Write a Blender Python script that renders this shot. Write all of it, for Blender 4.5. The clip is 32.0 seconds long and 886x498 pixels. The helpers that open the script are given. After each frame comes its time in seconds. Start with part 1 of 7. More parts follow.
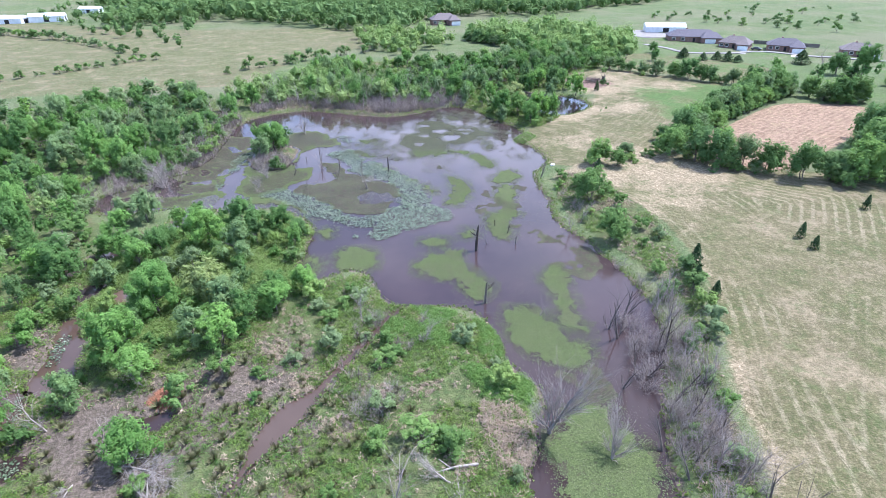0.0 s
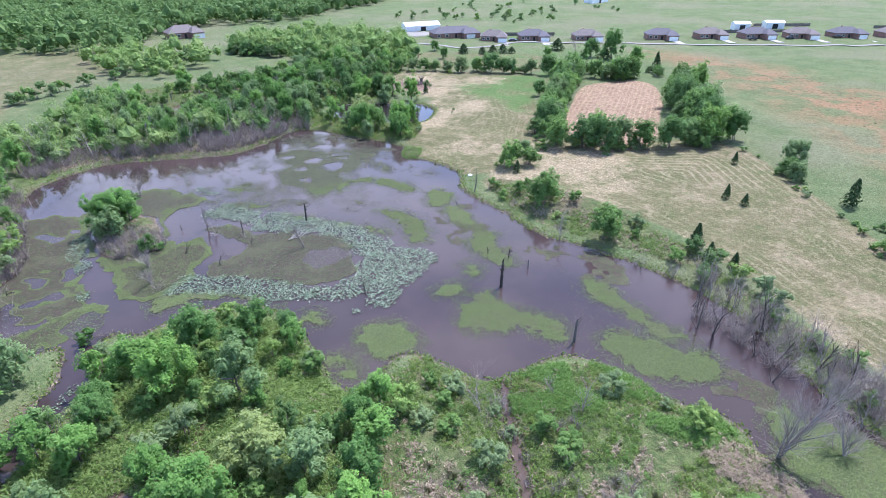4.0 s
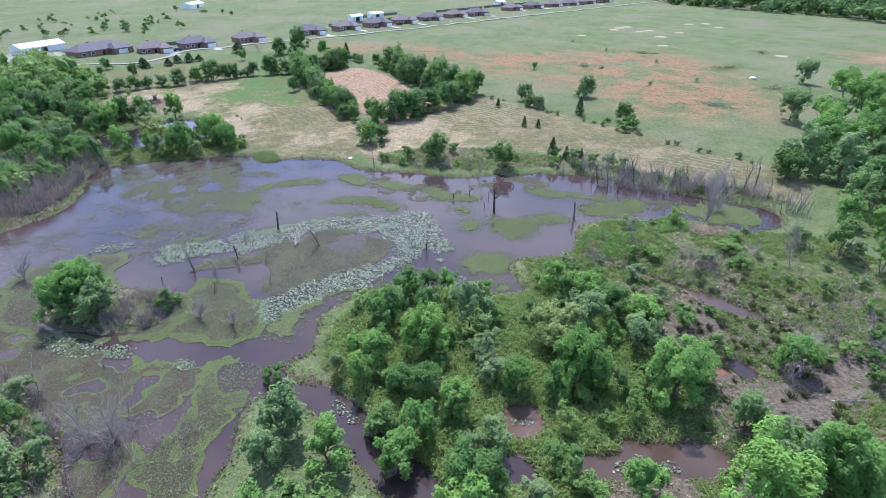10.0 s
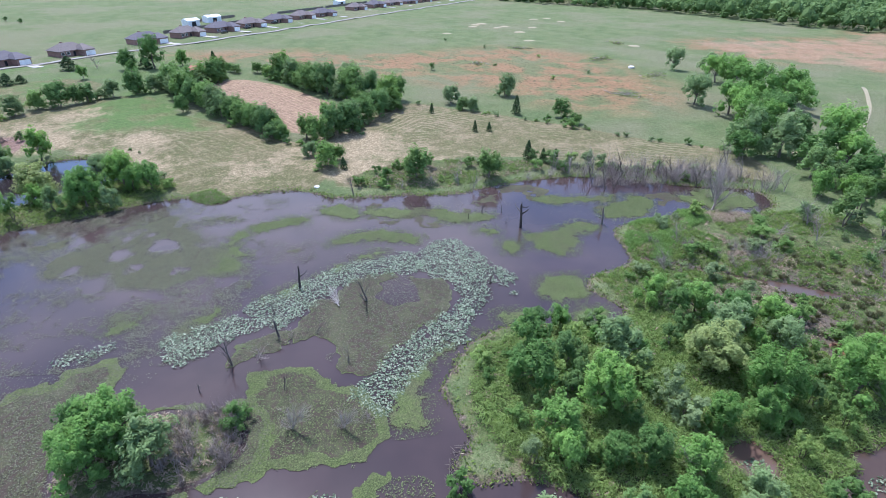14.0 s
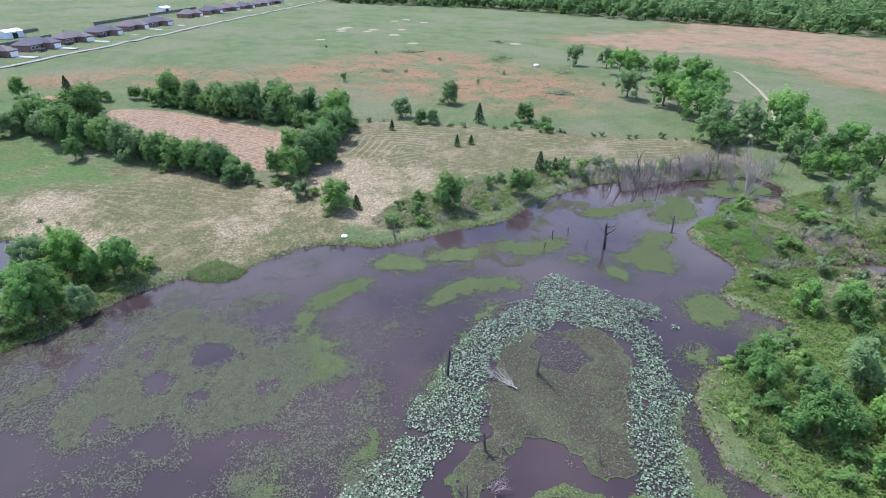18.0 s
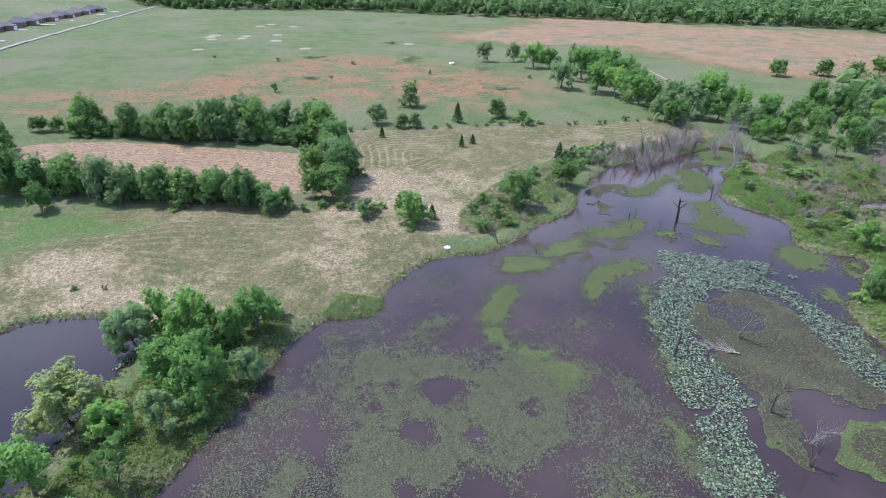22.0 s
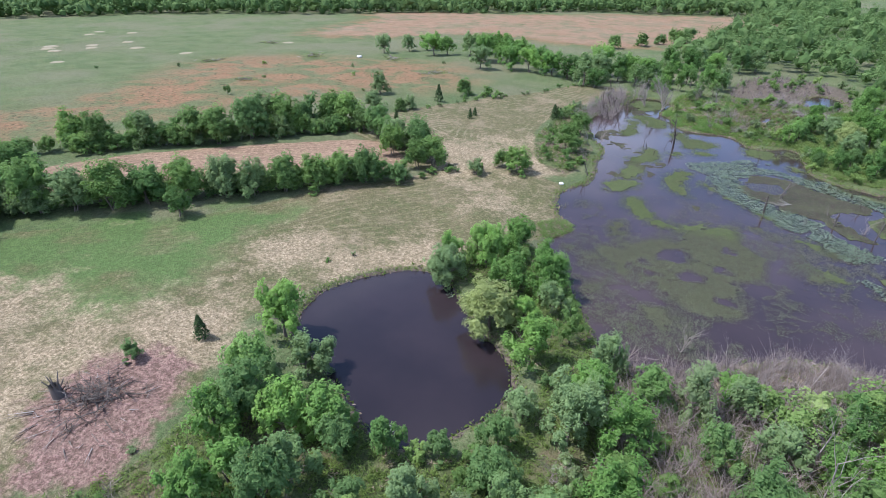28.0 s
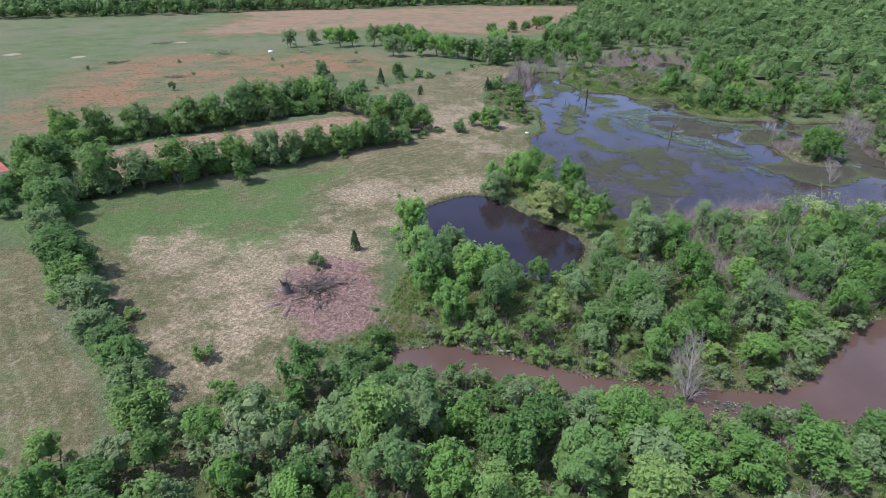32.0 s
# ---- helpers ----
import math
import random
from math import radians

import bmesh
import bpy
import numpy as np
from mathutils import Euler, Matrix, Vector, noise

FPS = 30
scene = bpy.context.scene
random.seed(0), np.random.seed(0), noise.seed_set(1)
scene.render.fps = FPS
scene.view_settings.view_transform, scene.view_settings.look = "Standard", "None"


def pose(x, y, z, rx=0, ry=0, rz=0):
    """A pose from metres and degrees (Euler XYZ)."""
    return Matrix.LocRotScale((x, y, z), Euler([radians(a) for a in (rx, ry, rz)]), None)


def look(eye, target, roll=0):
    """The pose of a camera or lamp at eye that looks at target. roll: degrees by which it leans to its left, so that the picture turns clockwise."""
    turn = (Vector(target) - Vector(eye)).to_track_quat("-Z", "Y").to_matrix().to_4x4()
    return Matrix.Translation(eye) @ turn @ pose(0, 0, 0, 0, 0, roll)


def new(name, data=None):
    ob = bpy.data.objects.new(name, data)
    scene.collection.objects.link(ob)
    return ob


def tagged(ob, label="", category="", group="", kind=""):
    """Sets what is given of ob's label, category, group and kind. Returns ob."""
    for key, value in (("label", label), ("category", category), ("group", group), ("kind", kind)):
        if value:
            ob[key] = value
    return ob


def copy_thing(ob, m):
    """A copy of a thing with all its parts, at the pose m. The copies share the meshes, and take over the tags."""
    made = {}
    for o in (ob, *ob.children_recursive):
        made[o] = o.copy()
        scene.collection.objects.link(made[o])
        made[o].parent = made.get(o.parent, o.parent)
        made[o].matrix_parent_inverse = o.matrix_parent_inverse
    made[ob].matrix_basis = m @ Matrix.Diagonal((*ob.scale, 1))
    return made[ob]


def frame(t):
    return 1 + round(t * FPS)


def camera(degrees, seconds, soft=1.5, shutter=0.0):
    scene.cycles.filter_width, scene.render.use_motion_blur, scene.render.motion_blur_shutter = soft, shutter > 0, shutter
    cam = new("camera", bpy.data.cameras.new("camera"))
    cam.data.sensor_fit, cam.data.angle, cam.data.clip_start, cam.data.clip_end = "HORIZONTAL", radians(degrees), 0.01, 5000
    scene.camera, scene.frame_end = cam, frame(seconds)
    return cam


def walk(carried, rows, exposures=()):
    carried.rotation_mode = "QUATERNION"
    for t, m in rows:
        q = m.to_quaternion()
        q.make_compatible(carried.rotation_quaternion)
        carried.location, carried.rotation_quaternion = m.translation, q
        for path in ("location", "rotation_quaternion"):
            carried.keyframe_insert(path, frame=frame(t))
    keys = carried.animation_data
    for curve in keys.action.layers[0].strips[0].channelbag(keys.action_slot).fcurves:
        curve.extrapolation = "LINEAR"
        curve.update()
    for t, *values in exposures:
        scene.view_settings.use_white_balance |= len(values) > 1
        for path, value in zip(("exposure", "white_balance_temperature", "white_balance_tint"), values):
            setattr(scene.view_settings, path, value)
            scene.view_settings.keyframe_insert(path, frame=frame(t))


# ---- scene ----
cam = camera(79.2, 32.0, soft=0.7)
METRES, EYE, TILT, LEAN, TURN = 357.7, 46.5, 0.0, 0.0, 0.0
ROWS = [
    (0.0, 0.0, 0.0, 0.0, -0.23, -29.47, 0.41),
    (0.5, -0.0128, 0.009, 0.0001, -3.57, -29.47, 0.34),
    (1.0, -0.0257, 0.018, 0.0002, -7.52, -29.48, 0.28),
    (1.5, -0.0387, 0.0273, 0.0, -11.49, -29.45, 0.18),
    (2.0, -0.0519, 0.0367, -0.0006, -15.36, -29.42, 0.18),
    (2.5, -0.065, 0.046, -0.0012, -19.32, -29.4, 0.19),
    (4.5, -0.1175, 0.0825, -0.002, -34.26, -29.32, 0.18),
    (5.0, -0.1306, 0.0915, -0.0021, -37.98, -29.32, 0.2),
    (5.5, -0.1435, 0.1007, -0.002, -42.44, -29.28, 0.15),
    (6.0, -0.1565, 0.1098, -0.0018, -46.42, -29.24, 0.14),
    (6.5, -0.1696, 0.1188, -0.0018, -49.74, -29.21, 0.15),
    (7.0, -0.1827, 0.128, -0.0019, -53.11, -29.09, 0.06),
    (7.5, -0.1955, 0.1368, -0.0015, -56.54, -29.09, 0.11),
    (8.0, -0.2088, 0.1458, -0.0014, -60.55, -29.06, 0.09),
    (8.5, -0.2218, 0.1548, -0.0014, -63.8, -29.03, 0.09),
    (9.0, -0.235, 0.1638, -0.0013, -67.76, -28.99, 0.07),
    (9.5, -0.2474, 0.1734, -0.0011, -71.52, -29.02, 0.06),
    (10.0, -0.2575, 0.1848, -0.0011, -75.05, -29.06, 0.04),
    (10.5, -0.2652, 0.1986, -0.0015, -79.43, -29.08, 0.03),
    (11.0, -0.2687, 0.2132, -0.0019, -80.81, -29.13, -0.06),
    (11.5, -0.2678, 0.2267, -0.0024, -83.87, -29.17, -0.13),
    (12.0, -0.2637, 0.2399, -0.0025, -87.0, -29.19, -0.17),
    (12.5, -0.2574, 0.253, -0.0027, -87.72, -29.2, -0.29),
    (13.0, -0.2493, 0.265, -0.0029, -88.25, -29.19, -0.39),
    (13.5, -0.2406, 0.2764, -0.0028, -90.88, -29.16, -0.46),
    (14.0, -0.2316, 0.2888, -0.0031, -94.32, -29.11, -0.47),
    (14.5, -0.2227, 0.3019, -0.0032, -96.98, -29.04, -0.53),
    (16.5, -0.1869, 0.3535, -0.0045, -106.56, -28.93, -0.6),
    (17.0, -0.1779, 0.3663, -0.005, -108.94, -28.9, -0.62),
    (17.5, -0.1688, 0.3791, -0.0055, -111.4, -28.89, -0.6),
    (18.0, -0.1599, 0.3921, -0.0058, -113.71, -28.83, -0.65),
    (18.5, -0.1508, 0.4048, -0.0061, -116.19, -28.81, -0.64),
    (19.0, -0.1419, 0.4178, -0.0064, -118.47, -28.75, -0.68),
    (19.5, -0.133, 0.4307, -0.0067, -120.52, -28.69, -0.71),
    (20.0, -0.124, 0.4436, -0.0068, -122.94, -28.65, -0.71),
    (20.5, -0.115, 0.4564, -0.0068, -125.55, -28.59, -0.69),
    (21.0, -0.106, 0.4693, -0.007, -127.93, -28.57, -0.69),
    (21.5, -0.0972, 0.482, -0.0073, -130.37, -28.55, -0.65),
    (22.0, -0.0882, 0.4948, -0.0075, -132.61, -28.54, -0.6),
    (22.5, -0.0792, 0.5075, -0.0078, -134.72, -28.53, -0.59),
    (23.0, -0.0709, 0.5195, -0.008, -136.52, -28.54, -0.59),
    (23.5, -0.0619, 0.5325, -0.0082, -138.4, -28.54, -0.59),
    (24.0, -0.0531, 0.5454, -0.0084, -140.41, -28.52, -0.58),
    (24.5, -0.0442, 0.5583, -0.0085, -142.55, -28.52, -0.58),
    (25.0, -0.0353, 0.5712, -0.0086, -144.59, -28.53, -0.55),
    (25.5, -0.0263, 0.5841, -0.0088, -146.41, -28.55, -0.48),
    (27.5, 0.0088, 0.6363, -0.0094, -153.97, -28.45, -0.44),
    (28.0, 0.0177, 0.6493, -0.0088, -156.19, -28.47, -0.45),
    (28.5, 0.0267, 0.6625, -0.0085, -158.45, -28.48, -0.43),
    (29.0, 0.0356, 0.6756, -0.0083, -160.51, -28.51, -0.43),
    (29.5, 0.0446, 0.6888, -0.0082, -162.46, -28.53, -0.42),
    (30.0, 0.0535, 0.7019, -0.0081, -164.71, -28.55, -0.36),
    (30.5, 0.0624, 0.715, -0.0082, -166.62, -28.57, -0.34),
    (31.0, 0.0715, 0.7282, -0.0083, -168.72, -28.62, -0.31),
    (31.5, 0.0806, 0.7413, -0.0085, -171.02, -28.61, -0.28),
    (32.0, 0.0895, 0.7545, -0.0087, -173.01, -28.6, -0.24),
]
walk(cam, [(t, pose(0, 0, EYE, TILT, LEAN, TURN) @ pose(METRES * x, METRES * y, METRES * z, 90 + pitch, roll, yaw)) for t, x, y, z, yaw, pitch, roll in ROWS],
     [(0.0, 1.42, 5660, 16.5), (6.0, 1.18, 5680, 16.5), (13.0, 1.04, 5680, 16), (19.0, 0.94, 5700, 14), (25.0, 0.87, 5780, 15.5), (30.0, 0.7, 5920, 17), (32.0, 0.55, 5900, 19)])

# ---------------------------------------------------------------- light
SUN_AZ, SUN_EL = radians(67), radians(60)
SUN_DIR = Vector((math.sin(SUN_AZ) * math.cos(SUN_EL), math.cos(SUN_AZ) * math.cos(SUN_EL), math.sin(SUN_EL)))
sun = new("sun", bpy.data.lights.new("sun", "SUN"))
sun.data.energy, sun.data.angle, sun.data.color = 3.6, radians(0.6), (1.0, 0.96, 0.9)
sun.matrix_world = look(SUN_DIR * 300, (0, 0, 0))
world = bpy.data.worlds.new("world")
scene.world = world
world.use_nodes = True
wn, wl = world.node_tree.nodes, world.node_tree.links
sky = wn.new("ShaderNodeTexSky")
sky.sky_type, sky.sun_disc, sky.sun_elevation, sky.sun_rotation = "NISHITA", False, SUN_EL, SUN_AZ
sky.dust_density, sky.ozone_density = 0.3, 4.2
wn["Background"].inputs["Strength"].default_value = 0.15
cloud, puff, thin, veil = wn.new("ShaderNodeTexNoise"), wn.new("ShaderNodeMapRange"), wn.new("ShaderNodeMapping"), wn.new("ShaderNodeMix")
wl.new(wn.new("ShaderNodeTexCoord").outputs["Generated"], thin.inputs["Vector"])
thin.inputs["Scale"].default_value = (1, 1, 2.2)
wl.new(thin.outputs["Vector"], cloud.inputs["Vector"])
cloud.inputs["Scale"].default_value, cloud.inputs["Detail"].default_value = 2.6, 6.0
for k, v in ((1, 0.44), (2, 0.66), (3, 0.0), (4, 0.8)):
    puff.inputs[k].default_value = v
# the cover thins out from the north-east to the south-west
lean, cover = wn.new("ShaderNodeVectorMath"), wn.new("ShaderNodeMath")
lean.operation, lean.inputs[1].default_value = "DOT_PRODUCT", (0.085, 0.07, 0.0)
wl.new(thin.outputs["Vector"], lean.inputs[0])
wl.new(cloud.outputs["Fac"], cover.inputs[0])
wl.new(lean.outputs["Value"], cover.inputs[1])
wl.new(cover.outputs[0], puff.inputs[0])
veil.data_type = "RGBA"
wl.new(puff.outputs[0], veil.inputs[0])
wl.new(sky.outputs["Color"], veil.inputs[6])
veil.inputs[7].default_value = (7.0, 7.3, 8.2, 1)
wl.new(veil.outputs[2], wn["Background"].inputs["Color"])

# ---------------------------------------------------------------- materials


class Mat:
    """A node material with short ways to add nodes."""

    def __init__(self, name, rough=0.9, spec=0.2):
        self.m = bpy.data.materials.new(name)
        self.m.use_nodes = True
        self.nt = self.m.node_tree
        self.b = self.nt.nodes["Principled BSDF"]
        self.out = self.nt.nodes["Material Output"]
        self.b.inputs["Roughness"].default_value = rough
        self.b.inputs["Specular IOR Level"].default_value = spec
        self.coord = None

    def put(self, sock, v):
        if isinstance(v, bpy.types.NodeSocket):
            self.nt.links.new(v, sock)
        elif isinstance(v, (tuple, list)) and len(v) == 3 and sock.type == "RGBA":
            sock.default_value = (*v, 1)
        else:
            sock.default_value = v

    def pos(self):
        if self.coord is None:
            self.coord = self.nt.nodes.new("ShaderNodeNewGeometry").outputs["Position"]
        return self.coord

    def noise(self, scale, detail=3.0, stretch=None, rough=0.55, vec=None):
        n = self.nt.nodes.new("ShaderNodeTexNoise")
        v = vec or self.pos()
        if stretch:
            mp = self.nt.nodes.new("ShaderNodeMapping")
            mp.inputs["Scale"].default_value = stretch
            self.put(mp.inputs["Vector"], v)
            v = mp.outputs["Vector"]
        self.put(n.inputs["Vector"], v)
        n.inputs["Scale"].default_value, n.inputs["Detail"].default_value, n.inputs["Roughness"].default_value = scale, detail, rough
        return n.outputs["Fac"]

    def math(self, op, a, b=0.0, clamp=False):
        n = self.nt.nodes.new("ShaderNodeMath")
        n.operation, n.use_clamp = op, clamp
        self.put(n.inputs[0], a), self.put(n.inputs[1], b)
        return n.outputs[0]

    def ramp(self, v, lo, hi, a=0.0, b=1.0):
        n = self.nt.nodes.new("ShaderNodeMapRange")
        n.interpolation_type = "SMOOTHSTEP"
        for k, x in enumerate((v, lo, hi, a, b)):
            self.put(n.inputs[k], x)
        return n.outputs[0]

    def mix(self, f, a, b):
        n = self.nt.nodes.new("ShaderNodeMix")
        n.data_type = "RGBA"
        self.put(n.inputs[0], f), self.put(n.inputs[6], a), self.put(n.inputs[7], b)
        return n.outputs[2]

    def attr(self, name):
        n = self.nt.nodes.new("ShaderNodeAttribute")
        n.attribute_name = name
        c = self.nt.nodes.new("ShaderNodeSeparateColor")
        self.put(c.inputs[0], n.outputs["Color"])
        return c.outputs

    def rnd(self):
        return self.nt.nodes.new("ShaderNodeObjectInfo").outputs["Random"]

    def island(self):
        return self.nt.nodes.new("ShaderNodeNewGeometry").outputs["Random Per Island"]

    def color(self, c):
        self.put(self.b.inputs["Base Color"], c)
        return self

    def bump(self, h, dist=0.1, strength=0.6):
        n = self.nt.nodes.new("ShaderNodeBump")
        n.inputs["Distance"].default_value, n.inputs["Strength"].default_value = dist, strength
        self.put(n.inputs["Height"], h)
        self.put(self.b.inputs["Normal"], n.outputs["Normal"])
        return self

    def translucent(self, c, f):
        t = self.nt.nodes.new("ShaderNodeBsdfTranslucent")
        self.put(t.inputs["Color"], c)
        x = self.nt.nodes.new("ShaderNodeMixShader")
        x.inputs[0].default_value = f
        self.nt.links.new(self.b.outputs[0], x.inputs[1])
        self.nt.links.new(t.outputs[0], x.inputs[2])
        self.nt.links.new(x.outputs[0], self.out.inputs["Surface"])
        return self


def ground_material():
    k = Mat("ground_cover", 0.95, 0.1)
    big, mid, fine, grain = k.noise(0.018, 4), k.noise(0.11, 5), k.noise(0.9, 4), k.noise(6.0, 3)
    dry, lush, soil = k.attr("cover_a")[0:3]
    straw = k.attr("cover_c")[0]
    rust, mud, marsh = k.attr("cover_b")[0:3]

    def edge(m, n, amount=0.6, lo=0.38, hi=0.62):
        return k.ramp(k.math("ADD", m, k.math("MULTIPLY", k.math("SUBTRACT", n, 0.5), amount)), lo, hi)

    streak, speck = k.noise(2.0, 5, (1.7, 0.3, 1), 0.75), k.noise(2.2, 5, None, 0.75)
    # pasture
    col = k.mix(k.ramp(mid, 0.35, 0.65), (0.1, 0.145, 0.058), (0.145, 0.175, 0.08))
    col = k.mix(k.ramp(big, 0.45, 0.62), col, (0.17, 0.175, 0.1))
    col = k.mix(k.ramp(speck, 0.5, 0.62, 0, 0.4), col, (0.22, 0.205, 0.12))
    col = k.mix(k.ramp(speck, 0.36, 0.48, 0.4, 0.0), col, (0.05, 0.085, 0.025))
    # red sorrel and broom sedge in the pasture
    drift = k.noise(0.028, 3)
    blot = k.math("MULTIPLY", rust, k.ramp(k.math("ADD", k.math("MULTIPLY", mid, 0.5), k.math("ADD", k.math("MULTIPLY", fine, 0.2), k.math("MULTIPLY", drift, 0.5))), 0.52, 0.64))
    col = k.mix(k.math("MULTIPLY", rust, 0.35), col, (0.2, 0.17, 0.09))
    col = k.mix(blot, col, k.mix(k.ramp(fine, 0.4, 0.6), (0.32, 0.165, 0.095), (0.23, 0.155, 0.085)))
    col = k.mix(k.math("MULTIPLY", rust, k.ramp(k.noise(0.7, 3, None, 0.7), 0.58, 0.64, 0, 0.85)), col, (0.04, 0.05, 0.022))
    # mown hay: straw over short grass, with the mower's lines
    swath, furrow, combed = k.attr("rows")[0:3]
    sway = k.math("MULTIPLY", k.math("ADD", k.noise(0.05, 2), k.math("MULTIPLY", k.noise(0.5, 3), 0.5)), 1.0)
    cut = k.math("SINE", k.math("MULTIPLY", k.math("ADD", swath, sway), 3.3))
    drill = k.math("SINE", k.math("MULTIPLY", k.math("ADD", furrow, k.math("MULTIPLY", k.noise(0.2, 2), 0.8)), 4.2))
    lines = k.math("MULTIPLY", k.ramp(cut, 0.1, 1.0), k.ramp(streak, 0.38, 0.56))
    hay = k.mix(k.ramp(mid, 0.35, 0.62), (0.122, 0.122, 0.054), (0.175, 0.148, 0.082))
    hay = k.mix(k.ramp(speck, 0.51, 0.58, 0, 0.6), hay, (0.26, 0.215, 0.13))
    hay = k.mix(k.ramp(speck, 0.38, 0.46, 0.55, 0.0), hay, (0.085, 0.1, 0.035))
    hay = k.mix(k.math("MULTIPLY", k.math("MULTIPLY", lines, k.ramp(dry, 0.6, 0.8)), k.math("MULTIPLY", combed, k.ramp(k.noise(0.045, 3), 0.42, 0.62, 0.1, 0.85))), hay, (0.385, 0.32, 0.215))
    hay = k.mix(k.math("MULTIPLY", k.ramp(mid, 0.56, 0.68), 0.6), hay, (0.31, 0.24, 0.16))
    clump = k.noise(0.42, 5, None, 0.7)
    hay = k.mix(k.ramp(clump, 0.53, 0.62, 0, 0.5), hay, (0.29, 0.235, 0.15))
    hay = k.mix(k.ramp(clump, 0.34, 0.48, 0.45, 0.0), hay, (0.09, 0.125, 0.042))
    col = k.mix(edge(dry, fine), col, hay)
    col = k.mix(edge(lush, mid, 2.2, 0.3, 0.9), col, k.mix(fine, (0.085, 0.15, 0.045), (0.12, 0.175, 0.06)))
    thatch = k.mix(k.ramp(speck, 0.4, 0.62), (0.23, 0.18, 0.11), (0.47, 0.375, 0.25))
    col = k.mix(edge(straw, k.math("ADD", k.math("MULTIPLY", mid, 0.6), k.math("MULTIPLY", clump, 0.4)), 2.6, 0.22, 0.8), col, thatch)
    # tilled or bare earth
    earth = k.mix(k.ramp(fine, 0.35, 0.65), (0.25, 0.16, 0.11), (0.385, 0.26, 0.18))
    earth = k.mix(k.math("MULTIPLY", k.ramp(drill, 0.1, 0.9, 0, 0.55), k.ramp(streak, 0.35, 0.55)), earth, (0.45, 0.315, 0.21))
    earth = k.mix(k.ramp(clump, 0.54, 0.64, 0, 0.7), earth, (0.4, 0.3, 0.18))
    earth = k.mix(k.ramp(speck, 0.38, 0.48, 0.5, 0.0), earth, (0.15, 0.11, 0.07))
    col = k.mix(edge(soil, mid, 0.3), col, earth)
    # wet margins and rank weeds
    rank = k.mix(k.ramp(fine, 0.38, 0.6), (0.07, 0.1, 0.036), (0.125, 0.155, 0.06))
    rank = k.mix(k.ramp(speck, 0.5, 0.66, 0, 0.6), rank, (0.15, 0.13, 0.075))
    rank = k.mix(k.ramp(mid, 0.52, 0.68), rank, (0.17, 0.135, 0.085))
    col = k.mix(edge(marsh, fine), col, rank)
    burnt = k.attr("cover_c")[1]
    col = k.mix(edge(burnt, clump, 1.3, 0.32, 0.68), col, k.mix(k.ramp(speck, 0.35, 0.65), (0.15, 0.088, 0.074), (0.36, 0.235, 0.195)))
    col = k.mix(edge(mud, fine, 0.8), col, k.mix(k.ramp(speck, 0.35, 0.65), (0.088, 0.068, 0.056), (0.2, 0.158, 0.13)))
    col = k.mix(edge(k.attr("cover_c")[2], fine, 0.8), col, k.mix(fine, (0.22, 0.09, 0.05), (0.3, 0.13, 0.08)))
    col = k.mix(k.ramp(grain, 0.4, 0.65, 0.0, 0.6), col, k.mix(0.6, col, (0.04, 0.045, 0.02)))
    clod = k.noise(1.25, 4, None, 0.8)
    col = k.mix(k.ramp(clod, 0.42, 0.6, 0.38, 0.0), col, k.mix(0.75, col, (0.025, 0.03, 0.012)))
    k.color(col)
    return k.bump(k.math("ADD", clod, k.math("MULTIPLY", grain, 0.35)), 0.4, 1.0).m


def leaf_material(name, dark, mid, bright, trans=0.3, kinds=None, tone=None, grain=5.0):
    k = Mat(name, 0.75, 0.1)
    r, i = k.rnd(), k.island()
    c = k.mix(k.ramp(r, 0.0, 0.7), dark, mid)
    c = k.mix(k.ramp(r, 0.68, 1.0, 0.0, 0.85), c, bright)
    if kinds:
        c = k.mix(k.ramp(k.math("FRACT", k.math("MULTIPLY", r, 7.31)), 0.55, 0.75, 0.0, 0.8), c, kinds)
        c = k.mix(k.ramp(k.math("FRACT", k.math("MULTIPLY", r, 13.7)), 0.7, 0.78, 0.0, 0.75), c, (0.1, 0.21, 0.06))
    if tone:
        c = k.mix(k.ramp(k.attr("tone")[0], 0.0, 1.0, 0.0, 0.8), c, tone)
    c = k.mix(k.ramp(i, 0.3, 1.0, 0.0, 0.55), c, k.mix(0.6, c, (0.27, 0.36, 0.14)))
    c = k.mix(k.ramp(k.noise(0.35, 2), 0.35, 0.7, 0.0, 0.5), c, k.mix(0.45, c, (0.06, 0.1, 0.035)))
    c = k.mix(k.ramp(k.noise(grain, 3, None, 0.7), 0.42, 0.58, 0.42, 0.0), c, k.mix(0.6, c, (0.03, 0.05, 0.015)))
    k.color(c)
    return k.translucent(c, trans).m


def bark_material(name, a, b, rough=0.9):
    k = Mat(name, rough, 0.15)
    n = k.noise(3.0, 4, (1, 1, 0.25))
    c = k.mix(k.ramp(n, 0.3, 0.7), a, b)
    c = k.mix(k.math("MULTIPLY", k.rnd(), 0.4), c, (0.3, 0.27, 0.24))
    return k.color(c).bump(n, 0.03, 0.6).m


def plain_material(name, a, b, scale=1.0, rough=0.8, spec=0.2, bump=0.01):
    k = Mat(name, rough, spec)
    n = k.noise(scale, 5)
    return k.color(k.mix(k.ramp(n, 0.3, 0.7), a, b)).bump(n, bump, 0.5).m


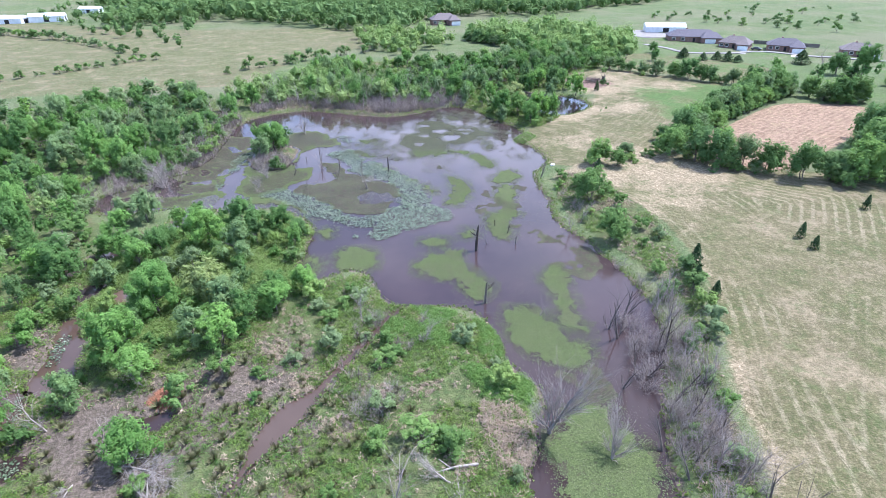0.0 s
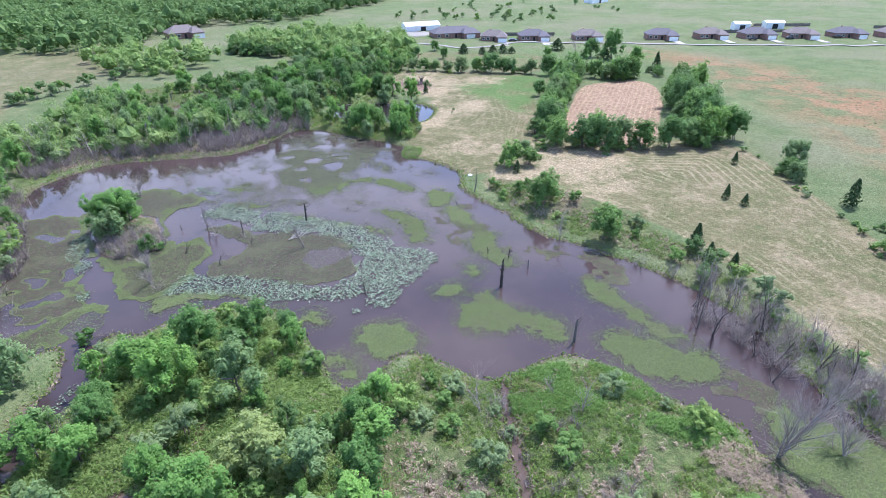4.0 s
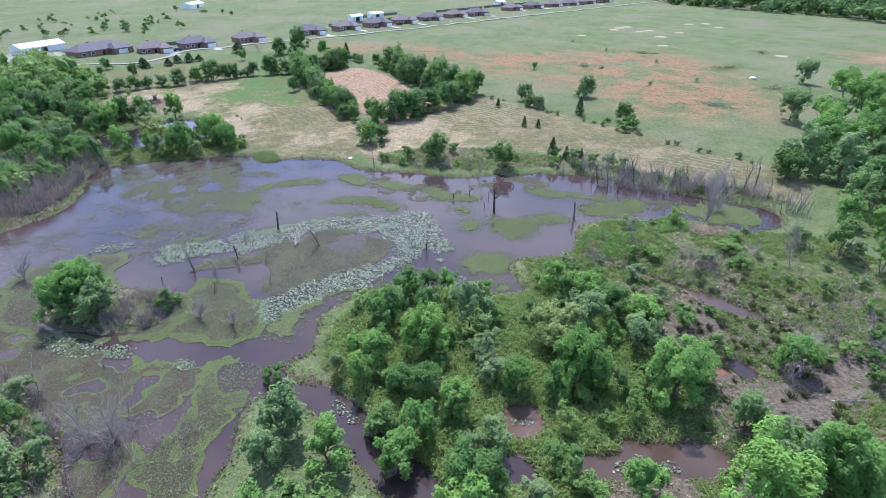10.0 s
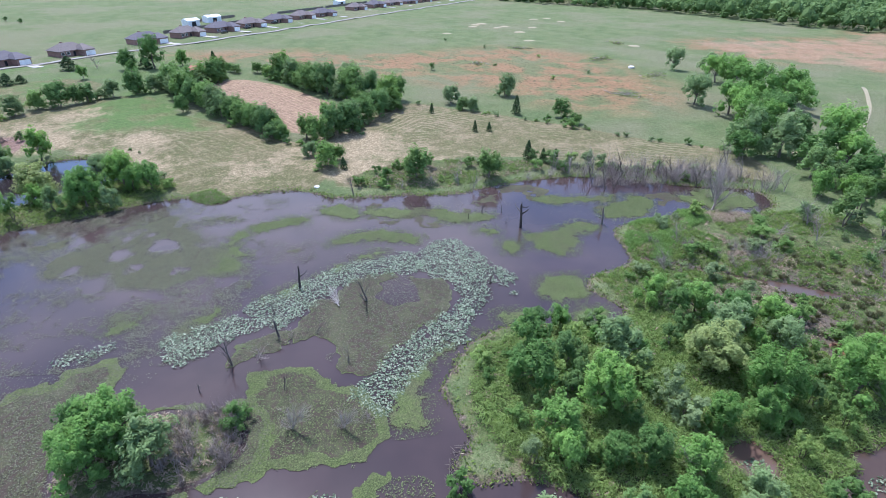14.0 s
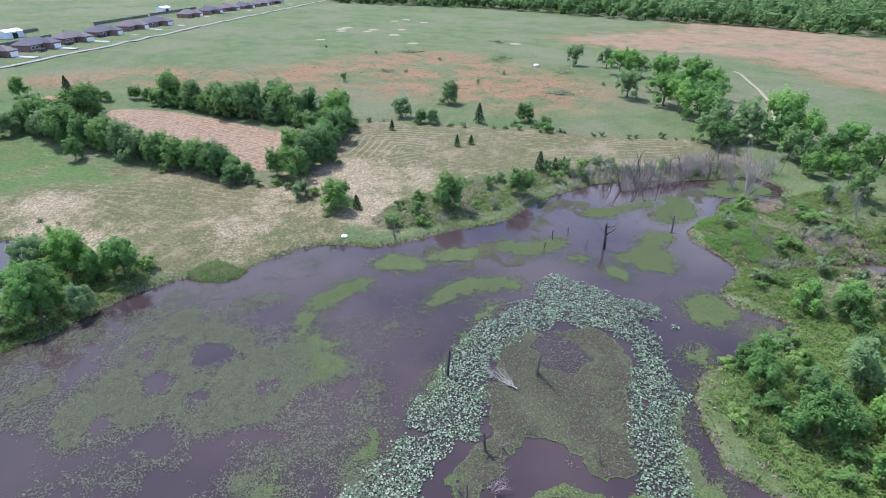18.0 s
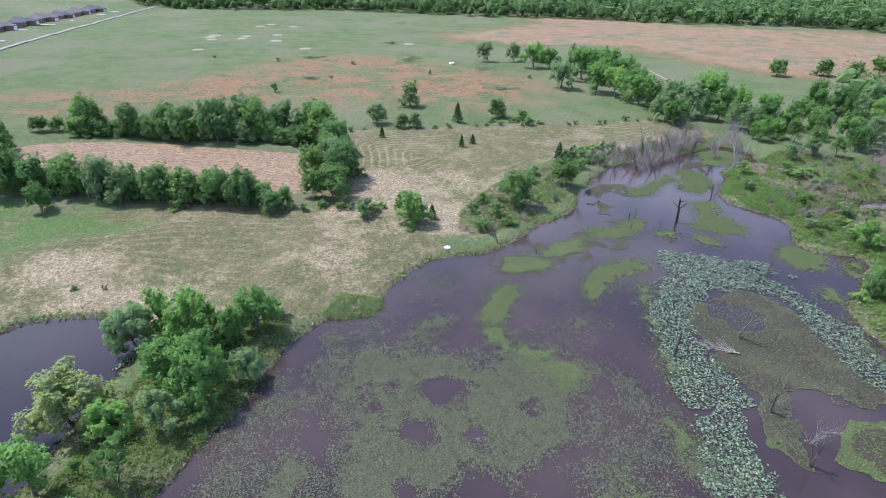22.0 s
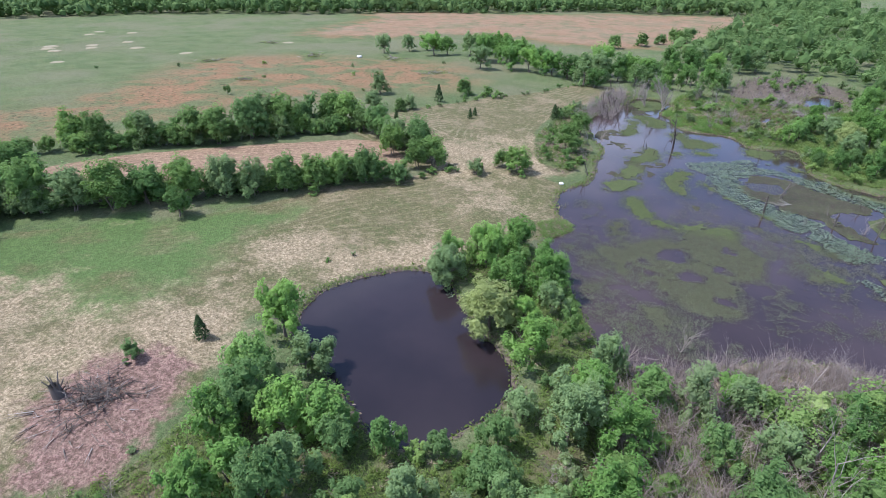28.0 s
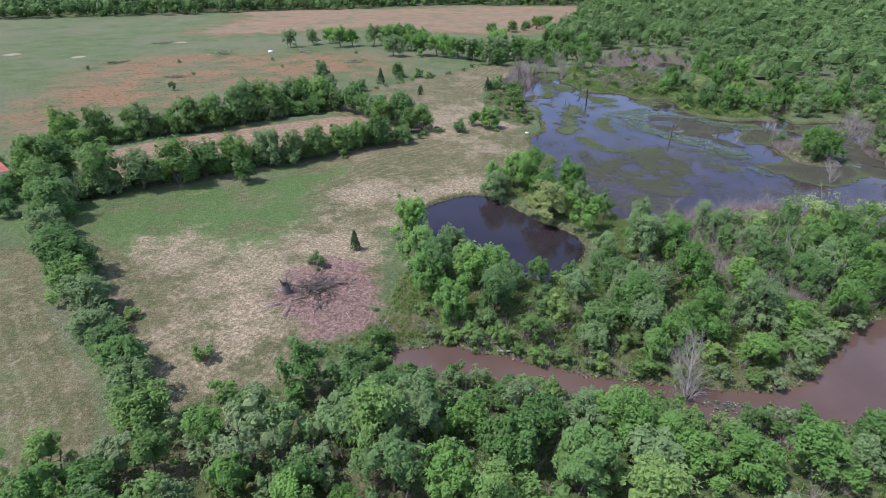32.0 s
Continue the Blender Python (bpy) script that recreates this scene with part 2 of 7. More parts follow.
def water_material(name, a, b, dim_south=None):
    k = Mat(name, 0.06, 0.5)
    k.b.inputs["IOR"].default_value = 1.35
    n = k.noise(0.05, 4)
    c = k.mix(k.ramp(n, 0.35, 0.65), a, b)
    # Southern water darker and browner; weaker sky reflection put into its colour.
    if dim_south:
        xyz = k.nt.nodes.new("ShaderNodeSeparateXYZ")
        k.put(xyz.inputs[0], k.pos())
        c = k.mix(k.ramp(k.math("ADD", xyz.outputs[1], k.math("MULTIPLY", n, 30.0)), 52, 85, 1.0, 0.0), c, dim_south)
    k.color(c)
    k.put(k.b.inputs["Roughness"], k.ramp(k.noise(0.03, 3), 0.35, 0.65, 0.03, 0.12))
    return k.bump(k.noise(1.6, 3), 0.02, 0.12).m


def mat_material():
    k = Mat("floating_mat", 0.85, 0.12)
    f, g, m = k.noise(1.6, 5, None, 0.75), k.noise(6.0, 4, None, 0.8), k.noise(0.3, 4)
    c = k.mix(k.ramp(g, 0.36, 0.62), (0.03, 0.042, 0.015), (0.1, 0.13, 0.045))
    c = k.mix(k.ramp(f, 0.52, 0.66, 0, 0.75), c, k.mix(g, (0.03, 0.03, 0.018), (0.09, 0.088, 0.05)))
    c = k.mix(k.math("MULTIPLY", k.ramp(k.rnd(), 0.3, 1.0, 0.15, 0.6), k.ramp(m, 0.4, 0.6)), c, k.mix(k.ramp(g, 0.35, 0.65), (0.045, 0.038, 0.028), (0.115, 0.108, 0.065)))
    return k.color(c).bump(g, 0.06, 0.9).m


def carpet_material(name, dark, pale):
    k = Mat(name, 0.8, 0.15)
    g, f, m = k.noise(4.5, 4, None, 0.8), k.noise(1.1, 4), k.noise(0.2, 3)
    c = k.mix(k.ramp(g, 0.38, 0.62), dark, pale)
    c = k.mix(k.ramp(f, 0.45, 0.6, 0, 0.85), c, (0.052, 0.036, 0.031))
    c = k.mix(k.ramp(m, 0.48, 0.66, 0, 0.4), c, k.mix(g, (0.05, 0.055, 0.03), (0.12, 0.13, 0.06)))
    return k.color(c).bump(g, 0.04, 0.8).m


def leaf_litter(name, a, b, rough=0.45, spec=0.4, bias=1.0):
    k = Mat(name, rough, spec)
    i = k.math("POWER", k.island(), bias)
    return k.color(k.mix(i, a, b)).m


M_GROUND = ground_material()
M_LEAF = leaf_material("broad_leaves", (0.15, 0.3, 0.07), (0.2, 0.375, 0.09), (0.255, 0.45, 0.1), 0.45, kinds=(0.25, 0.345, 0.165))
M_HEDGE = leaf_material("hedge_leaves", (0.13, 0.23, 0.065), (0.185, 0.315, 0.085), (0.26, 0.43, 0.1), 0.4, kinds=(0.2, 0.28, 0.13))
M_SHRUB = leaf_material("shrub_leaves", (0.155, 0.27, 0.075), (0.22, 0.36, 0.1), (0.33, 0.45, 0.13), 0.45, kinds=(0.27, 0.34, 0.18))
M_PALE = leaf_material("willow_leaves", (0.34, 0.41, 0.15), (0.36, 0.43, 0.16), (0.39, 0.45, 0.17), 0.45)
M_CEDAR = leaf_material("cedar_scales", (0.02, 0.045, 0.018), (0.03, 0.06, 0.022), (0.045, 0.075, 0.03), 0.1)
# One canopy in a dim and a sunlit copy, light held in the colour.
M_FAR = leaf_material("wood_canopy_dim", (0.07, 0.137, 0.043), (0.086, 0.158, 0.048), (0.106, 0.183, 0.052), 0.3, tone=(0.155, 0.25, 0.08), grain=1.6)
M_CANOPY_LIT = leaf_material("wood_canopy_lit", (0.17, 0.27, 0.075), (0.2, 0.31, 0.085), (0.24, 0.35, 0.09), 0.35, tone=(0.31, 0.4, 0.14), grain=2.5)
M_WEED = leaf_material("weed_leaves", (0.165, 0.25, 0.06), (0.215, 0.3, 0.072), (0.27, 0.34, 0.088), 0.5)
M_LUSHWEED = leaf_material("lush_weed_leaves", (0.145, 0.27, 0.065), (0.18, 0.315, 0.08), (0.22, 0.35, 0.095), 0.5)
M_PALEWEED = leaf_material("pale_weed_leaves", (0.2, 0.31, 0.09), (0.23, 0.34, 0.1), (0.27, 0.37, 0.115), 0.5)
M_STRAW = leaf_litter("dead_grass", (0.22, 0.17, 0.115), (0.33, 0.26, 0.19), 0.8, 0.15)
M_THATCH = plain_material("trampled_hay", (0.2, 0.175, 0.11), (0.27, 0.235, 0.15), 0.8)
M_BRUSH = leaf_litter("grey_brush", (0.17, 0.135, 0.115), (0.34, 0.29, 0.26), 0.85, 0.1)
M_RUSH = leaf_litter("rush_blades", (0.15, 0.14, 0.075), (0.23, 0.235, 0.11), 0.7, 0.2)
M_BARK = bark_material("bark", (0.07, 0.055, 0.042), (0.15, 0.125, 0.1))
M_DEAD = bark_material("dead_wood", (0.23, 0.2, 0.175), (0.4, 0.36, 0.33))
M_TWIG = bark_material("grey_twigs", (0.22, 0.18, 0.16), (0.38, 0.33, 0.3))
M_SNAG = bark_material("dark_dead_bark", (0.045, 0.036, 0.03), (0.11, 0.09, 0.08))
M_CHAR = bark_material("wet_dark_wood", (0.03, 0.024, 0.02), (0.08, 0.065, 0.055))
M_BLEACH = bark_material("bleached_wood", (0.26, 0.235, 0.21), (0.42, 0.39, 0.36))
M_WATER = water_material("pond_water", (0.034, 0.024, 0.025), (0.052, 0.036, 0.035), dim_south=(0.034, 0.022, 0.021))
M_CLEAR = water_material("small_pond_water", (0.018, 0.014, 0.016), (0.027, 0.02, 0.022))
M_CREEK = water_material("creek_water", (0.085, 0.055, 0.043), (0.115, 0.075, 0.058))
M_RILL = water_material("rill_water", (0.055, 0.036, 0.028), (0.075, 0.05, 0.038))
M_MAT = mat_material()
M_CARPET = carpet_material("leaf_carpet", (0.034, 0.027, 0.023), (0.122, 0.13, 0.082))
M_CARPET_DARK = carpet_material("weed_carpet", (0.022, 0.018, 0.015), (0.066, 0.072, 0.034))
# Bias keeps pale pads few; their paleness includes sky glints put in colour.
M_PAD = leaf_litter("lily_pads", (0.03, 0.062, 0.024), (0.235, 0.275, 0.185), 0.45, 0.3, 1.7)
M_BIT = leaf_litter("weed_bits", (0.045, 0.06, 0.022), (0.135, 0.165, 0.068), 0.7, 0.15)
M_OLIVE = leaf_litter("olive_leaves", (0.033, 0.037, 0.019), (0.112, 0.122, 0.064), 0.65, 0.2)
M_SPECK = leaf_litter("floating_leaves", (0.04, 0.042, 0.025), (0.125, 0.128, 0.082), 0.6, 0.2)
M_BRICK = plain_material("brick_wall", (0.2, 0.12, 0.095), (0.28, 0.17, 0.14), 1.5)
M_SHINGLE = plain_material("roof_shingle", (0.1, 0.085, 0.085), (0.17, 0.145, 0.14), 2.0)
M_SLATE = plain_material("dark_shingle", (0.075, 0.07, 0.085), (0.12, 0.11, 0.125), 2.0)
M_WHITE = plain_material("white_paint", (0.72, 0.72, 0.7), (0.82, 0.82, 0.8), 0.8, 0.5, 0.4)
M_STEEL = plain_material("pale_sheet_metal", (0.6, 0.62, 0.64), (0.74, 0.76, 0.78), 0.5, 0.35, 0.5)
M_REDROOF = plain_material("rusty_red_roof", (0.3, 0.09, 0.06), (0.38, 0.14, 0.1), 0.8, 0.6)
# Near-black for house front doors and for the painted shade of barn doorways.
M_DARK = plain_material("dark_door_shade", (0.02, 0.02, 0.022), (0.03, 0.03, 0.032), 1.0, 0.6)
M_PANE = plain_material("window_glass", (0.03, 0.035, 0.04), (0.05, 0.055, 0.06), 1.0, 0.1, 0.6)
M_CONC = plain_material("concrete", (0.28, 0.27, 0.25), (0.36, 0.345, 0.32), 0.6)
M_GRAVEL = plain_material("pale_gravel", (0.17, 0.155, 0.14), (0.235, 0.22, 0.2), 0.7)
M_FENCE = plain_material("weathered_fence", (0.13, 0.11, 0.095), (0.22, 0.19, 0.16), 1.0)
M_RUBBER = plain_material("rubber", (0.015, 0.015, 0.015), (0.03, 0.03, 0.03), 3.0)
M_PAINT = plain_material("dark_car_paint", (0.03, 0.03, 0.035), (0.05, 0.05, 0.055), 1.0, 0.25, 0.6)
M_STONE = plain_material("pale_stone", (0.5, 0.49, 0.47), (0.68, 0.67, 0.65), 1.5)

# ---------------------------------------------------------------- plan
RNG = np.random.default_rng(7)

POND = [(9, 33), (10, 41), (12, 47), (8.5, 52), (7, 59), (3, 64.5), (-4, 65), (-9, 67), (-12, 74), (-17, 75), (-21, 72), (-24, 75), (-24, 84),
        (-25, 92), (-32, 98), (-37, 99.5), (-43, 97.2), (-47, 99.4), (-49, 96), (-49, 91), (-54, 82), (-60, 74), (-63, 76), (-58, 84), (-53, 92),
        (-52, 99), (-57, 99), (-64, 97), (-70, 99), (-73, 106), (-67, 112), (-62, 120), (-59, 129), (-60, 145), (-61, 158), (-56, 168), (-45, 174),
        (-34, 171.5), (-25, 168.5), (-17, 166.5), (-9, 169.5), (-2, 175), (4, 178), (10, 174), (14, 166), (18, 160), (23, 150), (20, 142), (24, 135), (26, 127)]
POND += [(22, 119), (21, 113), (22, 104), (22, 93), (26, 83), (30, 70), (30, 58), (26, 47), (23, 38), (21, 28), (14, 27)]
SMALL = [(49, 182), (48, 176), (42, 169), (36, 167), (31, 171), (27, 176), (21, 181), (18, 185), (18, 190), (23, 198), (28, 199), (33, 196), (40, 192), (46, 189)]
CREEK = [(46, 219.5), (38, 216.5), (30, 218), (20, 220), (12, 220.5), (5, 220.5), (-3, 218.5), (-10, 212), (-16, 206), (-22, 203), (-32, 206),
         (-40, 214), (-30, 224), (-18, 225), (-8, 224), (0, 224), (6, 226), (12, 225), (18, 223), (27, 223), (36, 222.5), (44, 222.5)]
RILL = [(-6.4, 64, 0.5), (-8, 62, 0.55), (-11, 56, 0.6), (-13, 52, 0.55), (-15, 48, 0.6), (-17.6, 44, 0.65), (-19, 41, 1.9), (-20, 38.4, 1.4), (-20.5, 36.2, 0.4), (-21.5, 33, 0.35)]
POOL_WEST = [(-54.5, 62), (-51, 63), (-50.6, 58.5), (-48.5, 58.4), (-47.2, 54), (-46.5, 48.5), (-48.3, 46.7), (-51.3, 49), (-51.5, 53.5), (-53.2, 58)]
POOL_STONY = [(-53.5, 72.4), (-53.2, 67), (-55.4, 66.2), (-57.1, 70)]
POOL_SOUTH = [(-33, 17), (-34, 5), (-40, -5), (-45, 3), (-43, 14), (-38, 18)]
DEAD_MARSH = [(-9, 0), (-23, -31), (-48, -24), (-50, 6), (-40, 22), (-24, 34), (-10, 26)]
MUD_EAST = [(-31.5, 45), (-33, 41.3), (-36, 38.4), (-37, 35), (-33, 27.5), (-26, 24.8), (-27, 32), (-28, 39)]
POOL_RED = [(-51, 69.5), (-47, 71), (-45.5, 67.5), (-49, 66)]
POOL_SILVER = [(-32, 44.5), (-30.5, 43.5), (-33, 41.5), (-35, 42.5)]
ISLAND = [(-47.5, 137), (-42, 139), (-38, 136), (-37.5, 129), (-38, 123), (-43, 121), (-47, 125), (-48, 131)]
POOL_SHADE = [(-53, 47.5), (-50, 47.5), (-48, 44), (-49, 42), (-52, 45)]
POOL_LILY = [(-47, 37.5), (-44.5, 38.6), (-43, 36.5), (-45, 34.8)]

HAY_SOUTH = [(24, 20), (32, 34), (35, 48), (40, 64), (42, 80), (40, 95), (30, 108), (27, 118), (44, 117), (53, 126), (62, 128), (80, 115), (88, 110), (92, 97), (76, 69), (62, 48), (53, 36), (42, 18)]
HAY_NORTH = [(25, 124), (45, 119), (60, 137), (70, 148), (84, 170), (108, 192), (90, 212), (66, 234), (52, 226), (56, 214), (49, 203), (54, 194), (51, 180), (46, 171), (36, 164), (27, 156), (23, 140)]
HAY_FAR = [(70, 238), (90, 219), (112, 202), (135, 230), (100, 262), (74, 262)]
LUSH_EAST = [(124, 196), (104, 202), (88, 206), (71, 198), (66, 184), (66, 160), (82, 160), (108, 180)]
LIME = [(-42, 46), (-36, 50), (-30, 57), (-23, 62), (-22, 60), (-28, 54), (-33, 48), (-39, 43)]
LUSH_HOUSES = [(112, 203), (135, 175), (170, 180), (200, 220), (150, 320), (70, 330), (60, 260), (88, 222)]
TILLED = [(133, 163), (113, 140), (104, 133.5), (90, 122.5), (79, 115), (70, 118), (62.5, 128), (70, 141), (84, 152), (103, 168), (118, 173)]
NORTH_FLAT = [(-58, 172), (-46, 175), (-34, 172.5), (-25, 169.5), (-17, 167.5), (-9, 170.5), (-1, 177), (-4, 181), (-24, 180), (-48, 184)]
MUDFLAT = [(-42, 45), (-33, 51), (-25, 57), (-19, 59), (-14, 53), (-18, 46), (-22, 40), (-28, 34), (-42, 34)]
BURNT = [(62.9, 207.1), (62.8, 201.7), (57.4, 198.9), (52.6, 199.9), (48.4, 208.3), (48, 214.4), (51.5, 217.1), (54.8, 219.6), (59.7, 213.2), (64.3, 209.9)]
RED_NEAR = [(189, 213), (199, 151), (191, 100), (207, 45), (186, 18), (150, 10), (105, 6), (85, 25), (86, 44), (97, 60), (120, 80), (160, 150), (168, 176)]
RED_FAR = [(267, -200), (240, -154), (228, -55), (165, -68), (132, -100), (64, -87), (30, -93), (-1, -117), (-28, -145), (-55, -318), (62, -300), (139, -255), (188, -246)]
PALE_WEST = [(-380, 190), (-100, 196), (-62, 258), (-20, 320), (-60, 372), (-190, 378), (-400, 440)]
PENINSULA = [(9, 33), (8, 53), (5, 61), (-9, 66), (-12, 73), (-24, 72), (-26, 92), (-40, 97), (-48, 92), (-56, 80), (-62, 72), (-64, 45), (-45, 22), (0, 16)]
STRIP = [(28, 152), (20, 158), (13, 168), (4, 180), (-22, 174), (-34, 190), (-24, 202), (-6, 214), (10, 219), (38, 215), (48, 220), (54, 221), (47, 212), (46, 200), (34, 198), (22, 200), (15, 192), (15, 184), (22, 176), (30, 168), (36, 164)]
BANK = [(66, 234), (52, 226), (40, 224), (0, 228), (-12, 227), (-30, 226), (-40, 250), (66, 262)]
EAST_MARGIN = [(23, 22), (26, 40), (32, 55), (34, 70), (27, 88), (24, 100), (27, 116), (34, 112), (40, 95), (40, 80), (37, 62), (33, 46), (29, 30)]
WEST_WOOD = [(-62, 70), (-66, 92), (-74, 96), (-76, 108), (-69, 115), (-65, 124), (-63, 134), (-64, 158), (-52, 178), (-80, 186), (-112, 178), (-135, 150), (-130, 100), (-100, 60), (-72, 40)]
NORTH_WOOD = [(-76, 192), (-66, 184), (-52, 178), (-24, 176), (-4, 180), (-20, 192), (-26, 206), (-34, 218), (-44, 236), (-58, 212)]


def curve(points, step=1.0, closed=True, rough=0.0, seed=0.0):
    """Smooth line through the plan's points."""
    p = np.array(points, float)
    n = len(p)
    out = []
    for i in range(n if closed else n - 1):
        a, b, c, d = (p[(i + k) % n] if closed else p[min(max(i + k, 0), n - 1)] for k in (-1, 0, 1, 2))
        m = max(2, int(np.linalg.norm(c - b) / step))
        for t in np.arange(m) / m:
            out.append(0.5 * (2 * b + (c - a) * t + (2 * a - 5 * b + 4 * c - d) * t * t + (3 * b - a - 3 * c + d) * t ** 3))
    if not closed:
        out.append(p[-1])
    q = np.array(out)
    if rough:
        for k in range(len(q)):
            v = noise.noise_vector(Vector((q[k, 0] * 0.35 + seed, q[k, 1] * 0.35, 3.1))) + 0.5 * noise.noise_vector(Vector((q[k, 0] + seed, q[k, 1], 9.7)))
            q[k] += rough * np.array((v.x, v.y))
    return q


def inside(x, y, poly):
    x1, y1 = poly[:, 0], poly[:, 1]
    x2, y2 = np.roll(x1, -1), np.roll(y1, -1)
    odd = np.zeros(len(x), bool)
    for a, b, c, d in zip(x1, y1, x2, y2):
        if b != d:
            odd ^= ((b > y) != (d > y)) & (x < (c - a) * (y - b) / (d - b) + a)
    return odd


def gap(x, y, poly, reach=14.0):
    """Signed distance to a closed outline, below 0 inside; exact only within reach."""
    x, y = np.asarray(x, float), np.asarray(y, float)
    lo, hi = poly.min(0) - reach, poly.max(0) + reach
    near = (x > lo[0]) & (x < hi[0]) & (y > lo[1]) & (y < hi[1])
    d = np.full(len(x), reach * 1.0)
    if not near.any():
        return d
    px, py = x[near], y[near]
    best = np.full(len(px), 1e9)
    for a, b in zip(poly, np.roll(poly, -1, 0)):
        e = b - a
        t = np.clip(((px - a[0]) * e[0] + (py - a[1]) * e[1]) / max(e @ e, 1e-9), 0, 1)
        best = np.minimum(best, (px - a[0] - t * e[0]) ** 2 + (py - a[1] - t * e[1]) ** 2)
    best = np.sqrt(best)
    d[near] = np.where(inside(px, py, poly), -best, np.minimum(best, reach))
    return d


def ribbon(rows, seed):
    """Outline of a stream from its middle line and half widths."""
    c = curve([r[:2] for r in rows], 1.0, False)
    w = np.interp(np.linspace(0, len(rows) - 1, len(c)), np.arange(len(rows)), [r[2] for r in rows])
    e = np.gradient(c, axis=0)
    n = np.stack([-e[:, 1], e[:, 0]], 1) / np.linalg.norm(e, axis=1)[:, None]
    w = w[:, None] * (1 + 0.25 * np.array([[noise.noise(Vector((x * 0.7, y * 0.7, seed))), noise.noise(Vector((x * 0.7, y * 0.7, seed + 9)))] for x, y in c]))
    return np.concatenate([c + n * w[:, :1], (c - n * w[:, 1:])[::-1]])


SHORES = [curve(POND, 1.2, True, 0.7, 1.0), curve(SMALL, 1.2, True, 0.4, 2.0), curve(CREEK, 1.2, True, 0.5, 3.0), ribbon(RILL, 4.0),
          curve(POOL_WEST, 1.2, True, 0.5, 5.0), curve(POOL_RED, 1.2, True, 0.3, 6.0), curve(POOL_SILVER, 1.2, True, 0.5, 7.0),
          curve(POOL_SHADE, 1.2, True, 0.5, 8.0), curve(POOL_LILY, 1.2, True, 0.5, 9.0),
          curve(POOL_STONY, 1.2, True, 0.5, 10.0), curve(POOL_SOUTH, 1.2, True, 1.2, 12.0)]


ISLE = curve(ISLAND, 1.2, True, 0.6, 11.0)


def shore(x, y):
    d = np.full(len(x), 14.0)
    for s in SHORES:
        d = np.minimum(d, gap(x, y, s))
    return np.maximum(d, -gap(x, y, ISLE))


def hump(x, y):
    return 0.16 * np.sin(x * 0.21 + 1.7 * np.sin(y * 0.13)) + 0.13 * np.sin(y * 0.27 + 1.3 * np.sin(x * 0.17)) + 0.07 * np.sin(x * 0.83 + y * 0.61)


def terrain(x, y, d=None):
    """Height of the ground and distance to the water."""
    x, y = np.asarray(x, float), np.asarray(y, float)
    if d is None:
        d = shore(x, y)
    dp = np.maximum(d, 0)
    land = 0.5 * (1 - np.exp(-dp / 1.3)) + 0.6 * np.clip(dp / 14, 0, 1) + hump(x, y) * np.clip(dp / 6, 0, 1) + 0.7 * np.clip((x - 40) / 60, 0, 1)
    bed = -1.0 * (1 - np.exp(np.minimum(d, 0) / 1.3))
    return np.where(d > 0, land, bed), d


def mask(x, y, points, soft=3.0):
    return np.clip(0.5 - gap(x, y, curve(points, 3.0)) / soft, 0, 1)


def ground_z(x, y):
    return float(terrain([x], [y])[0][0])


# ---------------------------------------------------------------- mesh helpers


def link(name, me, material, parent=None, label="", smooth=False):
    ob = new(name, me)
    if material:
        me.materials.append(material)
    if smooth:
        me.polygons.foreach_set("use_smooth", np.ones(len(me.polygons), bool))
    if parent:
        ob.parent = parent
    if label:
        ob["label"] = label
    return ob


def part(name, bm, material, parent, label=""):
    me = bpy.data.meshes.new(name)
    bm.to_mesh(me)
    bm.free()
    return link(name, me, material, parent, label)


def kgon_mesh(name, verts, k):
    """A mesh of loose k-sided faces."""
    n = len(verts) // k
    me = bpy.data.meshes.new(name)
    me.vertices.add(n * k), me.loops.add(n * k), me.polygons.add(n)
    me.vertices.foreach_set("co", np.ascontiguousarray(verts, np.float32).ravel())
    me.loops.foreach_set("vertex_index", np.arange(n * k, dtype=np.int32))
    me.polygons.foreach_set("loop_start", np.arange(0, n * k, k, dtype=np.int32))
    me.update(calc_edges=True)
    return me


def unit(v):
    return v / np.maximum(np.linalg.norm(v, axis=1, keepdims=True), 1e-9)


def kites(points, normals, size, slim=0.55, rng=RNG):
    """Leaf-shaped quads, four corners each."""
    n = len(points)
    r = unit(rng.normal(size=(n, 3)))
    u = unit(np.cross(normals, r))
    v = unit(np.cross(normals, u))
    s = np.broadcast_to(np.asarray(size, float), (n,))[:, None]
    fold = normals * s * 0.18
    q = np.stack([points - u * s, points - v * s * slim + fold, points + u * s, points + v * s * slim + fold], 1)
    return q.reshape(-1, 3)


def tris(points, normals, size, rng=RNG, slim=1.0):
    """Small pointed leaves, three corners each."""
    n = len(points)
    u = unit(np.cross(normals, unit(rng.normal(size=(n, 3)))))
    v = np.cross(normals, u)
    s = np.broadcast_to(np.asarray(size, float), (n,))[:, None]
    return np.stack([points - u * s - v * s * 0.62 * slim, points - u * s * 0.5 + v * s * 0.66 * slim, points + u * s * 1.05], 1).reshape(-1, 3)


def ball_faces(level):
    bm = bmesh.new()
    bmesh.ops.create_icosphere(bm, subdivisions=level, radius=1)
    f = np.array([[tuple(v.co) for v in p.verts] for p in bm.faces])
    bm.free()
    return f


BALL, BALL_FINE = ball_faces(1), ball_faces(2)


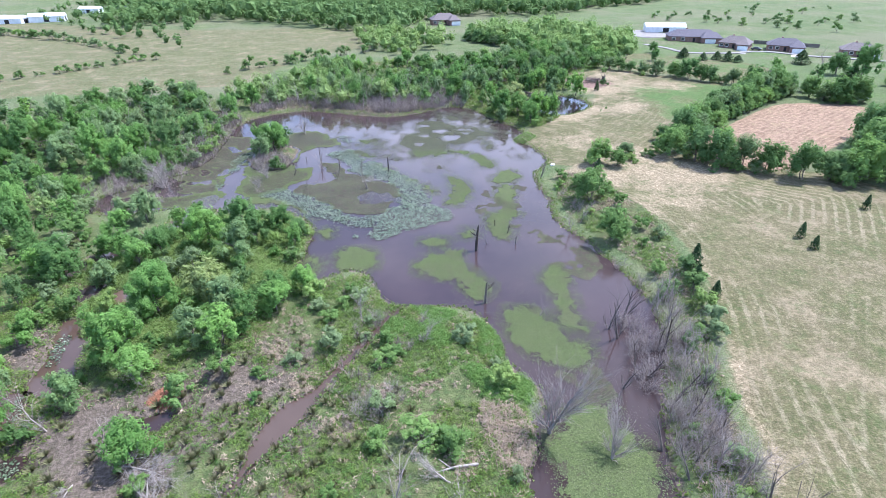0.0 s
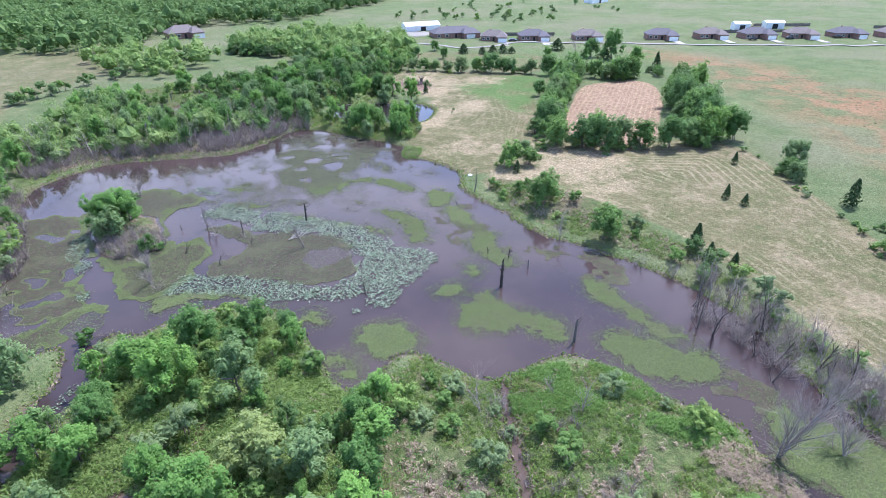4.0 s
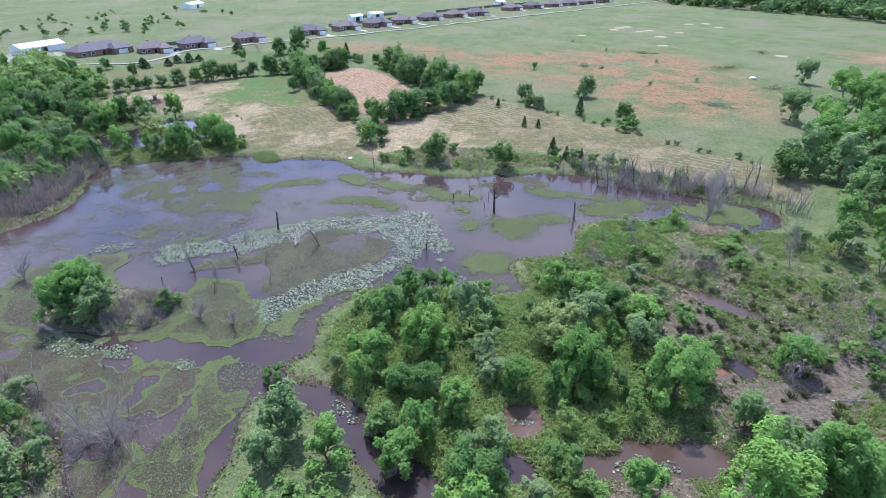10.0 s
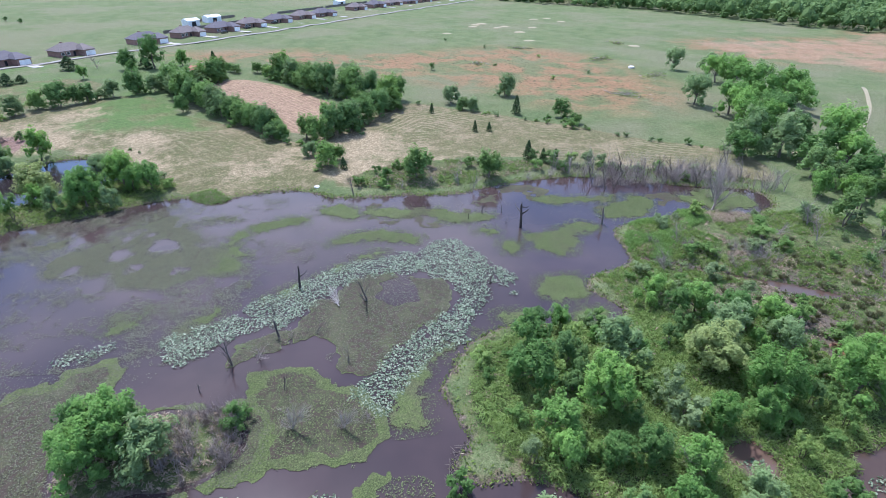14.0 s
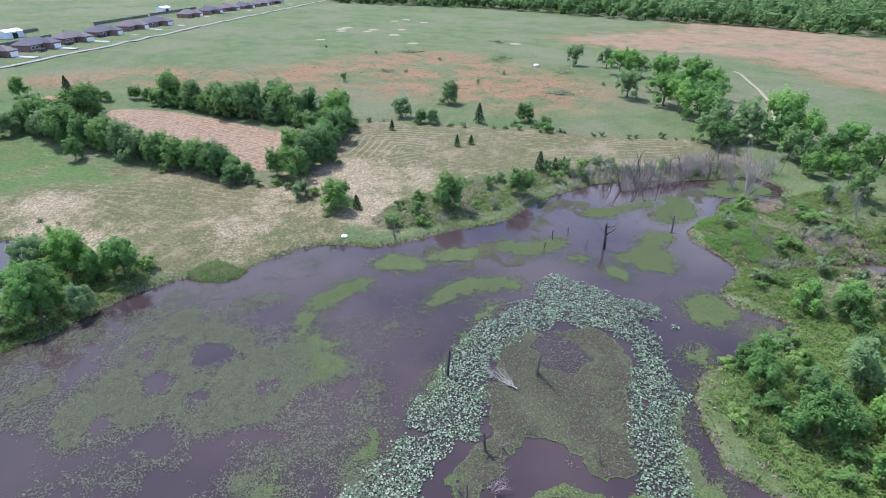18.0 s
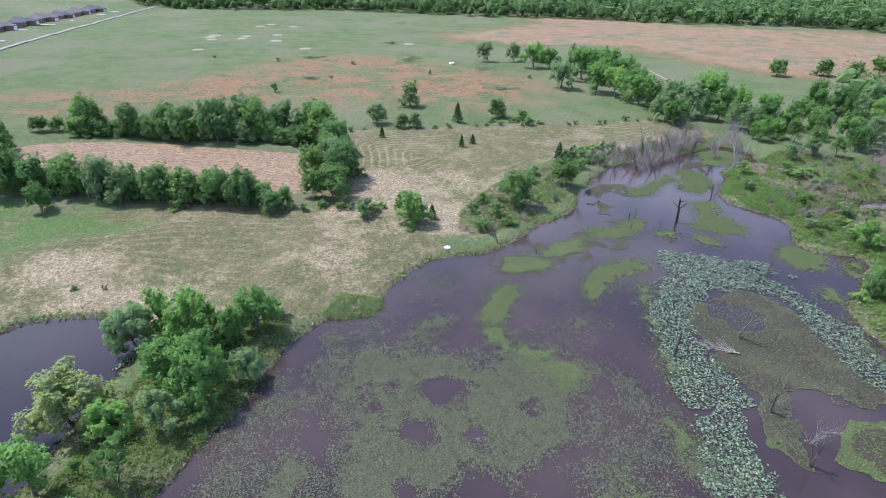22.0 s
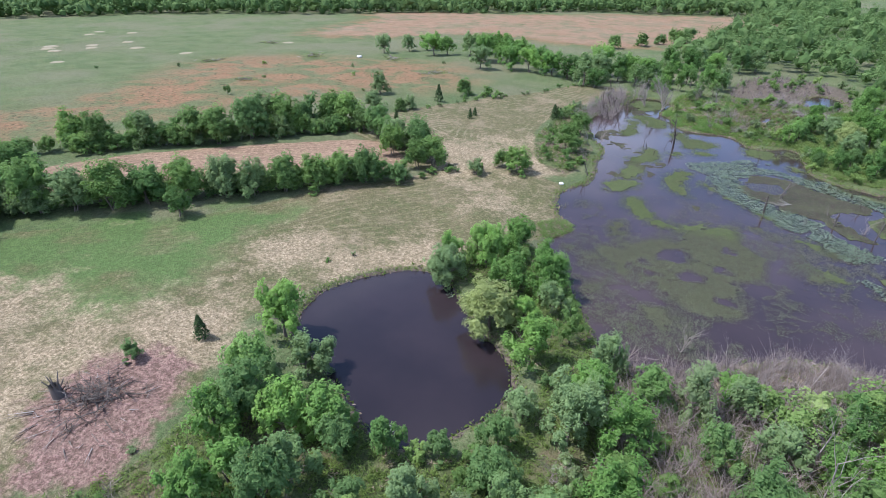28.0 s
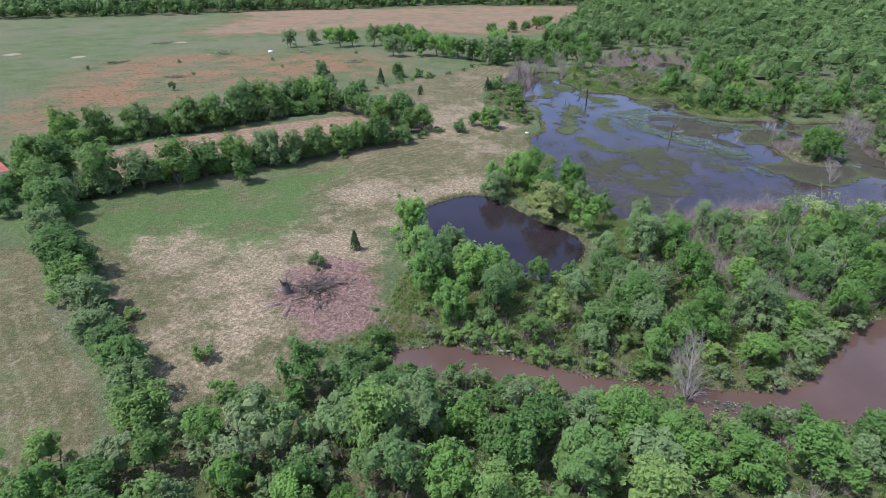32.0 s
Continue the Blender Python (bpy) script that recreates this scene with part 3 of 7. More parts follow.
def cores(centres, radii, squash, rng, ball=None, lump=0.25):
    """The dense inner part of leaf clumps: uneven low-sided lumps."""
    ball = BALL if ball is None else ball
    ph = rng.uniform(0, 6.28, (len(centres), 3))[:, None, None, :]
    b = ball[None]
    k = 1 + lump * (np.sin(b[..., 0] * 5 + ph[..., 0]) + np.sin(b[..., 1] * 5 + ph[..., 1]) + np.sin(b[..., 2] * 5 + ph[..., 2])) / 1.8
    q = centres[:, None, None, :] + b * k[..., None] * radii[:, None, None, None] * np.asarray(squash)
    return q.reshape(-1, 3)


def tubes(name, segments, sides=5):
    """Tapered tubes from (start, end, radius, radius) rows, as one mesh."""
    a = np.array([s[0] for s in segments], float)
    b = np.array([s[1] for s in segments], float)
    ra = np.array([s[2] for s in segments])[:, None, None]
    rb = np.array([s[3] for s in segments])[:, None, None]
    n = len(a)
    w = unit(b - a)
    ref = np.where(np.abs(w[:, 2:3]) > 0.9, np.array([[1.0, 0, 0]]), np.array([[0, 0, 1.0]]))
    u = unit(np.cross(w, ref))
    v = np.cross(w, u)
    t = np.arange(sides) * 2 * math.pi / sides
    ring = u[:, None, :] * np.cos(t)[None, :, None] + v[:, None, :] * np.sin(t)[None, :, None]
    verts = np.concatenate([a[:, None] + ring * ra, b[:, None] + ring * rb], 1).reshape(-1, 3)
    j = np.arange(sides)
    f = np.stack([j, (j + 1) % sides, sides + (j + 1) % sides, sides + j], 1)
    faces = (f[None] + (np.arange(n) * sides * 2)[:, None, None]).reshape(-1, 4)
    me = bpy.data.meshes.new(name)
    me.vertices.add(len(verts)), me.loops.add(faces.size), me.polygons.add(len(faces))
    me.vertices.foreach_set("co", verts.astype(np.float32).ravel())
    me.loops.foreach_set("vertex_index", faces.astype(np.int32).ravel())
    me.polygons.foreach_set("loop_start", np.arange(0, faces.size, 4, dtype=np.int32))
    me.update(calc_edges=True)
    return me


def branches(seed, height, spread, levels, kids, thick, lean=(0, 0), start=0.25):
    """Rows of tapered segments of a branching bare tree."""
    g = random.Random(seed)
    rows = []

    def grow(p, d, length, r, level):
        steps = 3 if level < levels else 1
        q = p
        for s in range(steps):
            e = d + Vector((g.gauss(0, 0.16), g.gauss(0, 0.16), g.gauss(0.03, 0.1)))
            d = e.normalized()
            n = q + d * length / steps
            r2 = r * (0.74 if level < levels else 0.5)
            rows.append((tuple(q), tuple(n), r, r2))
            if level < levels and (level > 0 or (s + 1) / steps > start):
                for _ in range(kids if level else kids + 1):
                    a = g.uniform(0, 2 * math.pi)
                    side = Vector((math.cos(a), math.sin(a), g.uniform(-0.1, 0.5)))
                    grow(q.lerp(n, g.uniform(0.3, 1.0)), (d * 0.75 + side * spread).normalized(), length * g.uniform(0.42, 0.68), r2 * 0.55, level + 1)
            q, r = n, r2

    grow(Vector((0, 0, -0.15)), Vector((lean[0], lean[1], 1)).normalized(), height, thick, 0)
    return rows


class Kind:
    """One thing built once, then copied. The first use takes the original."""

    def __init__(self, ob):
        self.ob, self.used = ob, False

    def put(self, x, y, z, sx, sz=None, turn=0.0, tip=(0, 0)):
        sz = sx if sz is None else sz
        rot = Matrix.Translation((x, y, z)) @ Euler((tip[0], tip[1], turn)).to_matrix().to_4x4()
        if not self.used:
            self.used = True
            self.ob.matrix_basis = rot @ Matrix.Diagonal((sx, sx, sz, 1))
            self.size = Vector((sx, sx, sz))
            return self.ob
        s = self.size
        return copy_thing(self.ob, rot @ Matrix.Diagonal((sx / s[0], sx / s[1], sz / s[2], 1)))


# ---------------------------------------------------------------- ground and water


def lines(*stretches):
    out = np.concatenate([np.arange(a, b, s) for a, b, s in stretches])
    far = [60, 180, 420, 900, 1800, 3400]
    return np.array([out[0] - f for f in reversed(far)] + list(out) + [out[-1] + f for f in far])


gx = lines((-350, -96, 6.0), (-96, -62, 1.5), (-62, 12, 0.75), (12, 140, 1.5), (140, 560, 6.0))
gy = lines((-350, -40, 6.0), (-40, 20, 2.0), (20, 68, 0.75), (68, 238, 1.5), (238, 500, 6.0))
X, Y = [a.ravel() for a in np.meshgrid(gx, gy)]
Z, D = terrain(X, Y)
nx, ny = len(gx), len(gy)
ii = np.arange(nx * ny).reshape(ny, nx)
quads = np.stack([ii[:-1, :-1], ii[:-1, 1:], ii[1:, 1:], ii[1:, :-1]], -1).reshape(-1, 4)
me = bpy.data.meshes.new("ground")
me.vertices.add(len(X)), me.loops.add(quads.size), me.polygons.add(len(quads))
me.vertices.foreach_set("co", np.stack([X, Y, Z], 1).astype(np.float32).ravel())
me.loops.foreach_set("vertex_index", quads.astype(np.int32).ravel())
me.polygons.foreach_set("loop_start", np.arange(0, quads.size, 4, dtype=np.int32))
me.update(calc_edges=True)
dry = np.maximum.reduce([mask(X, Y, HAY_SOUTH, 4), mask(X, Y, HAY_NORTH, 4), 0.9 * mask(X, Y, HAY_FAR, 4), 0.55 * mask(X, Y, PALE_WEST, 12)])
lush = np.maximum.reduce([0.9 * mask(X, Y, LIME, 2), 0.8 * mask(X, Y, LUSH_EAST, 16), 0.5 * mask(X, Y, LUSH_HOUSES, 10)])
soil = np.maximum.reduce([mask(X, Y, TILLED, 3), 0.5 * mask(X, Y, RED_FAR, 20)])
rust = np.maximum(0.95 * mask(X, Y, RED_NEAR, 26), 1.0 * mask(X, Y, RED_FAR, 20))
wet = np.clip(1 - D / 3.0, 0, 1)
marsh = np.maximum.reduce([mask(X, Y, ISLAND, 4), mask(X, Y, PENINSULA, 6), mask(X, Y, STRIP, 4), mask(X, Y, BANK, 6), mask(X, Y, EAST_MARGIN, 4), mask(X, Y, DEAD_MARSH, 8), mask(X, Y, WEST_WOOD, 8), mask(X, Y, NORTH_WOOD, 8), 0.7 * wet])


def spot(x, y, cx, cy, r):
    return np.clip(1.2 - np.hypot(x - cx, y - cy) / r, 0, 1)


def drift_spot(x, y, cx, cy, r):
    return np.clip(0.85 - np.hypot(x - cx, y - cy) / (2.0 * r), 0, 1)


mud = np.maximum.reduce([np.clip(1 - np.abs(D - 0.2) / 0.7, 0, 1) * 0.8, 0.62 * mask(X, Y, MUDFLAT, 7), 0.7 * mask(X, Y, NORTH_FLAT, 5), 0.9 * mask(X, Y, MUD_EAST, 3), 0.62 * mask(X, Y, DEAD_MARSH, 8), 0.34 * np.clip(1.15 - np.maximum(D, 0) / 3.5, 0, 1) * (X < 26), spot(X, Y, -33, 46, 6), spot(X, Y, -42, 42, 8), spot(X, Y, -26, 49, 7), spot(X, Y, -17, 41, 5), spot(X, Y, -52, 56, 8), spot(X, Y, -47, 68, 4), 0.8 * spot(X, Y, -35, 36, 8), 0.7 * spot(X, Y, -29, 27, 7), 0.9 * (D < 0)])
thatch = np.maximum.reduce([drift_spot(X, Y, *s) for s in ((46, 176, 9), (40, 164, 9), (58, 196, 10), (63.6, 220, 9), (65.6, 214.7, 8), (58.4, 189.4, 7), (47, 122, 10), (38, 112, 10), (36, 96, 8), (58, 176, 8), (34, 138, 8), (46, 107, 10), (70, 205, 8), (62, 170, 7), (53, 112, 12), (84, 200, 8), (74, 250, 9), (-88, 103, 9), (-84, 122, 6))])
edge_band = np.clip(1.3 - np.abs(gap(X, Y, curve(HAY_SOUTH, 3.0)) + 0.5) / 1.3, 0, 1) * (X < 45) * (Y < 80) * 0.45
thatch = np.maximum(thatch, edge_band)
thatch = thatch * (soil < 0.5)
for name, chans in (("cover_a", (dry, lush, soil)), ("cover_b", (rust, mud, marsh)), ("cover_c", (thatch, mask(X, Y, BURNT, 7), 0.8 * np.maximum(spot(X, Y, -33, 46.5, 3.0), spot(X, Y, -47.5, 68, 3.0))))):
    at = me.attributes.new(name, "FLOAT_COLOR", "POINT")
    at.data.foreach_set("color", np.stack([*chans, np.ones(len(X))], 1).astype(np.float32).ravel())
swath, combed = np.full(len(X), 60.0), np.zeros(len(X))
for field, comb in ((HAY_SOUTH, 0.8), (HAY_NORTH, 0.4), (HAY_FAR, 0.35)):
    combed = np.where(mask(X, Y, field, 4) > 0.02, comb, combed)
    swath = np.where(mask(X, Y, field, 4) > 0.02, -gap(X, Y, curve(field, 3.0), 60.0), swath)
at = me.attributes.new("rows", "FLOAT_COLOR", "POINT")
at.data.foreach_set("color", np.stack([swath, 0.79 * Y - 0.61 * X, combed, 0 * X + 1], 1).astype(np.float32).ravel())
ground = tagged(link("ground", me, M_GROUND, smooth=True), "farmland ground with mown hay, pasture and marsh", "ground", kind="structure")


def water_sheet(name, outline, material, label):
    c = outline.mean(0)
    e = np.roll(outline, -1, 0) - np.roll(outline, 1, 0)
    area = 0.5 * np.sum(outline[:, 0] * np.roll(outline[:, 1], -1) - np.roll(outline[:, 0], -1) * outline[:, 1])
    n = unit(np.stack([e[:, 1], -e[:, 0]], 1)) * (1 if area > 0 else -1)
    p = outline + n * 0.5
    bm = bmesh.new()
    vs = [bm.verts.new((x, y, 0)) for x, y in p]
    f = bm.faces.new(vs)
    bmesh.ops.triangulate(bm, faces=[f])
    bmesh.ops.recalc_face_normals(bm, faces=bm.faces)
    if sum(f.normal.z for f in bm.faces) < 0:
        bmesh.ops.reverse_faces(bm, faces=bm.faces)
    return tagged(part(name, bm, material, None), label, "water", kind="structure")


water_sheet("water_pond", SHORES[0], M_WATER, "still brown pond water reflecting a pale sky")
water_sheet("water_small_pond", SHORES[1], M_CLEAR, "dark still water of a small round pond")
for k, (nm, lb) in enumerate((("water_creek", "muddy brown creek water"), ("water_rill", "narrow muddy rill through weeds"), ("water_pool", "shallow muddy pool under trees"),
                              ("water_pool_red", "small reddish mud pool"), ("water_pool_silver", "shallow silvery pool in mud"), ("water_pool_shade", "shaded brown pool"), ("water_pool_lily", "muddy pool with lily pads"), ("water_pool_stony", "shallow brown pool among shrubs"), ("water_pool_south", "still pool among dead trees"))):
    water_sheet(nm, SHORES[2 + k], M_CREEK if k in (0, 3) else M_RILL if k in (1, 2, 5) else M_WATER, lb)

# ---------------------------------------------------------------- plants


def crown_mesh(name, seed, leaves, size, lobes, flat=1.0, lift=1.0, lobe=(0.2, 0.42)):
    """A crown of leaf clumps: lobes set round an ellipsoid, leaves on their shells."""
    g = np.random.default_rng(seed)
    way = unit(g.normal(size=(lobes, 3)) + np.array([0, 0, 0.25]))
    way[:, 2] = np.where(way[:, 2] < -0.55, -way[:, 2], way[:, 2])
    swell = 1 + 0.2 * np.sin(3 * np.arctan2(way[:, 1], way[:, 0]) + g.uniform(0, 6.28)) + 0.14 * np.sin(5 * way[:, 2] + g.uniform(0, 6.28))
    c = way * (g.uniform(0.5, 0.8, lobes) * swell)[:, None]
    c[: lobes // 6] *= 0.45
    c[:, 2] = c[:, 2] * 1.2 - 0.02
    r = g.uniform(*lobe, lobes) * 0.88
    sub = 9
    sdir = unit(g.normal(size=(lobes * sub, 3)) + np.repeat(unit(c), sub, 0) * 0.8 + np.array([0, 0, 0.3]))
    sc = np.repeat(c, sub, 0) + sdir * (np.repeat(r, sub) * g.uniform(0.65, 1.05, lobes * sub))[:, None] * np.array([0.95, 0.95, 1.1])
    pick = g.choice(lobes * sub, leaves, p=np.repeat(r ** 2, sub) / np.sum(r ** 2) / sub)
    spread = unit(g.normal(size=(leaves, 3)) + sdir[pick] * 0.5)
    p = sc[pick] + spread * (np.repeat(r, sub)[pick] * 0.48 * g.uniform(0.3, 1.0, leaves) ** 0.6)[:, None]
    nrm = unit(spread * 0.4 + sdir[pick] * 0.5 + g.normal(size=(leaves, 3)) * 0.4 + np.array([0.3, 0.12, 0.75]))
    mid = cores(c * 0.9, r * 0.62, (1, 1, 1), g)
    for q in (p, mid):
        q[:, 2] = q[:, 2] * flat + lift
    return kgon_mesh(name, np.concatenate([tris(p, nrm, size * g.uniform(0.6, 1.3, leaves), g, 0.8), mid]), 3)


def trunk_rows(seed, lift=1.25, thick=0.07, stems=1):
    g = random.Random(seed)
    rows = []
    for s in range(stems):
        base = Vector((g.uniform(-0.12, 0.12), g.uniform(-0.12, 0.12), -0.1)) * (stems > 1) + Vector((0, 0, -0.05))
        mid = base + Vector((g.uniform(-0.15, 0.15), g.uniform(-0.15, 0.15), lift * 0.55))
        top = mid + Vector((g.uniform(-0.15, 0.15), g.uniform(-0.15, 0.15), lift * 0.6))
        rows += [(tuple(base), tuple(mid), thick, thick * 0.7), (tuple(mid), tuple(top), thick * 0.7, thick * 0.25)]
        for _ in range(5 if stems == 1 else 2):
            a = g.uniform(0, 6.28)
            e = mid + Vector((math.cos(a) * 0.65, math.sin(a) * 0.65, g.uniform(0.3, 0.9)))
            rows.append((tuple(mid.lerp(top, g.uniform(0, 0.6))), tuple(e), thick * 0.4, thick * 0.1))
    return rows


def tree_kind(name, seed, leaves, size, lobes, leaf, label, category, stems=1, thick=0.07, **kw):
    top = tagged(new(name), label, category)
    rows = trunk_rows(seed, kw.get("lift", 1.0), thick, stems)
    each = len(rows) // stems
    for s in range(stems):
        nm = "trunk" if stems == 1 else "stem"
        link(nm, tubes(nm, rows[s * each:(s + 1) * each], 4), M_BARK, top)
    link("crown", crown_mesh("crown", seed, leaves, size, lobes, **kw), leaf, top)
    return Kind(top)


def cedar_kind(seed, leaves=520):
    g = np.random.default_rng(seed)
    h = g.uniform(0, 1, leaves) ** 0.8
    a = g.uniform(0, 2 * math.pi, leaves)
    rad = (1 - h) ** 0.8 * g.uniform(0.55, 1.05, leaves) * (1 + 0.15 * np.sin(a * 5 + h * 20)) + 0.03
    p = np.stack([np.cos(a) * rad, np.sin(a) * rad, 0.12 + h * 3.0], 1)
    nrm = unit(np.stack([np.cos(a), np.sin(a), np.full(leaves, 0.5)], 1) + g.normal(size=(leaves, 3)) * 0.4)
    top = tagged(new("cedar"), "dark green conical red cedar in the open field", "cedar tree")
    link("trunk", tubes("trunk", [((0, 0, -0.1), (0, 0, 2.9), 0.09, 0.02)]), M_BARK, top)
    link("crown", kgon_mesh("crown", kites(p, nrm, 0.2 * g.uniform(0.6, 1.2, leaves), 0.5, g), 4), M_CEDAR, top)
    return Kind(top)


L_TREE = "leafy green tree with a dense rounded crown"
BIG = [tree_kind("tree", 10 + k, 5600, 0.05, 40 + 4 * k, M_LEAF, L_TREE, "tree", flat=1.2, lift=1.02, lobe=(0.2, 0.36)) for k in range(4)]
BIG += [tree_kind("tree", 20 + k, 5200, 0.05, 28, M_LEAF, "tall green tree with an open uneven crown", "tree", flat=1.4, lift=1.2, lobe=(0.18, 0.34)) for k in range(2)]
MEDIUM = [tree_kind("tree", 30 + k, 2700, 0.068, 26 + 2 * k, M_LEAF, L_TREE, "tree", flat=1.15, lift=1.0) for k in range(4)]
SHRUBS = [tree_kind("shrub", 40 + k, 1250, 0.088, 14, M_SHRUB, "rounded green shrub with leaves to the ground", "shrub", stems=2, thick=0.035, lift=0.7, flat=0.85) for k in range(4)]
WILLOW = [tree_kind("willow", 50 + k, 6000, 0.052, 44, M_PALE, "pale green willow with fine feathery leaves", "willow tree", stems=2, lift=0.85, flat=0.9) for k in range(2)]
CEDARS = [cedar_kind(60), cedar_kind(61)]
GREY = [tree_kind("sapling", 70 + k, 1700, 0.057, 16, M_SHRUB, "thinly leaved grey-green tree by the water", "tree", stems=2, thick=0.05, lift=1.05, flat=1.1) for k in range(2)]

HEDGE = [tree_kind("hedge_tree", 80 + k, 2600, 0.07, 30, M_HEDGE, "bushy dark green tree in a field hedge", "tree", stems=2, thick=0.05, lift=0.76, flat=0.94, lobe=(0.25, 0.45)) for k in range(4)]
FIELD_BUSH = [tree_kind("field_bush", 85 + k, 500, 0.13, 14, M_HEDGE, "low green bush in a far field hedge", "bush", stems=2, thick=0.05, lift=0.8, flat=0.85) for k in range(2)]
PASTURE = [tree_kind("pasture_tree", 90 + k, 2200, 0.072, 28, M_LEAF, "broad green tree in a pasture clump", "tree", lift=0.82, flat=0.9) for k in range(3)]

placed = []


def plant(kinds, x, y, r, g, squash=0.12, sink=0.1, low=1.0):
    z = float(terrain([x], [y])[0][0])
    placed.append((x, y, r))
    k = kinds[g.randrange(len(kinds))]
    return k.put(x, y, max(z, -0.3) - sink, r, low * r * g.uniform(1 - squash, 1 + squash), g.uniform(0, 6.28))


def grove(rows, seed, mixed=None, tall=False, low=1.0):
    g = random.Random(seed)
    for x, y, r in rows:
        if r < 2.0:
            plant(SHRUBS, x, y, r * 1.1, g, low=low)
        elif r < 3.2:
            plant(mixed or (HEDGE if low in (0.95, 1.12) else MEDIUM), x, y, r, g, low=low)
        else:
            plant(HEDGE if low in (0.95, 1.12) else BIG if tall else BIG[:4], x, y, r, g, low=low)


# trees of the peninsula
PEN_TREES = [(-41, 63, 4.4), (-41, 52, 4.6), (-27, 59, 3.2), (-24, 63, 3.3), (-37, 89, 3.9), (-33, 84, 2.6), (-41, 82, 4.0), (-44, 88, 3.3), (-48, 88, 2.5),
             (-44, 70, 2.7), (-50, 76, 2.8), (-48, 83, 2.5), (-57, 93, 3.4), (-61, 93, 2.6), (-59, 87, 3.2), (-58, 80, 3.1), (-54, 83, 2.5), (-32, 37.3, 3.3),
             (-43, 45, 2.6), (-21, 68, 2.7), (-53, 71, 2.6), (-29, 55, 3.4)]
PEN_MORE = [(-33, 56, 3.2), (-37, 49.2, 2.8), (-31, 63, 3.6), (-34, 78, 3.8), (-60, 72, 4.0),
            (-30, 88, 3.0), (-19, 66, 2.2), (-63.5, 72, 3.6), (-36.5, 76.5, 2.4), (-43, 73.6, 2.4), (-55.4, 56.5, 2.8), (-54, 78.7, 2.6), (-49.6, 98.9, 1.6)]
grove([(x, y, r * 0.82) for x, y, r in PEN_TREES], 1, tall=True)
grove([(x, y, r * 0.82) for x, y, r in PEN_MORE], 2, tall=True)
gw = random.Random(3)
grove([(-52.0, 44.4, 3.4), (-50.3, 40.6, 3.4), (-50.1, 37.2, 3.4)], 30, tall=True)
plant(WILLOW, -35, 66, 3.4, gw), plant(GREY, -2.5, 39.5, 2.4, gw, low=0.55), plant(GREY, 1, 38.4, 2.2, gw, low=0.55)
for x, y, r in ((-7.5, 51.9, 1.7), (-6.0, 53.2, 1.3), (-12.4, 65.8, 1.6), (-14.5, 64.5, 1.3), (-0.3, 39.8, 1.6), (-10.5, 57.5, 1.2), (-16, 61, 1.5), (-18, 63.4, 1.5)):
    plant(SHRUBS, x, y, r, gw, low=0.8)
for x, y, r in ((37, 59, 2.0), (37.5, 63, 1.9), (38, 68, 2.1), (38.5, 72, 1.8), (36, 56, 1.7), (34, 72, 1.6), (33, 66, 1.5)):
    plant(SHRUBS, x, y, r, gw)
# the marsh island
grove([(-43, 133, 3.6), (-45, 129, 3.0), (-42, 136, 2.8), (-46, 134, 3.2)], 4)
plant(SHRUBS, -40, 122, 1.9, gw)
# the field's edge and the tree rows
grove([(30, 100, 3.6), (30, 84, 3.3), (37, 121, 3.2), (41, 119, 2.4), (45, 126, 2.1), (94, 87, 3.2), (103, 67, 3.8),
       (76, 55, 3.0), (68, 53, 2.2), (64, 55, 1.8), (84, 81, 2.3), (86, 84, 2.2), (142, 151, 3.6)], 5, low=0.95)
HEDGE_SOUTH = [(78.9, 110, 4.6), (84, 109, 4.0), (90, 107, 5.2), (95, 108, 4.8), (99, 114, 5.0), (102, 119.7, 6.2), (107, 121, 5.4), (105.7, 128.5, 5.6), (111, 134.5, 5.4), (116.5, 136.5, 5.0), (125, 143.5, 4.4), (129, 143, 3.6), (133, 150, 4.6), (142.5, 149.5, 4.4), (97, 104.5, 4.4), (121, 139, 4.0)]
HEDGE_NORTH = [(110, 180, 5.0), (104, 177, 5.0), (98.5, 173.5, 5.0), (94.7, 169, 4.8), (90.5, 164, 4.8), (85, 159.5, 4.4), (80.5, 156.5, 4.0), (76.5, 152, 4.2), (71.5, 148.5, 4.4), (68, 144.5, 3.8), (64, 140.5, 4.0), (86, 170, 3.0), (117, 185, 4.2), (123, 181, 3.8), (59, 135, 2.4)]
HEDGE_END = [(55.6, 125.5, 4.0), (60.5, 121.5, 4.4), (63.5, 117.5, 4.6), (69.5, 117.5, 4.2), (74, 114.5, 4.2), (67, 123.5, 3.8), (58, 128.5, 3.4)]
for seed, rows in ((6, HEDGE_SOUTH), (7, HEDGE_NORTH), (13, HEDGE_END)):
    grove([(x, y, r * 0.86) for x, y, r in rows], seed, low=1.12)
for x, y, r in ((80, 68, 1.7), (40, 73, 1.4), (39, 69.5, 1.1), (63, 79, 0.9), (63, 83, 0.9), (82, 94, 0.9), (158, 181, 2.0), (55.5, 195, 1.05), (40.5, 66, 0.9), (36, 117, 1.0)):
    plant(CEDARS, x, y, r, gw)
plant(SHRUBS, 59.5, 201.5, 1.5, gw), plant(SHRUBS, 48.5, 211, 0.6, gw, low=0.5)
plant(SHRUBS, 52.8, 171.7, 0.5, gw), plant(SHRUBS, 50.1, 168.4, 0.45, gw)
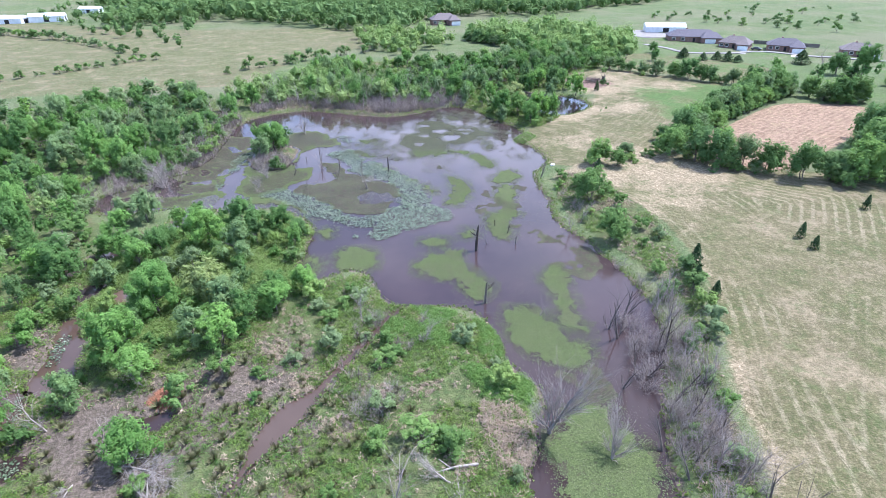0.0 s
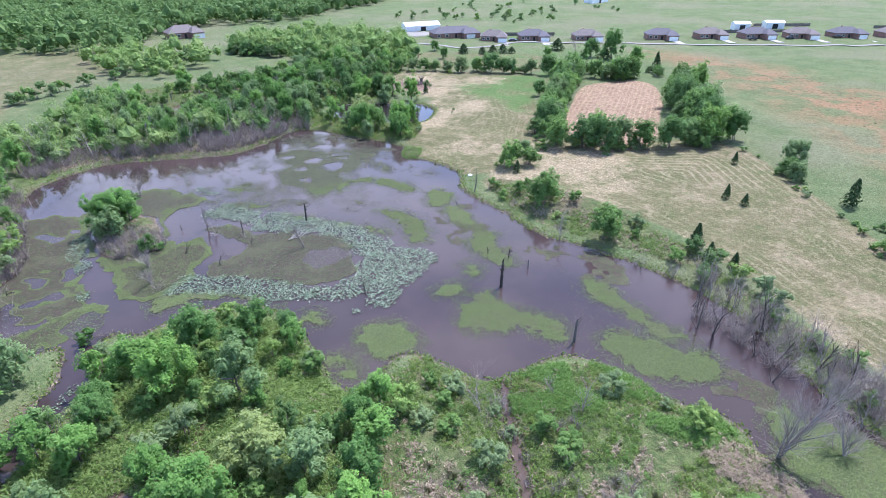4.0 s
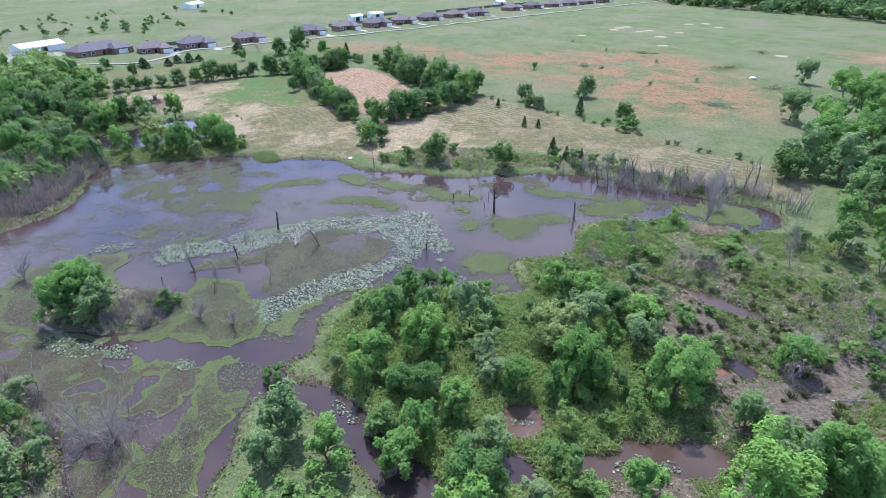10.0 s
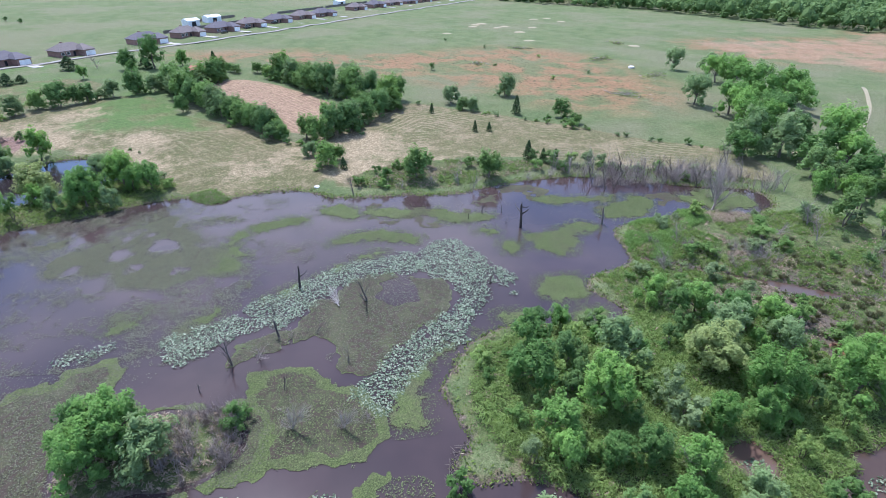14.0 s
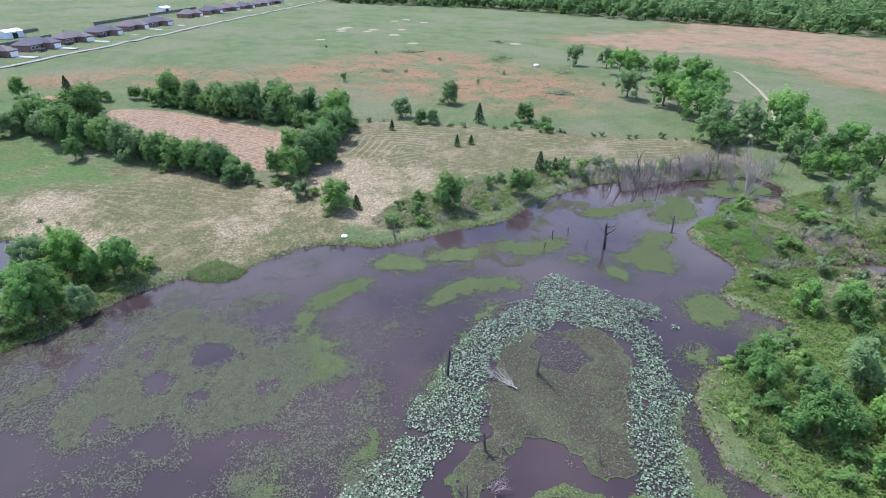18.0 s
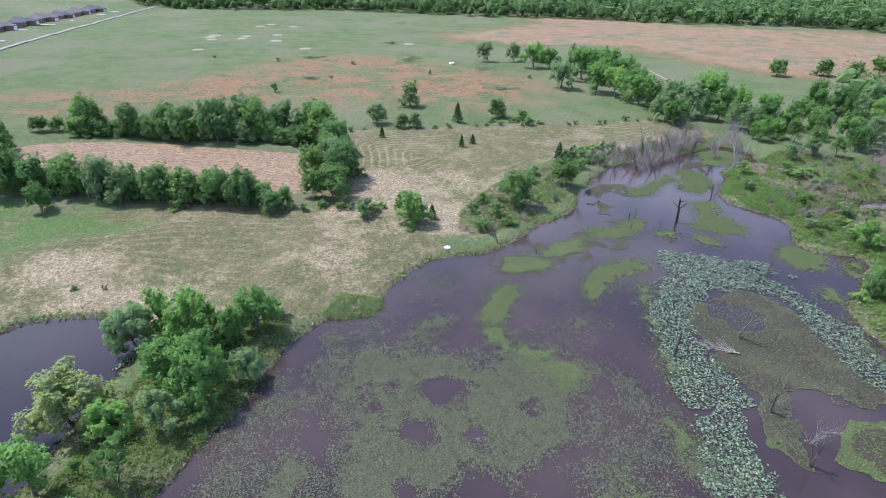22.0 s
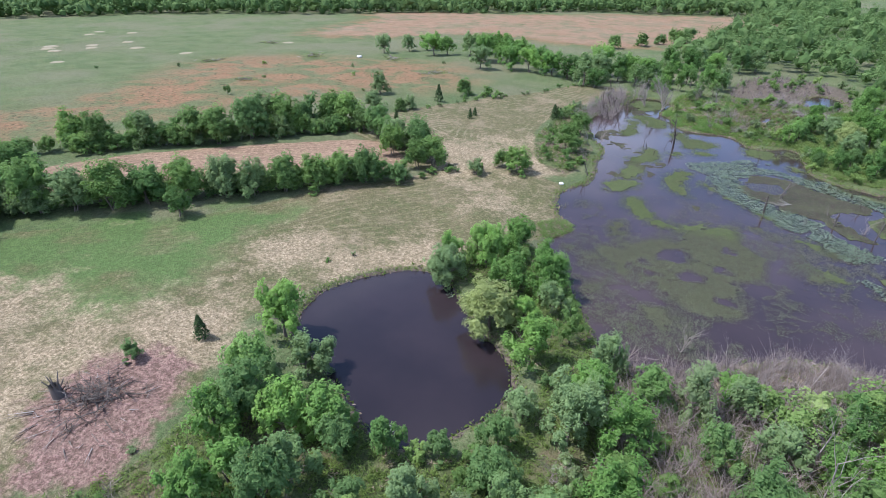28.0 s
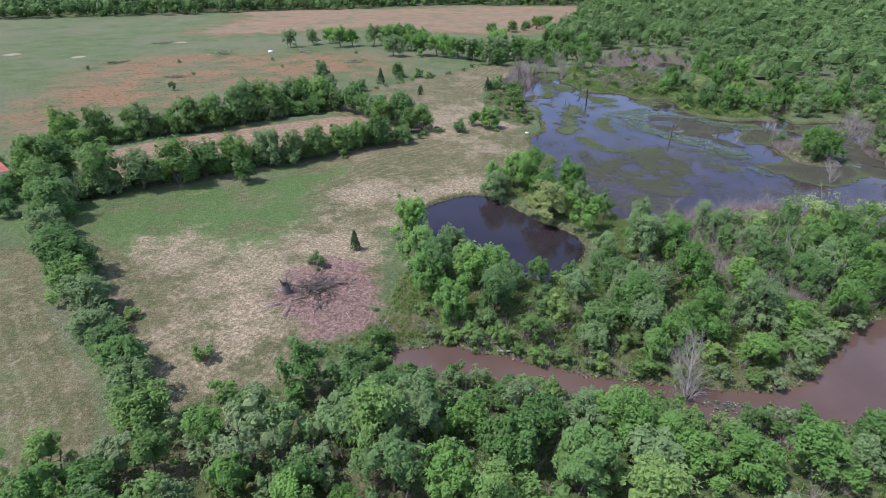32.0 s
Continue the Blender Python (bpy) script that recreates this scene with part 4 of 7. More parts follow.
# round the small pond
grove([(33.6, 168.8, 3.2), (29, 163, 3.4), (26, 156.2, 3.0), (19, 166, 3.4), (24, 168.4, 3.0), (19.6, 175, 2.3), (16.6, 182.2, 2.9), (18.5, 161, 2.0), (46.8, 189.8, 3.3), (39.8, 194.6, 2.5), (44, 198.5, 3.1), (38.8, 192.4, 2.0), (32.5, 201, 2.8), (17, 171, 2.2)], 8)
plant(WILLOW, 23.6, 177.2, 4.0, gw)
grove([(41, 203, 3.2), (36, 203, 3.0), (42, 206, 2.8), (26, 201, 2.0), (21, 199, 1.6), (23, 200, 1.2), (16, 196, 2.0), (15, 192, 2.0), (9, 186, 2.5), (10, 193, 3.3), (5, 192, 3.2), (3, 184, 2.4), (-5, 180, 2.4), (-9, 187, 2.6),
       (-6, 182, 2.3), (30, 203, 2.1), (32, 208, 2.6), (37, 210, 2.5), (15, 201, 2.7), (21, 206, 2.4), (26, 208, 2.0)], 9)
# brush where the bank meets the fields
grove([(71, 241, 2.4), (66, 240, 1.9), (61.5, 240, 2.4), (58, 238, 1.9), (63, 236, 1.7), (75, 244, 2.4), (68, 245, 2.8), (60, 245, 2.6), (78, 248, 2.4), (72, 249, 2.8), (65, 250, 2.8), (83, 252, 2.6), (78, 255, 2.8), (70, 256, 2.8)], 31, mixed=GREY + MEDIUM[:1])
# hedge between the hay fields
grove([(94, 210, 4.4), (90, 214, 3.2), (85, 218, 3.2), (81, 222, 2.8), (77, 225, 2.6), (73, 228, 2.9), (70, 231, 2.8), (66, 235, 3.3), (100, 204, 3.0), (106, 199, 3.2), (110, 193, 4.0), (112, 188, 3.0), (125, 176, 3.2), (98, 207, 3.0)], 10, low=0.95)
# along the creek
grove([(52, 228, 3.0), (47, 227, 2.8), (43, 230, 2.9), (46, 234, 3.0), (51, 236, 2.7), (39, 233, 3.3), (34, 232, 2.8), (30, 235, 3.1), (23, 237, 3.4), (19, 231, 3.3), (16, 231, 2.4), (27, 231, 2.8), (21, 228, 2.0), (40, 239, 3.0), (35, 239, 2.9),
       (13, 234, 2.5), (8, 233, 2.8), (2, 232, 3.1), (-3, 231, 2.1), (56, 233, 2.4), (59, 236, 2.2)], 11)
grove([(19, 213, 2.8), (14, 209, 3.4), (6, 212, 3.2), (-1, 209, 3.4), (-6, 209, 2.8), (1, 216, 2.2), (20, 216, 2.2), (27, 215, 2.4), (13, 217, 2.0), (5, 201, 3.2), (-12, 199, 3.2), (-7, 195, 3.2), (-2, 202, 2.8), (10, 203, 2.6), (-15, 192, 2.6), (24, 211, 2.2), (33, 213, 1.8)], 12, GREY + MEDIUM + MEDIUM)


def scatter(points, count, seed, keep=None, apart=0.0, dry=None):
    """Seeded places inside an outline, kept apart."""
    g = np.random.default_rng(seed)
    c = curve(points, 3.0)
    lo, hi = c.min(0), c.max(0)
    p = g.uniform(lo, hi, (count * 4, 2))
    p = p[inside(p[:, 0], p[:, 1], c)]
    if dry is not None:
        p = p[shore(p[:, 0], p[:, 1]) > dry]
    if apart:
        out = []
        for q in p:
            if all((q[0] - o[0]) ** 2 + (q[1] - o[1]) ** 2 > apart * apart for o in out):
                out.append(q)
                if len(out) >= count:
                    break
        p = np.array(out)
    return p[:count]


def wood(points, count, seed, kinds, lo, hi, apart, low=1.0, bare=None):
    g = random.Random(seed)
    for x, y in scatter(points, count, seed, apart=apart, dry=1.0):
        if bare is not None and inside(np.array([x]), np.array([y]), bare)[0]:
            continue
        if all((x - a) ** 2 + (y - b) ** 2 > (0.55 * r + 1.2) ** 2 for a, b, r in placed[:230]):
            plant(kinds, float(x), float(y), g.uniform(lo, hi), g, low=low)


PEN_HEART = [(-26, 63), (-24, 72), (-27, 90), (-40, 96), (-56, 82), (-60, 68), (-46, 52), (-38, 54)]
wood(PEN_HEART, 48, 61, MEDIUM + GREY + SHRUBS, 1.0, 2.1, 2.6, low=1.1)
BANK_WEST = [(48, 231), (66, 236), (74, 246), (60, 256), (40, 244)]
wood(BANK_WEST, 30, 62, SHRUBS + MEDIUM, 1.6, 2.6, 3.0)
wood(STRIP, 60, 64, MEDIUM + GREY + GREY, 1.7, 2.6, 3.2, low=1.35)
wood(STRIP, 80, 23, SHRUBS + SHRUBS + GREY, 0.9, 1.8, 2.2)
wood(BANK, 60, 24, SHRUBS + GREY + MEDIUM, 1.6, 2.8, 3.2)
LOT_WOOD = [(18, 228), (46, 232), (64, 246), (58, 266), (38, 270), (34, 262), (22, 248)]
wood(LOT_WOOD, 46, 52, MEDIUM + GREY, 2.4, 3.8, 5.0)
CREEK_BRUSH = [(48, 224), (40, 223.5), (31, 224), (26, 226), (16, 226), (-10, 227), (-10, 229.5), (20, 229), (48, 227)]
wood(CREEK_BRUSH, 34, 53, SHRUBS + GREY, 1.3, 2.2, 2.0)
CREEK_EDGE = [(44, 217.5), (36, 215.5), (22, 218), (8, 217.5), (-4, 216), (-12, 208), (-14, 206), (-6, 211), (8, 215), (34, 213), (46, 216)]
wood(CREEK_EDGE, 34, 54, SHRUBS + GREY, 1.1, 2.0, 1.9)
gk = random.Random(55)
for x, y in SHORES[2][::2]:
    if -16 < x < 47 and gk.random() < 0.8:
        s = 1 if y > 221.6 else -1
        plant(SHRUBS if gk.random() < 0.8 else GREY, float(x) + gk.gauss(0, 0.5), float(y) + s * gk.uniform(0.6, 1.6), gk.uniform(0.9, 1.9), gk)
wood([(-60, 100), (-62, 118), (-59, 130), (-60, 160), (-68, 166), (-70, 130), (-80, 112), (-74, 98)], 34, 65, SHRUBS + GREY, 1.2, 2.4, 2.6)
wood([(-46, 186), (-20, 184), (-10, 198), (-22, 202), (-36, 204)], 30, 66, MEDIUM + GREY, 2.0, 3.0, 3.4, low=1.2)
wood([(-42, 206), (-37, 216), (-30, 228), (-46, 232), (-54, 210)], 22, 67, MEDIUM + GREY, 2.0, 3.0, 3.4, low=1.2)
wood(PENINSULA, 60, 25, SHRUBS, 0.9, 2.0, 3.4)
wood(EAST_MARGIN, 26, 26, SHRUBS, 0.9, 1.7, 3.0)
OAKS = [(146, -12.5, 5.2), (138, -24.5, 5.4), (131, -31, 5.0), (116, -22, 5.4), (105, -24, 6.0), (93, -13, 7.0), (90, -25, 6.4), (88, 7, 5.5), (76, 2, 6.0), (67, 4, 6.0), (57, 6, 6.0), (61, -1, 4.5), (42, 17, 6.0), (38, 10, 6.5), (39, -4, 6.5),
        (37, 21, 4.6), (28, 1, 5.6), (31, 5, 6.0), (121, -18, 6.4), (79, -22, 6.4), (66, -6, 6.0), (83, -14, 6.4), (50, 9, 5.4), (47, -1, 5.0), (24, 12, 4.6), (18, 4, 5.0), (22, -8, 5.0), (12, -4, 5.0), (100, -34, 5.0)]
go = random.Random(27)
for x, y, r in OAKS:
    plant(PASTURE, x, y, r * 0.86, go, low=1.1)
SOUTH_FRINGE = [(20, 20), (8, 27), (-4, 25), (-8, 2), (-2, -14), (16, -6)]
wood(SOUTH_FRINGE, 20, 51, MEDIUM + GREY, 2.0, 3.6, 4.5)
grove([(6, -18, 4.6), (-4, -28, 4.4), (-14, -36, 4.6), (2, -36, 4.6), (14, -26, 5.0), (-46, 26, 3.6), (-50, 16, 3.8), (-20, -40, 4.4), (-55, 47, 4.2)], 14)
wood(DEAD_MARSH, 22, 15, SHRUBS + GREY, 1.0, 2.2, 4.0)
HOUSE_TREES = [(157, 205, 5.2), (153, 214, 4.0), (161, 195, 3.2), (94, 247, 2.2), (100, 266, 2.6), (143, 208, 2.8), (134, 222, 2.2)]
for x, y, r in ((153, 237, 3.6), (111, 257, 2.6), (116, 248, 2.2), (125, 244, 2.6), (122, 248, 2.4), (109, 254, 2.4), (128, 241, 2.2), (155, 208, 3.4)):
    plant(CEDARS, x, y, r * 1.1, gw, low=0.42)
grove(HOUSE_TREES, 28)
for x, y in ((128, 177), (127, 172), (132, 171.5)):
    plant(HEDGE, x, y, 4.0, gw)
gh = random.Random(29)
for x, y in scatter([(150, 380), (200, 335), (300, 312), (330, 430), (250, 480), (160, 450)], 40, 30, apart=8.0):
    plant(FIELD_BUSH, float(x), float(y), gh.uniform(1.3, 3.4), gh, low=0.85)
for x0, y0, x1, y1, n, r0, r1 in ((64, 226, 108, 202, 5, 1.2, 1.8), (104, 203, 132, 180, 5, 1.8, 2.6), (92, 97, 42, 20, 20, 0.6, 1.2), (140, 150, 150, 178, 6, 2.0, 3.2), (-90, 231, 6, 320, 26, 1.8, 3.4),
                                  (-175, 218, -134, 266, 18, 1.2, 2.4), (-224, 332, -150, 277, 16, 1.5, 3.0), (-290, 362, -222, 328, 16, 2.4, 4.5), (12, 318, 34, 292, 9, 2.4, 4.0), (-22, 238, 18, 250, 10, 1.8, 3.2), (-140, 172, -86, 190, 14, 2.4, 4.0), (48, -83, -15, -163, 7, 3.5, 6.0), (44, 120, 58, 134, 9, 0.8, 1.4), (60, 136, 120, 187, 46, 2.2, 3.3), (138, 155, 84, 107, 42, 2.2, 3.3), (58, 124, 72, 112, 8, 1.6, 2.4), (126, 171, 136, 170, 5, 2.4, 3.2)):
    for k in range(n):
        t = (k + gh.uniform(0.1, 0.9)) / n
        plant(FIELD_BUSH if x0 < -80 else SHRUBS if r1 < 2.5 else HEDGE, x0 + (x1 - x0) * t + gh.gauss(0, 1.0), y0 + (y1 - y0) * t + gh.gauss(0, 1.0), gh.uniform(r0, r1), gh, low=0.85)


# far woods: canopies joined into one sheet of leaves each


def stocked(points, count, seed, dry=None):
    """Places in an outline, about evenly apart."""
    g = np.random.default_rng(seed)
    c = curve(points, 3.0)
    x, y = c[:, 0], c[:, 1]
    area = 0.5 * abs(np.sum(x * np.roll(y, -1) - np.roll(x, -1) * y))
    s = math.sqrt(area / count)
    a, b = np.meshgrid(np.arange(x.min(), x.max(), s), np.arange(y.min(), y.max(), s))
    a = a + (np.arange(len(a)) % 2)[:, None] * s * 0.5
    p = np.stack([a.ravel(), b.ravel()], 1) + g.uniform(-0.38, 0.38, (a.size, 2)) * s
    p = p[inside(p[:, 0], p[:, 1], c)]
    return p if dry is None else p[shore(p[:, 0], p[:, 1]) > dry]


def canopy(name, points, count, seed, lo, hi, leaves, size, label, dry=None, ball=None, leaf=M_FAR):
    g = np.random.default_rng(seed)
    ball = BALL_FINE if ball is None else ball
    p = stocked(points, count, seed, dry)
    n = len(p)
    r = lo + (hi - lo) * g.uniform(0, 1, n) ** 1.5
    high = g.uniform(0.65, 1.75, n)
    lob = unit(g.normal(size=(n * 9, 3)) + np.array([0, 0, 0.35])).reshape(n, 9, 3) * g.uniform(0.45, 0.85, (n, 9, 1))
    lr = g.uniform(0.25, 0.48, (n, 9))
    pick = g.integers(0, 9, (n, leaves))
    out = unit(g.normal(size=(n, leaves, 3)).reshape(-1, 3) + np.array([0, 0, 0.5])).reshape(n, leaves, 3)
    row = np.arange(n)[:, None]
    c = np.stack([p[:, 0], p[:, 1], 0.3 + r * high], 1)
    q = c[:, None, :] + (lob[row, pick] + out * lr[row, pick][:, :, None] * g.uniform(0.7, 1.1, (n, leaves, 1))) * (r[:, None, None] * np.array([1, 1, 1.05]))
    nrm = unit(out.reshape(-1, 3) * 0.6 + g.normal(size=(n * leaves, 3)) * 0.5 + np.array([0.1, 0.05, 0.8]))
    mid = cores(c, r * 0.5, (1, 1, 1.05), g, ball, 0.3)
    me = kgon_mesh(name, np.concatenate([tris(q.reshape(-1, 3), nrm, size * g.uniform(0.6, 1.3, n * leaves), g), mid]), 3)
    tone = g.uniform(0, 1, n) ** 1.6
    tone = np.concatenate([np.repeat(tone, leaves * 3), np.repeat(tone, len(ball) * 3)])
    at = me.attributes.new("tone", "FLOAT_COLOR", "POINT")
    at.data.foreach_set("color", np.repeat(tone[:, None], 4, 1).astype(np.float32).ravel())
    return tagged(link(name, me, leaf), label, "woods", kind="stuff")


FOREST_SW = [(12, -44), (-10, -42), (-28, -46), (-52, -30), (-54, 4), (-48, 22), (-66, 38), (-100, 58), (-130, 98), (-250, 120), (-330, 40), (-330, -340), (-64, -345), (-20, -200), (10, -80)]
FOREST_EAST = [(530, 10), (400, -112), (308, -160), (250, -205), (176, -245), (93, -305), (-64, -345), (-120, -470), (150, -480), (420, -380), (600, -230), (700, -40)]
FOREST_NORTH = [(-222, 376), (-181, 403), (-139, 406), (-111, 389), (-64, 361), (-30, 342), (-15, 383), (21, 430), (75, 426), (125, 470), (185, 515), (240, 610), (200, 690), (-60, 700), (-330, 660), (-330, 560), (-250, 480)]
FOREST_BACK = [(240, 610), (200, 690), (-60, 700), (-330, 660), (-480, 700), (-420, 820), (0, 900), (360, 860), (420, 760)]
MEADOW_BELT = [(-45, 299), (-22, 271), (6, 300), (-14, 338), (-46, 331)]
FOREST_MID = [(9, 315), (24, 307), (36, 290), (34, 268), (66, 262), (92, 268), (97, 304), (70, 356), (33, 342)]
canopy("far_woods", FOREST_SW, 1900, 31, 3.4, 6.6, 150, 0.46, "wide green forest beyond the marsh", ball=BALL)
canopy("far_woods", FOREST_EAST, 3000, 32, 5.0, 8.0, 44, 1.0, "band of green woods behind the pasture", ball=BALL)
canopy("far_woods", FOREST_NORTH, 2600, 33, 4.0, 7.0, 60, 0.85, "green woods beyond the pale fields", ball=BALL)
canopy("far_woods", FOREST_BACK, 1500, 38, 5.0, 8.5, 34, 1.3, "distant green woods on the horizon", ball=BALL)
canopy("far_woods", FOREST_MID, 210, 34, 2.8, 5.2, 200, 0.38, "green wood beside the house lots", leaf=M_CANOPY_LIT)
canopy("far_woods", MEADOW_BELT, 60, 39, 2.6, 4.8, 150, 0.42, "belt of trees between two meadows", leaf=M_CANOPY_LIT)
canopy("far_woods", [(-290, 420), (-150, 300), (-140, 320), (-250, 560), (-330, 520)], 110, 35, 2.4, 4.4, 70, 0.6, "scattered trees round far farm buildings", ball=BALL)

WEST_CANOPY = [(-90, 66), (-94, 92), (-90, 108), (-69, 118), (-66, 134), (-66, 158), (-54, 180), (-80, 186), (-112, 178), (-135, 150), (-130, 100), (-100, 60)]
WEST_NEAR = [(-62, 70), (-66, 92), (-74, 96), (-76, 108), (-88, 112), (-92, 92), (-88, 66), (-72, 42), (-64, 46)]
wood(WEST_NEAR, 44, 63, MEDIUM + GREY + SHRUBS, 1.8, 3.2, 3.6, low=1.1)
WEST_TREES = [(-103, 126.5, 5.0), (-99, 132.5, 4.6), (-89.5, 122, 4.2), (-82, 121.5, 4.6), (-94, 149.5, 4.2), (-74, 126, 4.8), (-67.7, 129.5, 4.2), (-70.7, 116, 3.4), (-89, 165, 3.4), (-83, 176, 3.2), (-66, 140, 3.8), (-88.5, 134, 4.0), (-66.5, 150, 3.6), (-105, 112, 3.4)]
grove([(x, y, r * 0.88) for x, y, r in WEST_TREES], 68, tall=True)
CLEARING = curve([(-96, 107), (-84, 118), (-78, 111), (-75, 99), (-80, 94), (-86, 93)], 2.0)
wood(WEST_CANOPY, 120, 36, MEDIUM + MEDIUM + SHRUBS + GREY, 1.9, 3.6, 4.3, low=1.05, bare=CLEARING)
canopy("north_wood", NORTH_WOOD, 110, 37, 2.0, 4.0, 620, 0.2, "mixed green wood north of the pond", dry=1.0, leaf=M_CANOPY_LIT)

# rank weeds, shrubs and dead grass on the wet ground


BARE_MUD = [(-39, 39, 5.5), (-33, 35, 4.5), (-30, 29, 4.0), (-19, 41, 2.5), (-33, 46, 3.6), (-26, 50, 3.0)]


def tufts(name, points, count, seed, lo, hi, leaves, size, material, label, dry=0.2, upright=0.3, tall=1.0, holes=None, slim=0.3):
    g = np.random.default_rng(seed)
    p = scatter(points, count, seed, dry=dry)
    if holes is not None:
        keep = np.array([noise.noise(Vector((a * holes, b * holes, seed))) > -0.08 for a, b in p])
        p = p[keep]
    for cx, cy, cr in BARE_MUD:
        p = p[np.hypot(p[:, 0] - cx, p[:, 1] - cy) > cr * g.uniform(0.6, 1.1, len(p))]
    n = len(p)
    z = terrain(p[:, 0], p[:, 1])[0]
    r = g.uniform(lo, hi, n)
    out = unit(g.normal(size=(n * leaves, 3)) + np.array([0, 0, 0.6])).reshape(n, leaves, 3)
    out[:, :, 2] = np.abs(out[:, :, 2])
    q = np.stack([p[:, 0], p[:, 1], z], 1)[:, None, :] + out * (r[:, None, None] * np.array([1, 1, tall])) * g.uniform(0.5, 1.1, (n, leaves, 1))
    nrm = unit(out.reshape(-1, 3) * (1 - upright) + g.normal(size=(n * leaves, 3)) * 0.55 + np.array([0, 0, 0.7 - 0.6 * upright]))
    me = kgon_mesh(name, tris(q.reshape(-1, 3), nrm, size * g.uniform(0.5, 1.3, n * leaves), g, slim), 3)
    return tagged(link(name, me, material), label, "weeds", kind="stuff")


tufts("weeds", PENINSULA, 15000, 41, 0.2, 0.7, 13, 0.24, M_WEED, "rank green weeds on the marshy peninsula", holes=0.12)
LUSH_POINT = [(-9, 65), (4, 62), (10, 53), (10, 45), (5, 45), (2, 51), (-3, 56), (-9, 60)]
tufts("weeds", LUSH_POINT, 3400, 61, 0.25, 0.7, 15, 0.22, M_LUSHWEED, "bright green rank grass at the peninsula's point", holes=0.2)
tufts("weeds", PENINSULA, 5200, 62, 0.3, 0.9, 15, 0.22, M_LUSHWEED, "bright green weeds on the marshy peninsula", holes=0.16)
for k, (x, y, r) in enumerate(((-2.4, 48.1, 2.2), (-22.6, 53.5, 3.0), (-16, 48, 2.6), (-21.2, 59.6, 1.8), (-11.5, 41, 2.6), (-8, 46.5, 2.2), (2.6, 37, 2.2))):
    tufts("dead_grass", [(x + math.cos(a) * r, y + math.sin(a) * r) for a in (0, 1, 2, 3, 4, 5)], int(16 * r * r), 63 + k, 0.2, 0.6, 16, 0.24, M_STRAW, "pale flattened dead reeds on wet ground", upright=0.3, slim=0.3, holes=0.5)
REED_TONGUE = [(23.8, 148), (20.5, 145), (18.9, 140.7), (21, 139.4), (24, 141), (25.8, 144)]
tufts("weeds", REED_TONGUE, 420, 71, 0.25, 0.6, 14, 0.22, M_PALEWEED, "yellow-green reeds on a low tongue of the bank", dry=-0.8)
tufts("dead_grass", REED_TONGUE, 160, 72, 0.2, 0.5, 12, 0.24, M_STRAW, "dead straw among the reeds of the tongue", dry=-0.8)
tufts("weeds", PEN_HEART, 5200, 40, 0.4, 1.1, 16, 0.3, M_PALEWEED, "tall pale green weeds between the trees")
tufts("weeds", STRIP, 7500, 42, 0.25, 0.8, 14, 0.24, M_WEED, "rank green weeds between pond and creek")
tufts("weeds", BANK, 3000, 43, 0.4, 1.0, 10, 0.3, M_WEED, "green undergrowth on the creek bank")
tufts("weeds", EAST_MARGIN, 2200, 44, 0.25, 0.6, 9, 0.25, M_WEED, "green weeds on the pond margin", holes=0.15)
tufts("weeds", WEST_WOOD, 2200, 45, 0.5, 1.2, 8, 0.34, M_WEED, "undergrowth below the western wood")
tufts("weeds", NORTH_WOOD, 1800, 46, 0.5, 1.2, 8, 0.34, M_WEED, "undergrowth below the northern wood")
tufts("dead_grass", PENINSULA, 3000, 47, 0.2, 0.7, 10, 0.25, M_STRAW, "pale flattened dead grass on wet ground", holes=0.2)
tufts("dead_grass", EAST_MARGIN, 1500, 48, 0.2, 0.5, 9, 0.25, M_STRAW, "pale dead grass at the field's edge", holes=0.2)
tufts("dead_grass", STRIP, 900, 49, 0.2, 0.5, 9, 0.25, M_STRAW, "pale dead grass under thin trees", holes=0.2)
tufts("dead_grass", [(6, 36), (9.5, 37.5), (8.5, 44), (4, 45), (4.5, 40)], 300, 50, 0.3, 0.9, 22, 0.34, M_STRAW, "heap of pale flattened reeds by the water", upright=0.1, slim=0.14)
tufts("dead_grass", [(-47, 138), (-38, 138), (-37, 122), (-46, 121)], 300, 51, 0.25, 0.6, 12, 0.25, M_STRAW, "pale dead grass on the marsh island")


def brush(points, count, seed, tall, label, spread=0.7, stems=26):
    """Leafless thin stems standing close together."""
    g = np.random.default_rng(seed)
    p = scatter(points, count, seed, dry=-0.6)
    n = len(p)
    h = tall * g.uniform(0.5, 1.2, n)
    z = np.maximum(terrain(p[:, 0], p[:, 1])[0], -0.1)
    foot = np.stack([p[:, 0], p[:, 1], z], 1)[:, None, :] + g.normal(0, 0.25 * spread, (n, stems, 3)) * np.array([1, 1, 0])
    up = np.concatenate([g.normal(0, spread * 0.5, (n, stems, 2)), np.ones((n, stems, 1))], 2) * (h[:, None, None] * g.uniform(0.4, 1.0, (n, stems, 1)))
    fork = foot + up * g.uniform(0.3, 0.7, (n, stems, 1))
    tip = fork + g.normal(0, 0.28, (n, stems, 3)) * h[:, None, None] + up * 0.3
    side = unit(g.normal(size=(n * stems, 3))).reshape(n, stems, 3) * 0.035
    q = np.stack([np.stack([foot - side, foot + side, foot + up], 2), np.stack([fork - side * 0.7, fork + side * 0.7, tip], 2)], 2)
    me = kgon_mesh("grey_brush", q.reshape(-1, 3), 3)
    return tagged(link("grey_brush", me, M_BRUSH), label, "brush", kind="stuff")


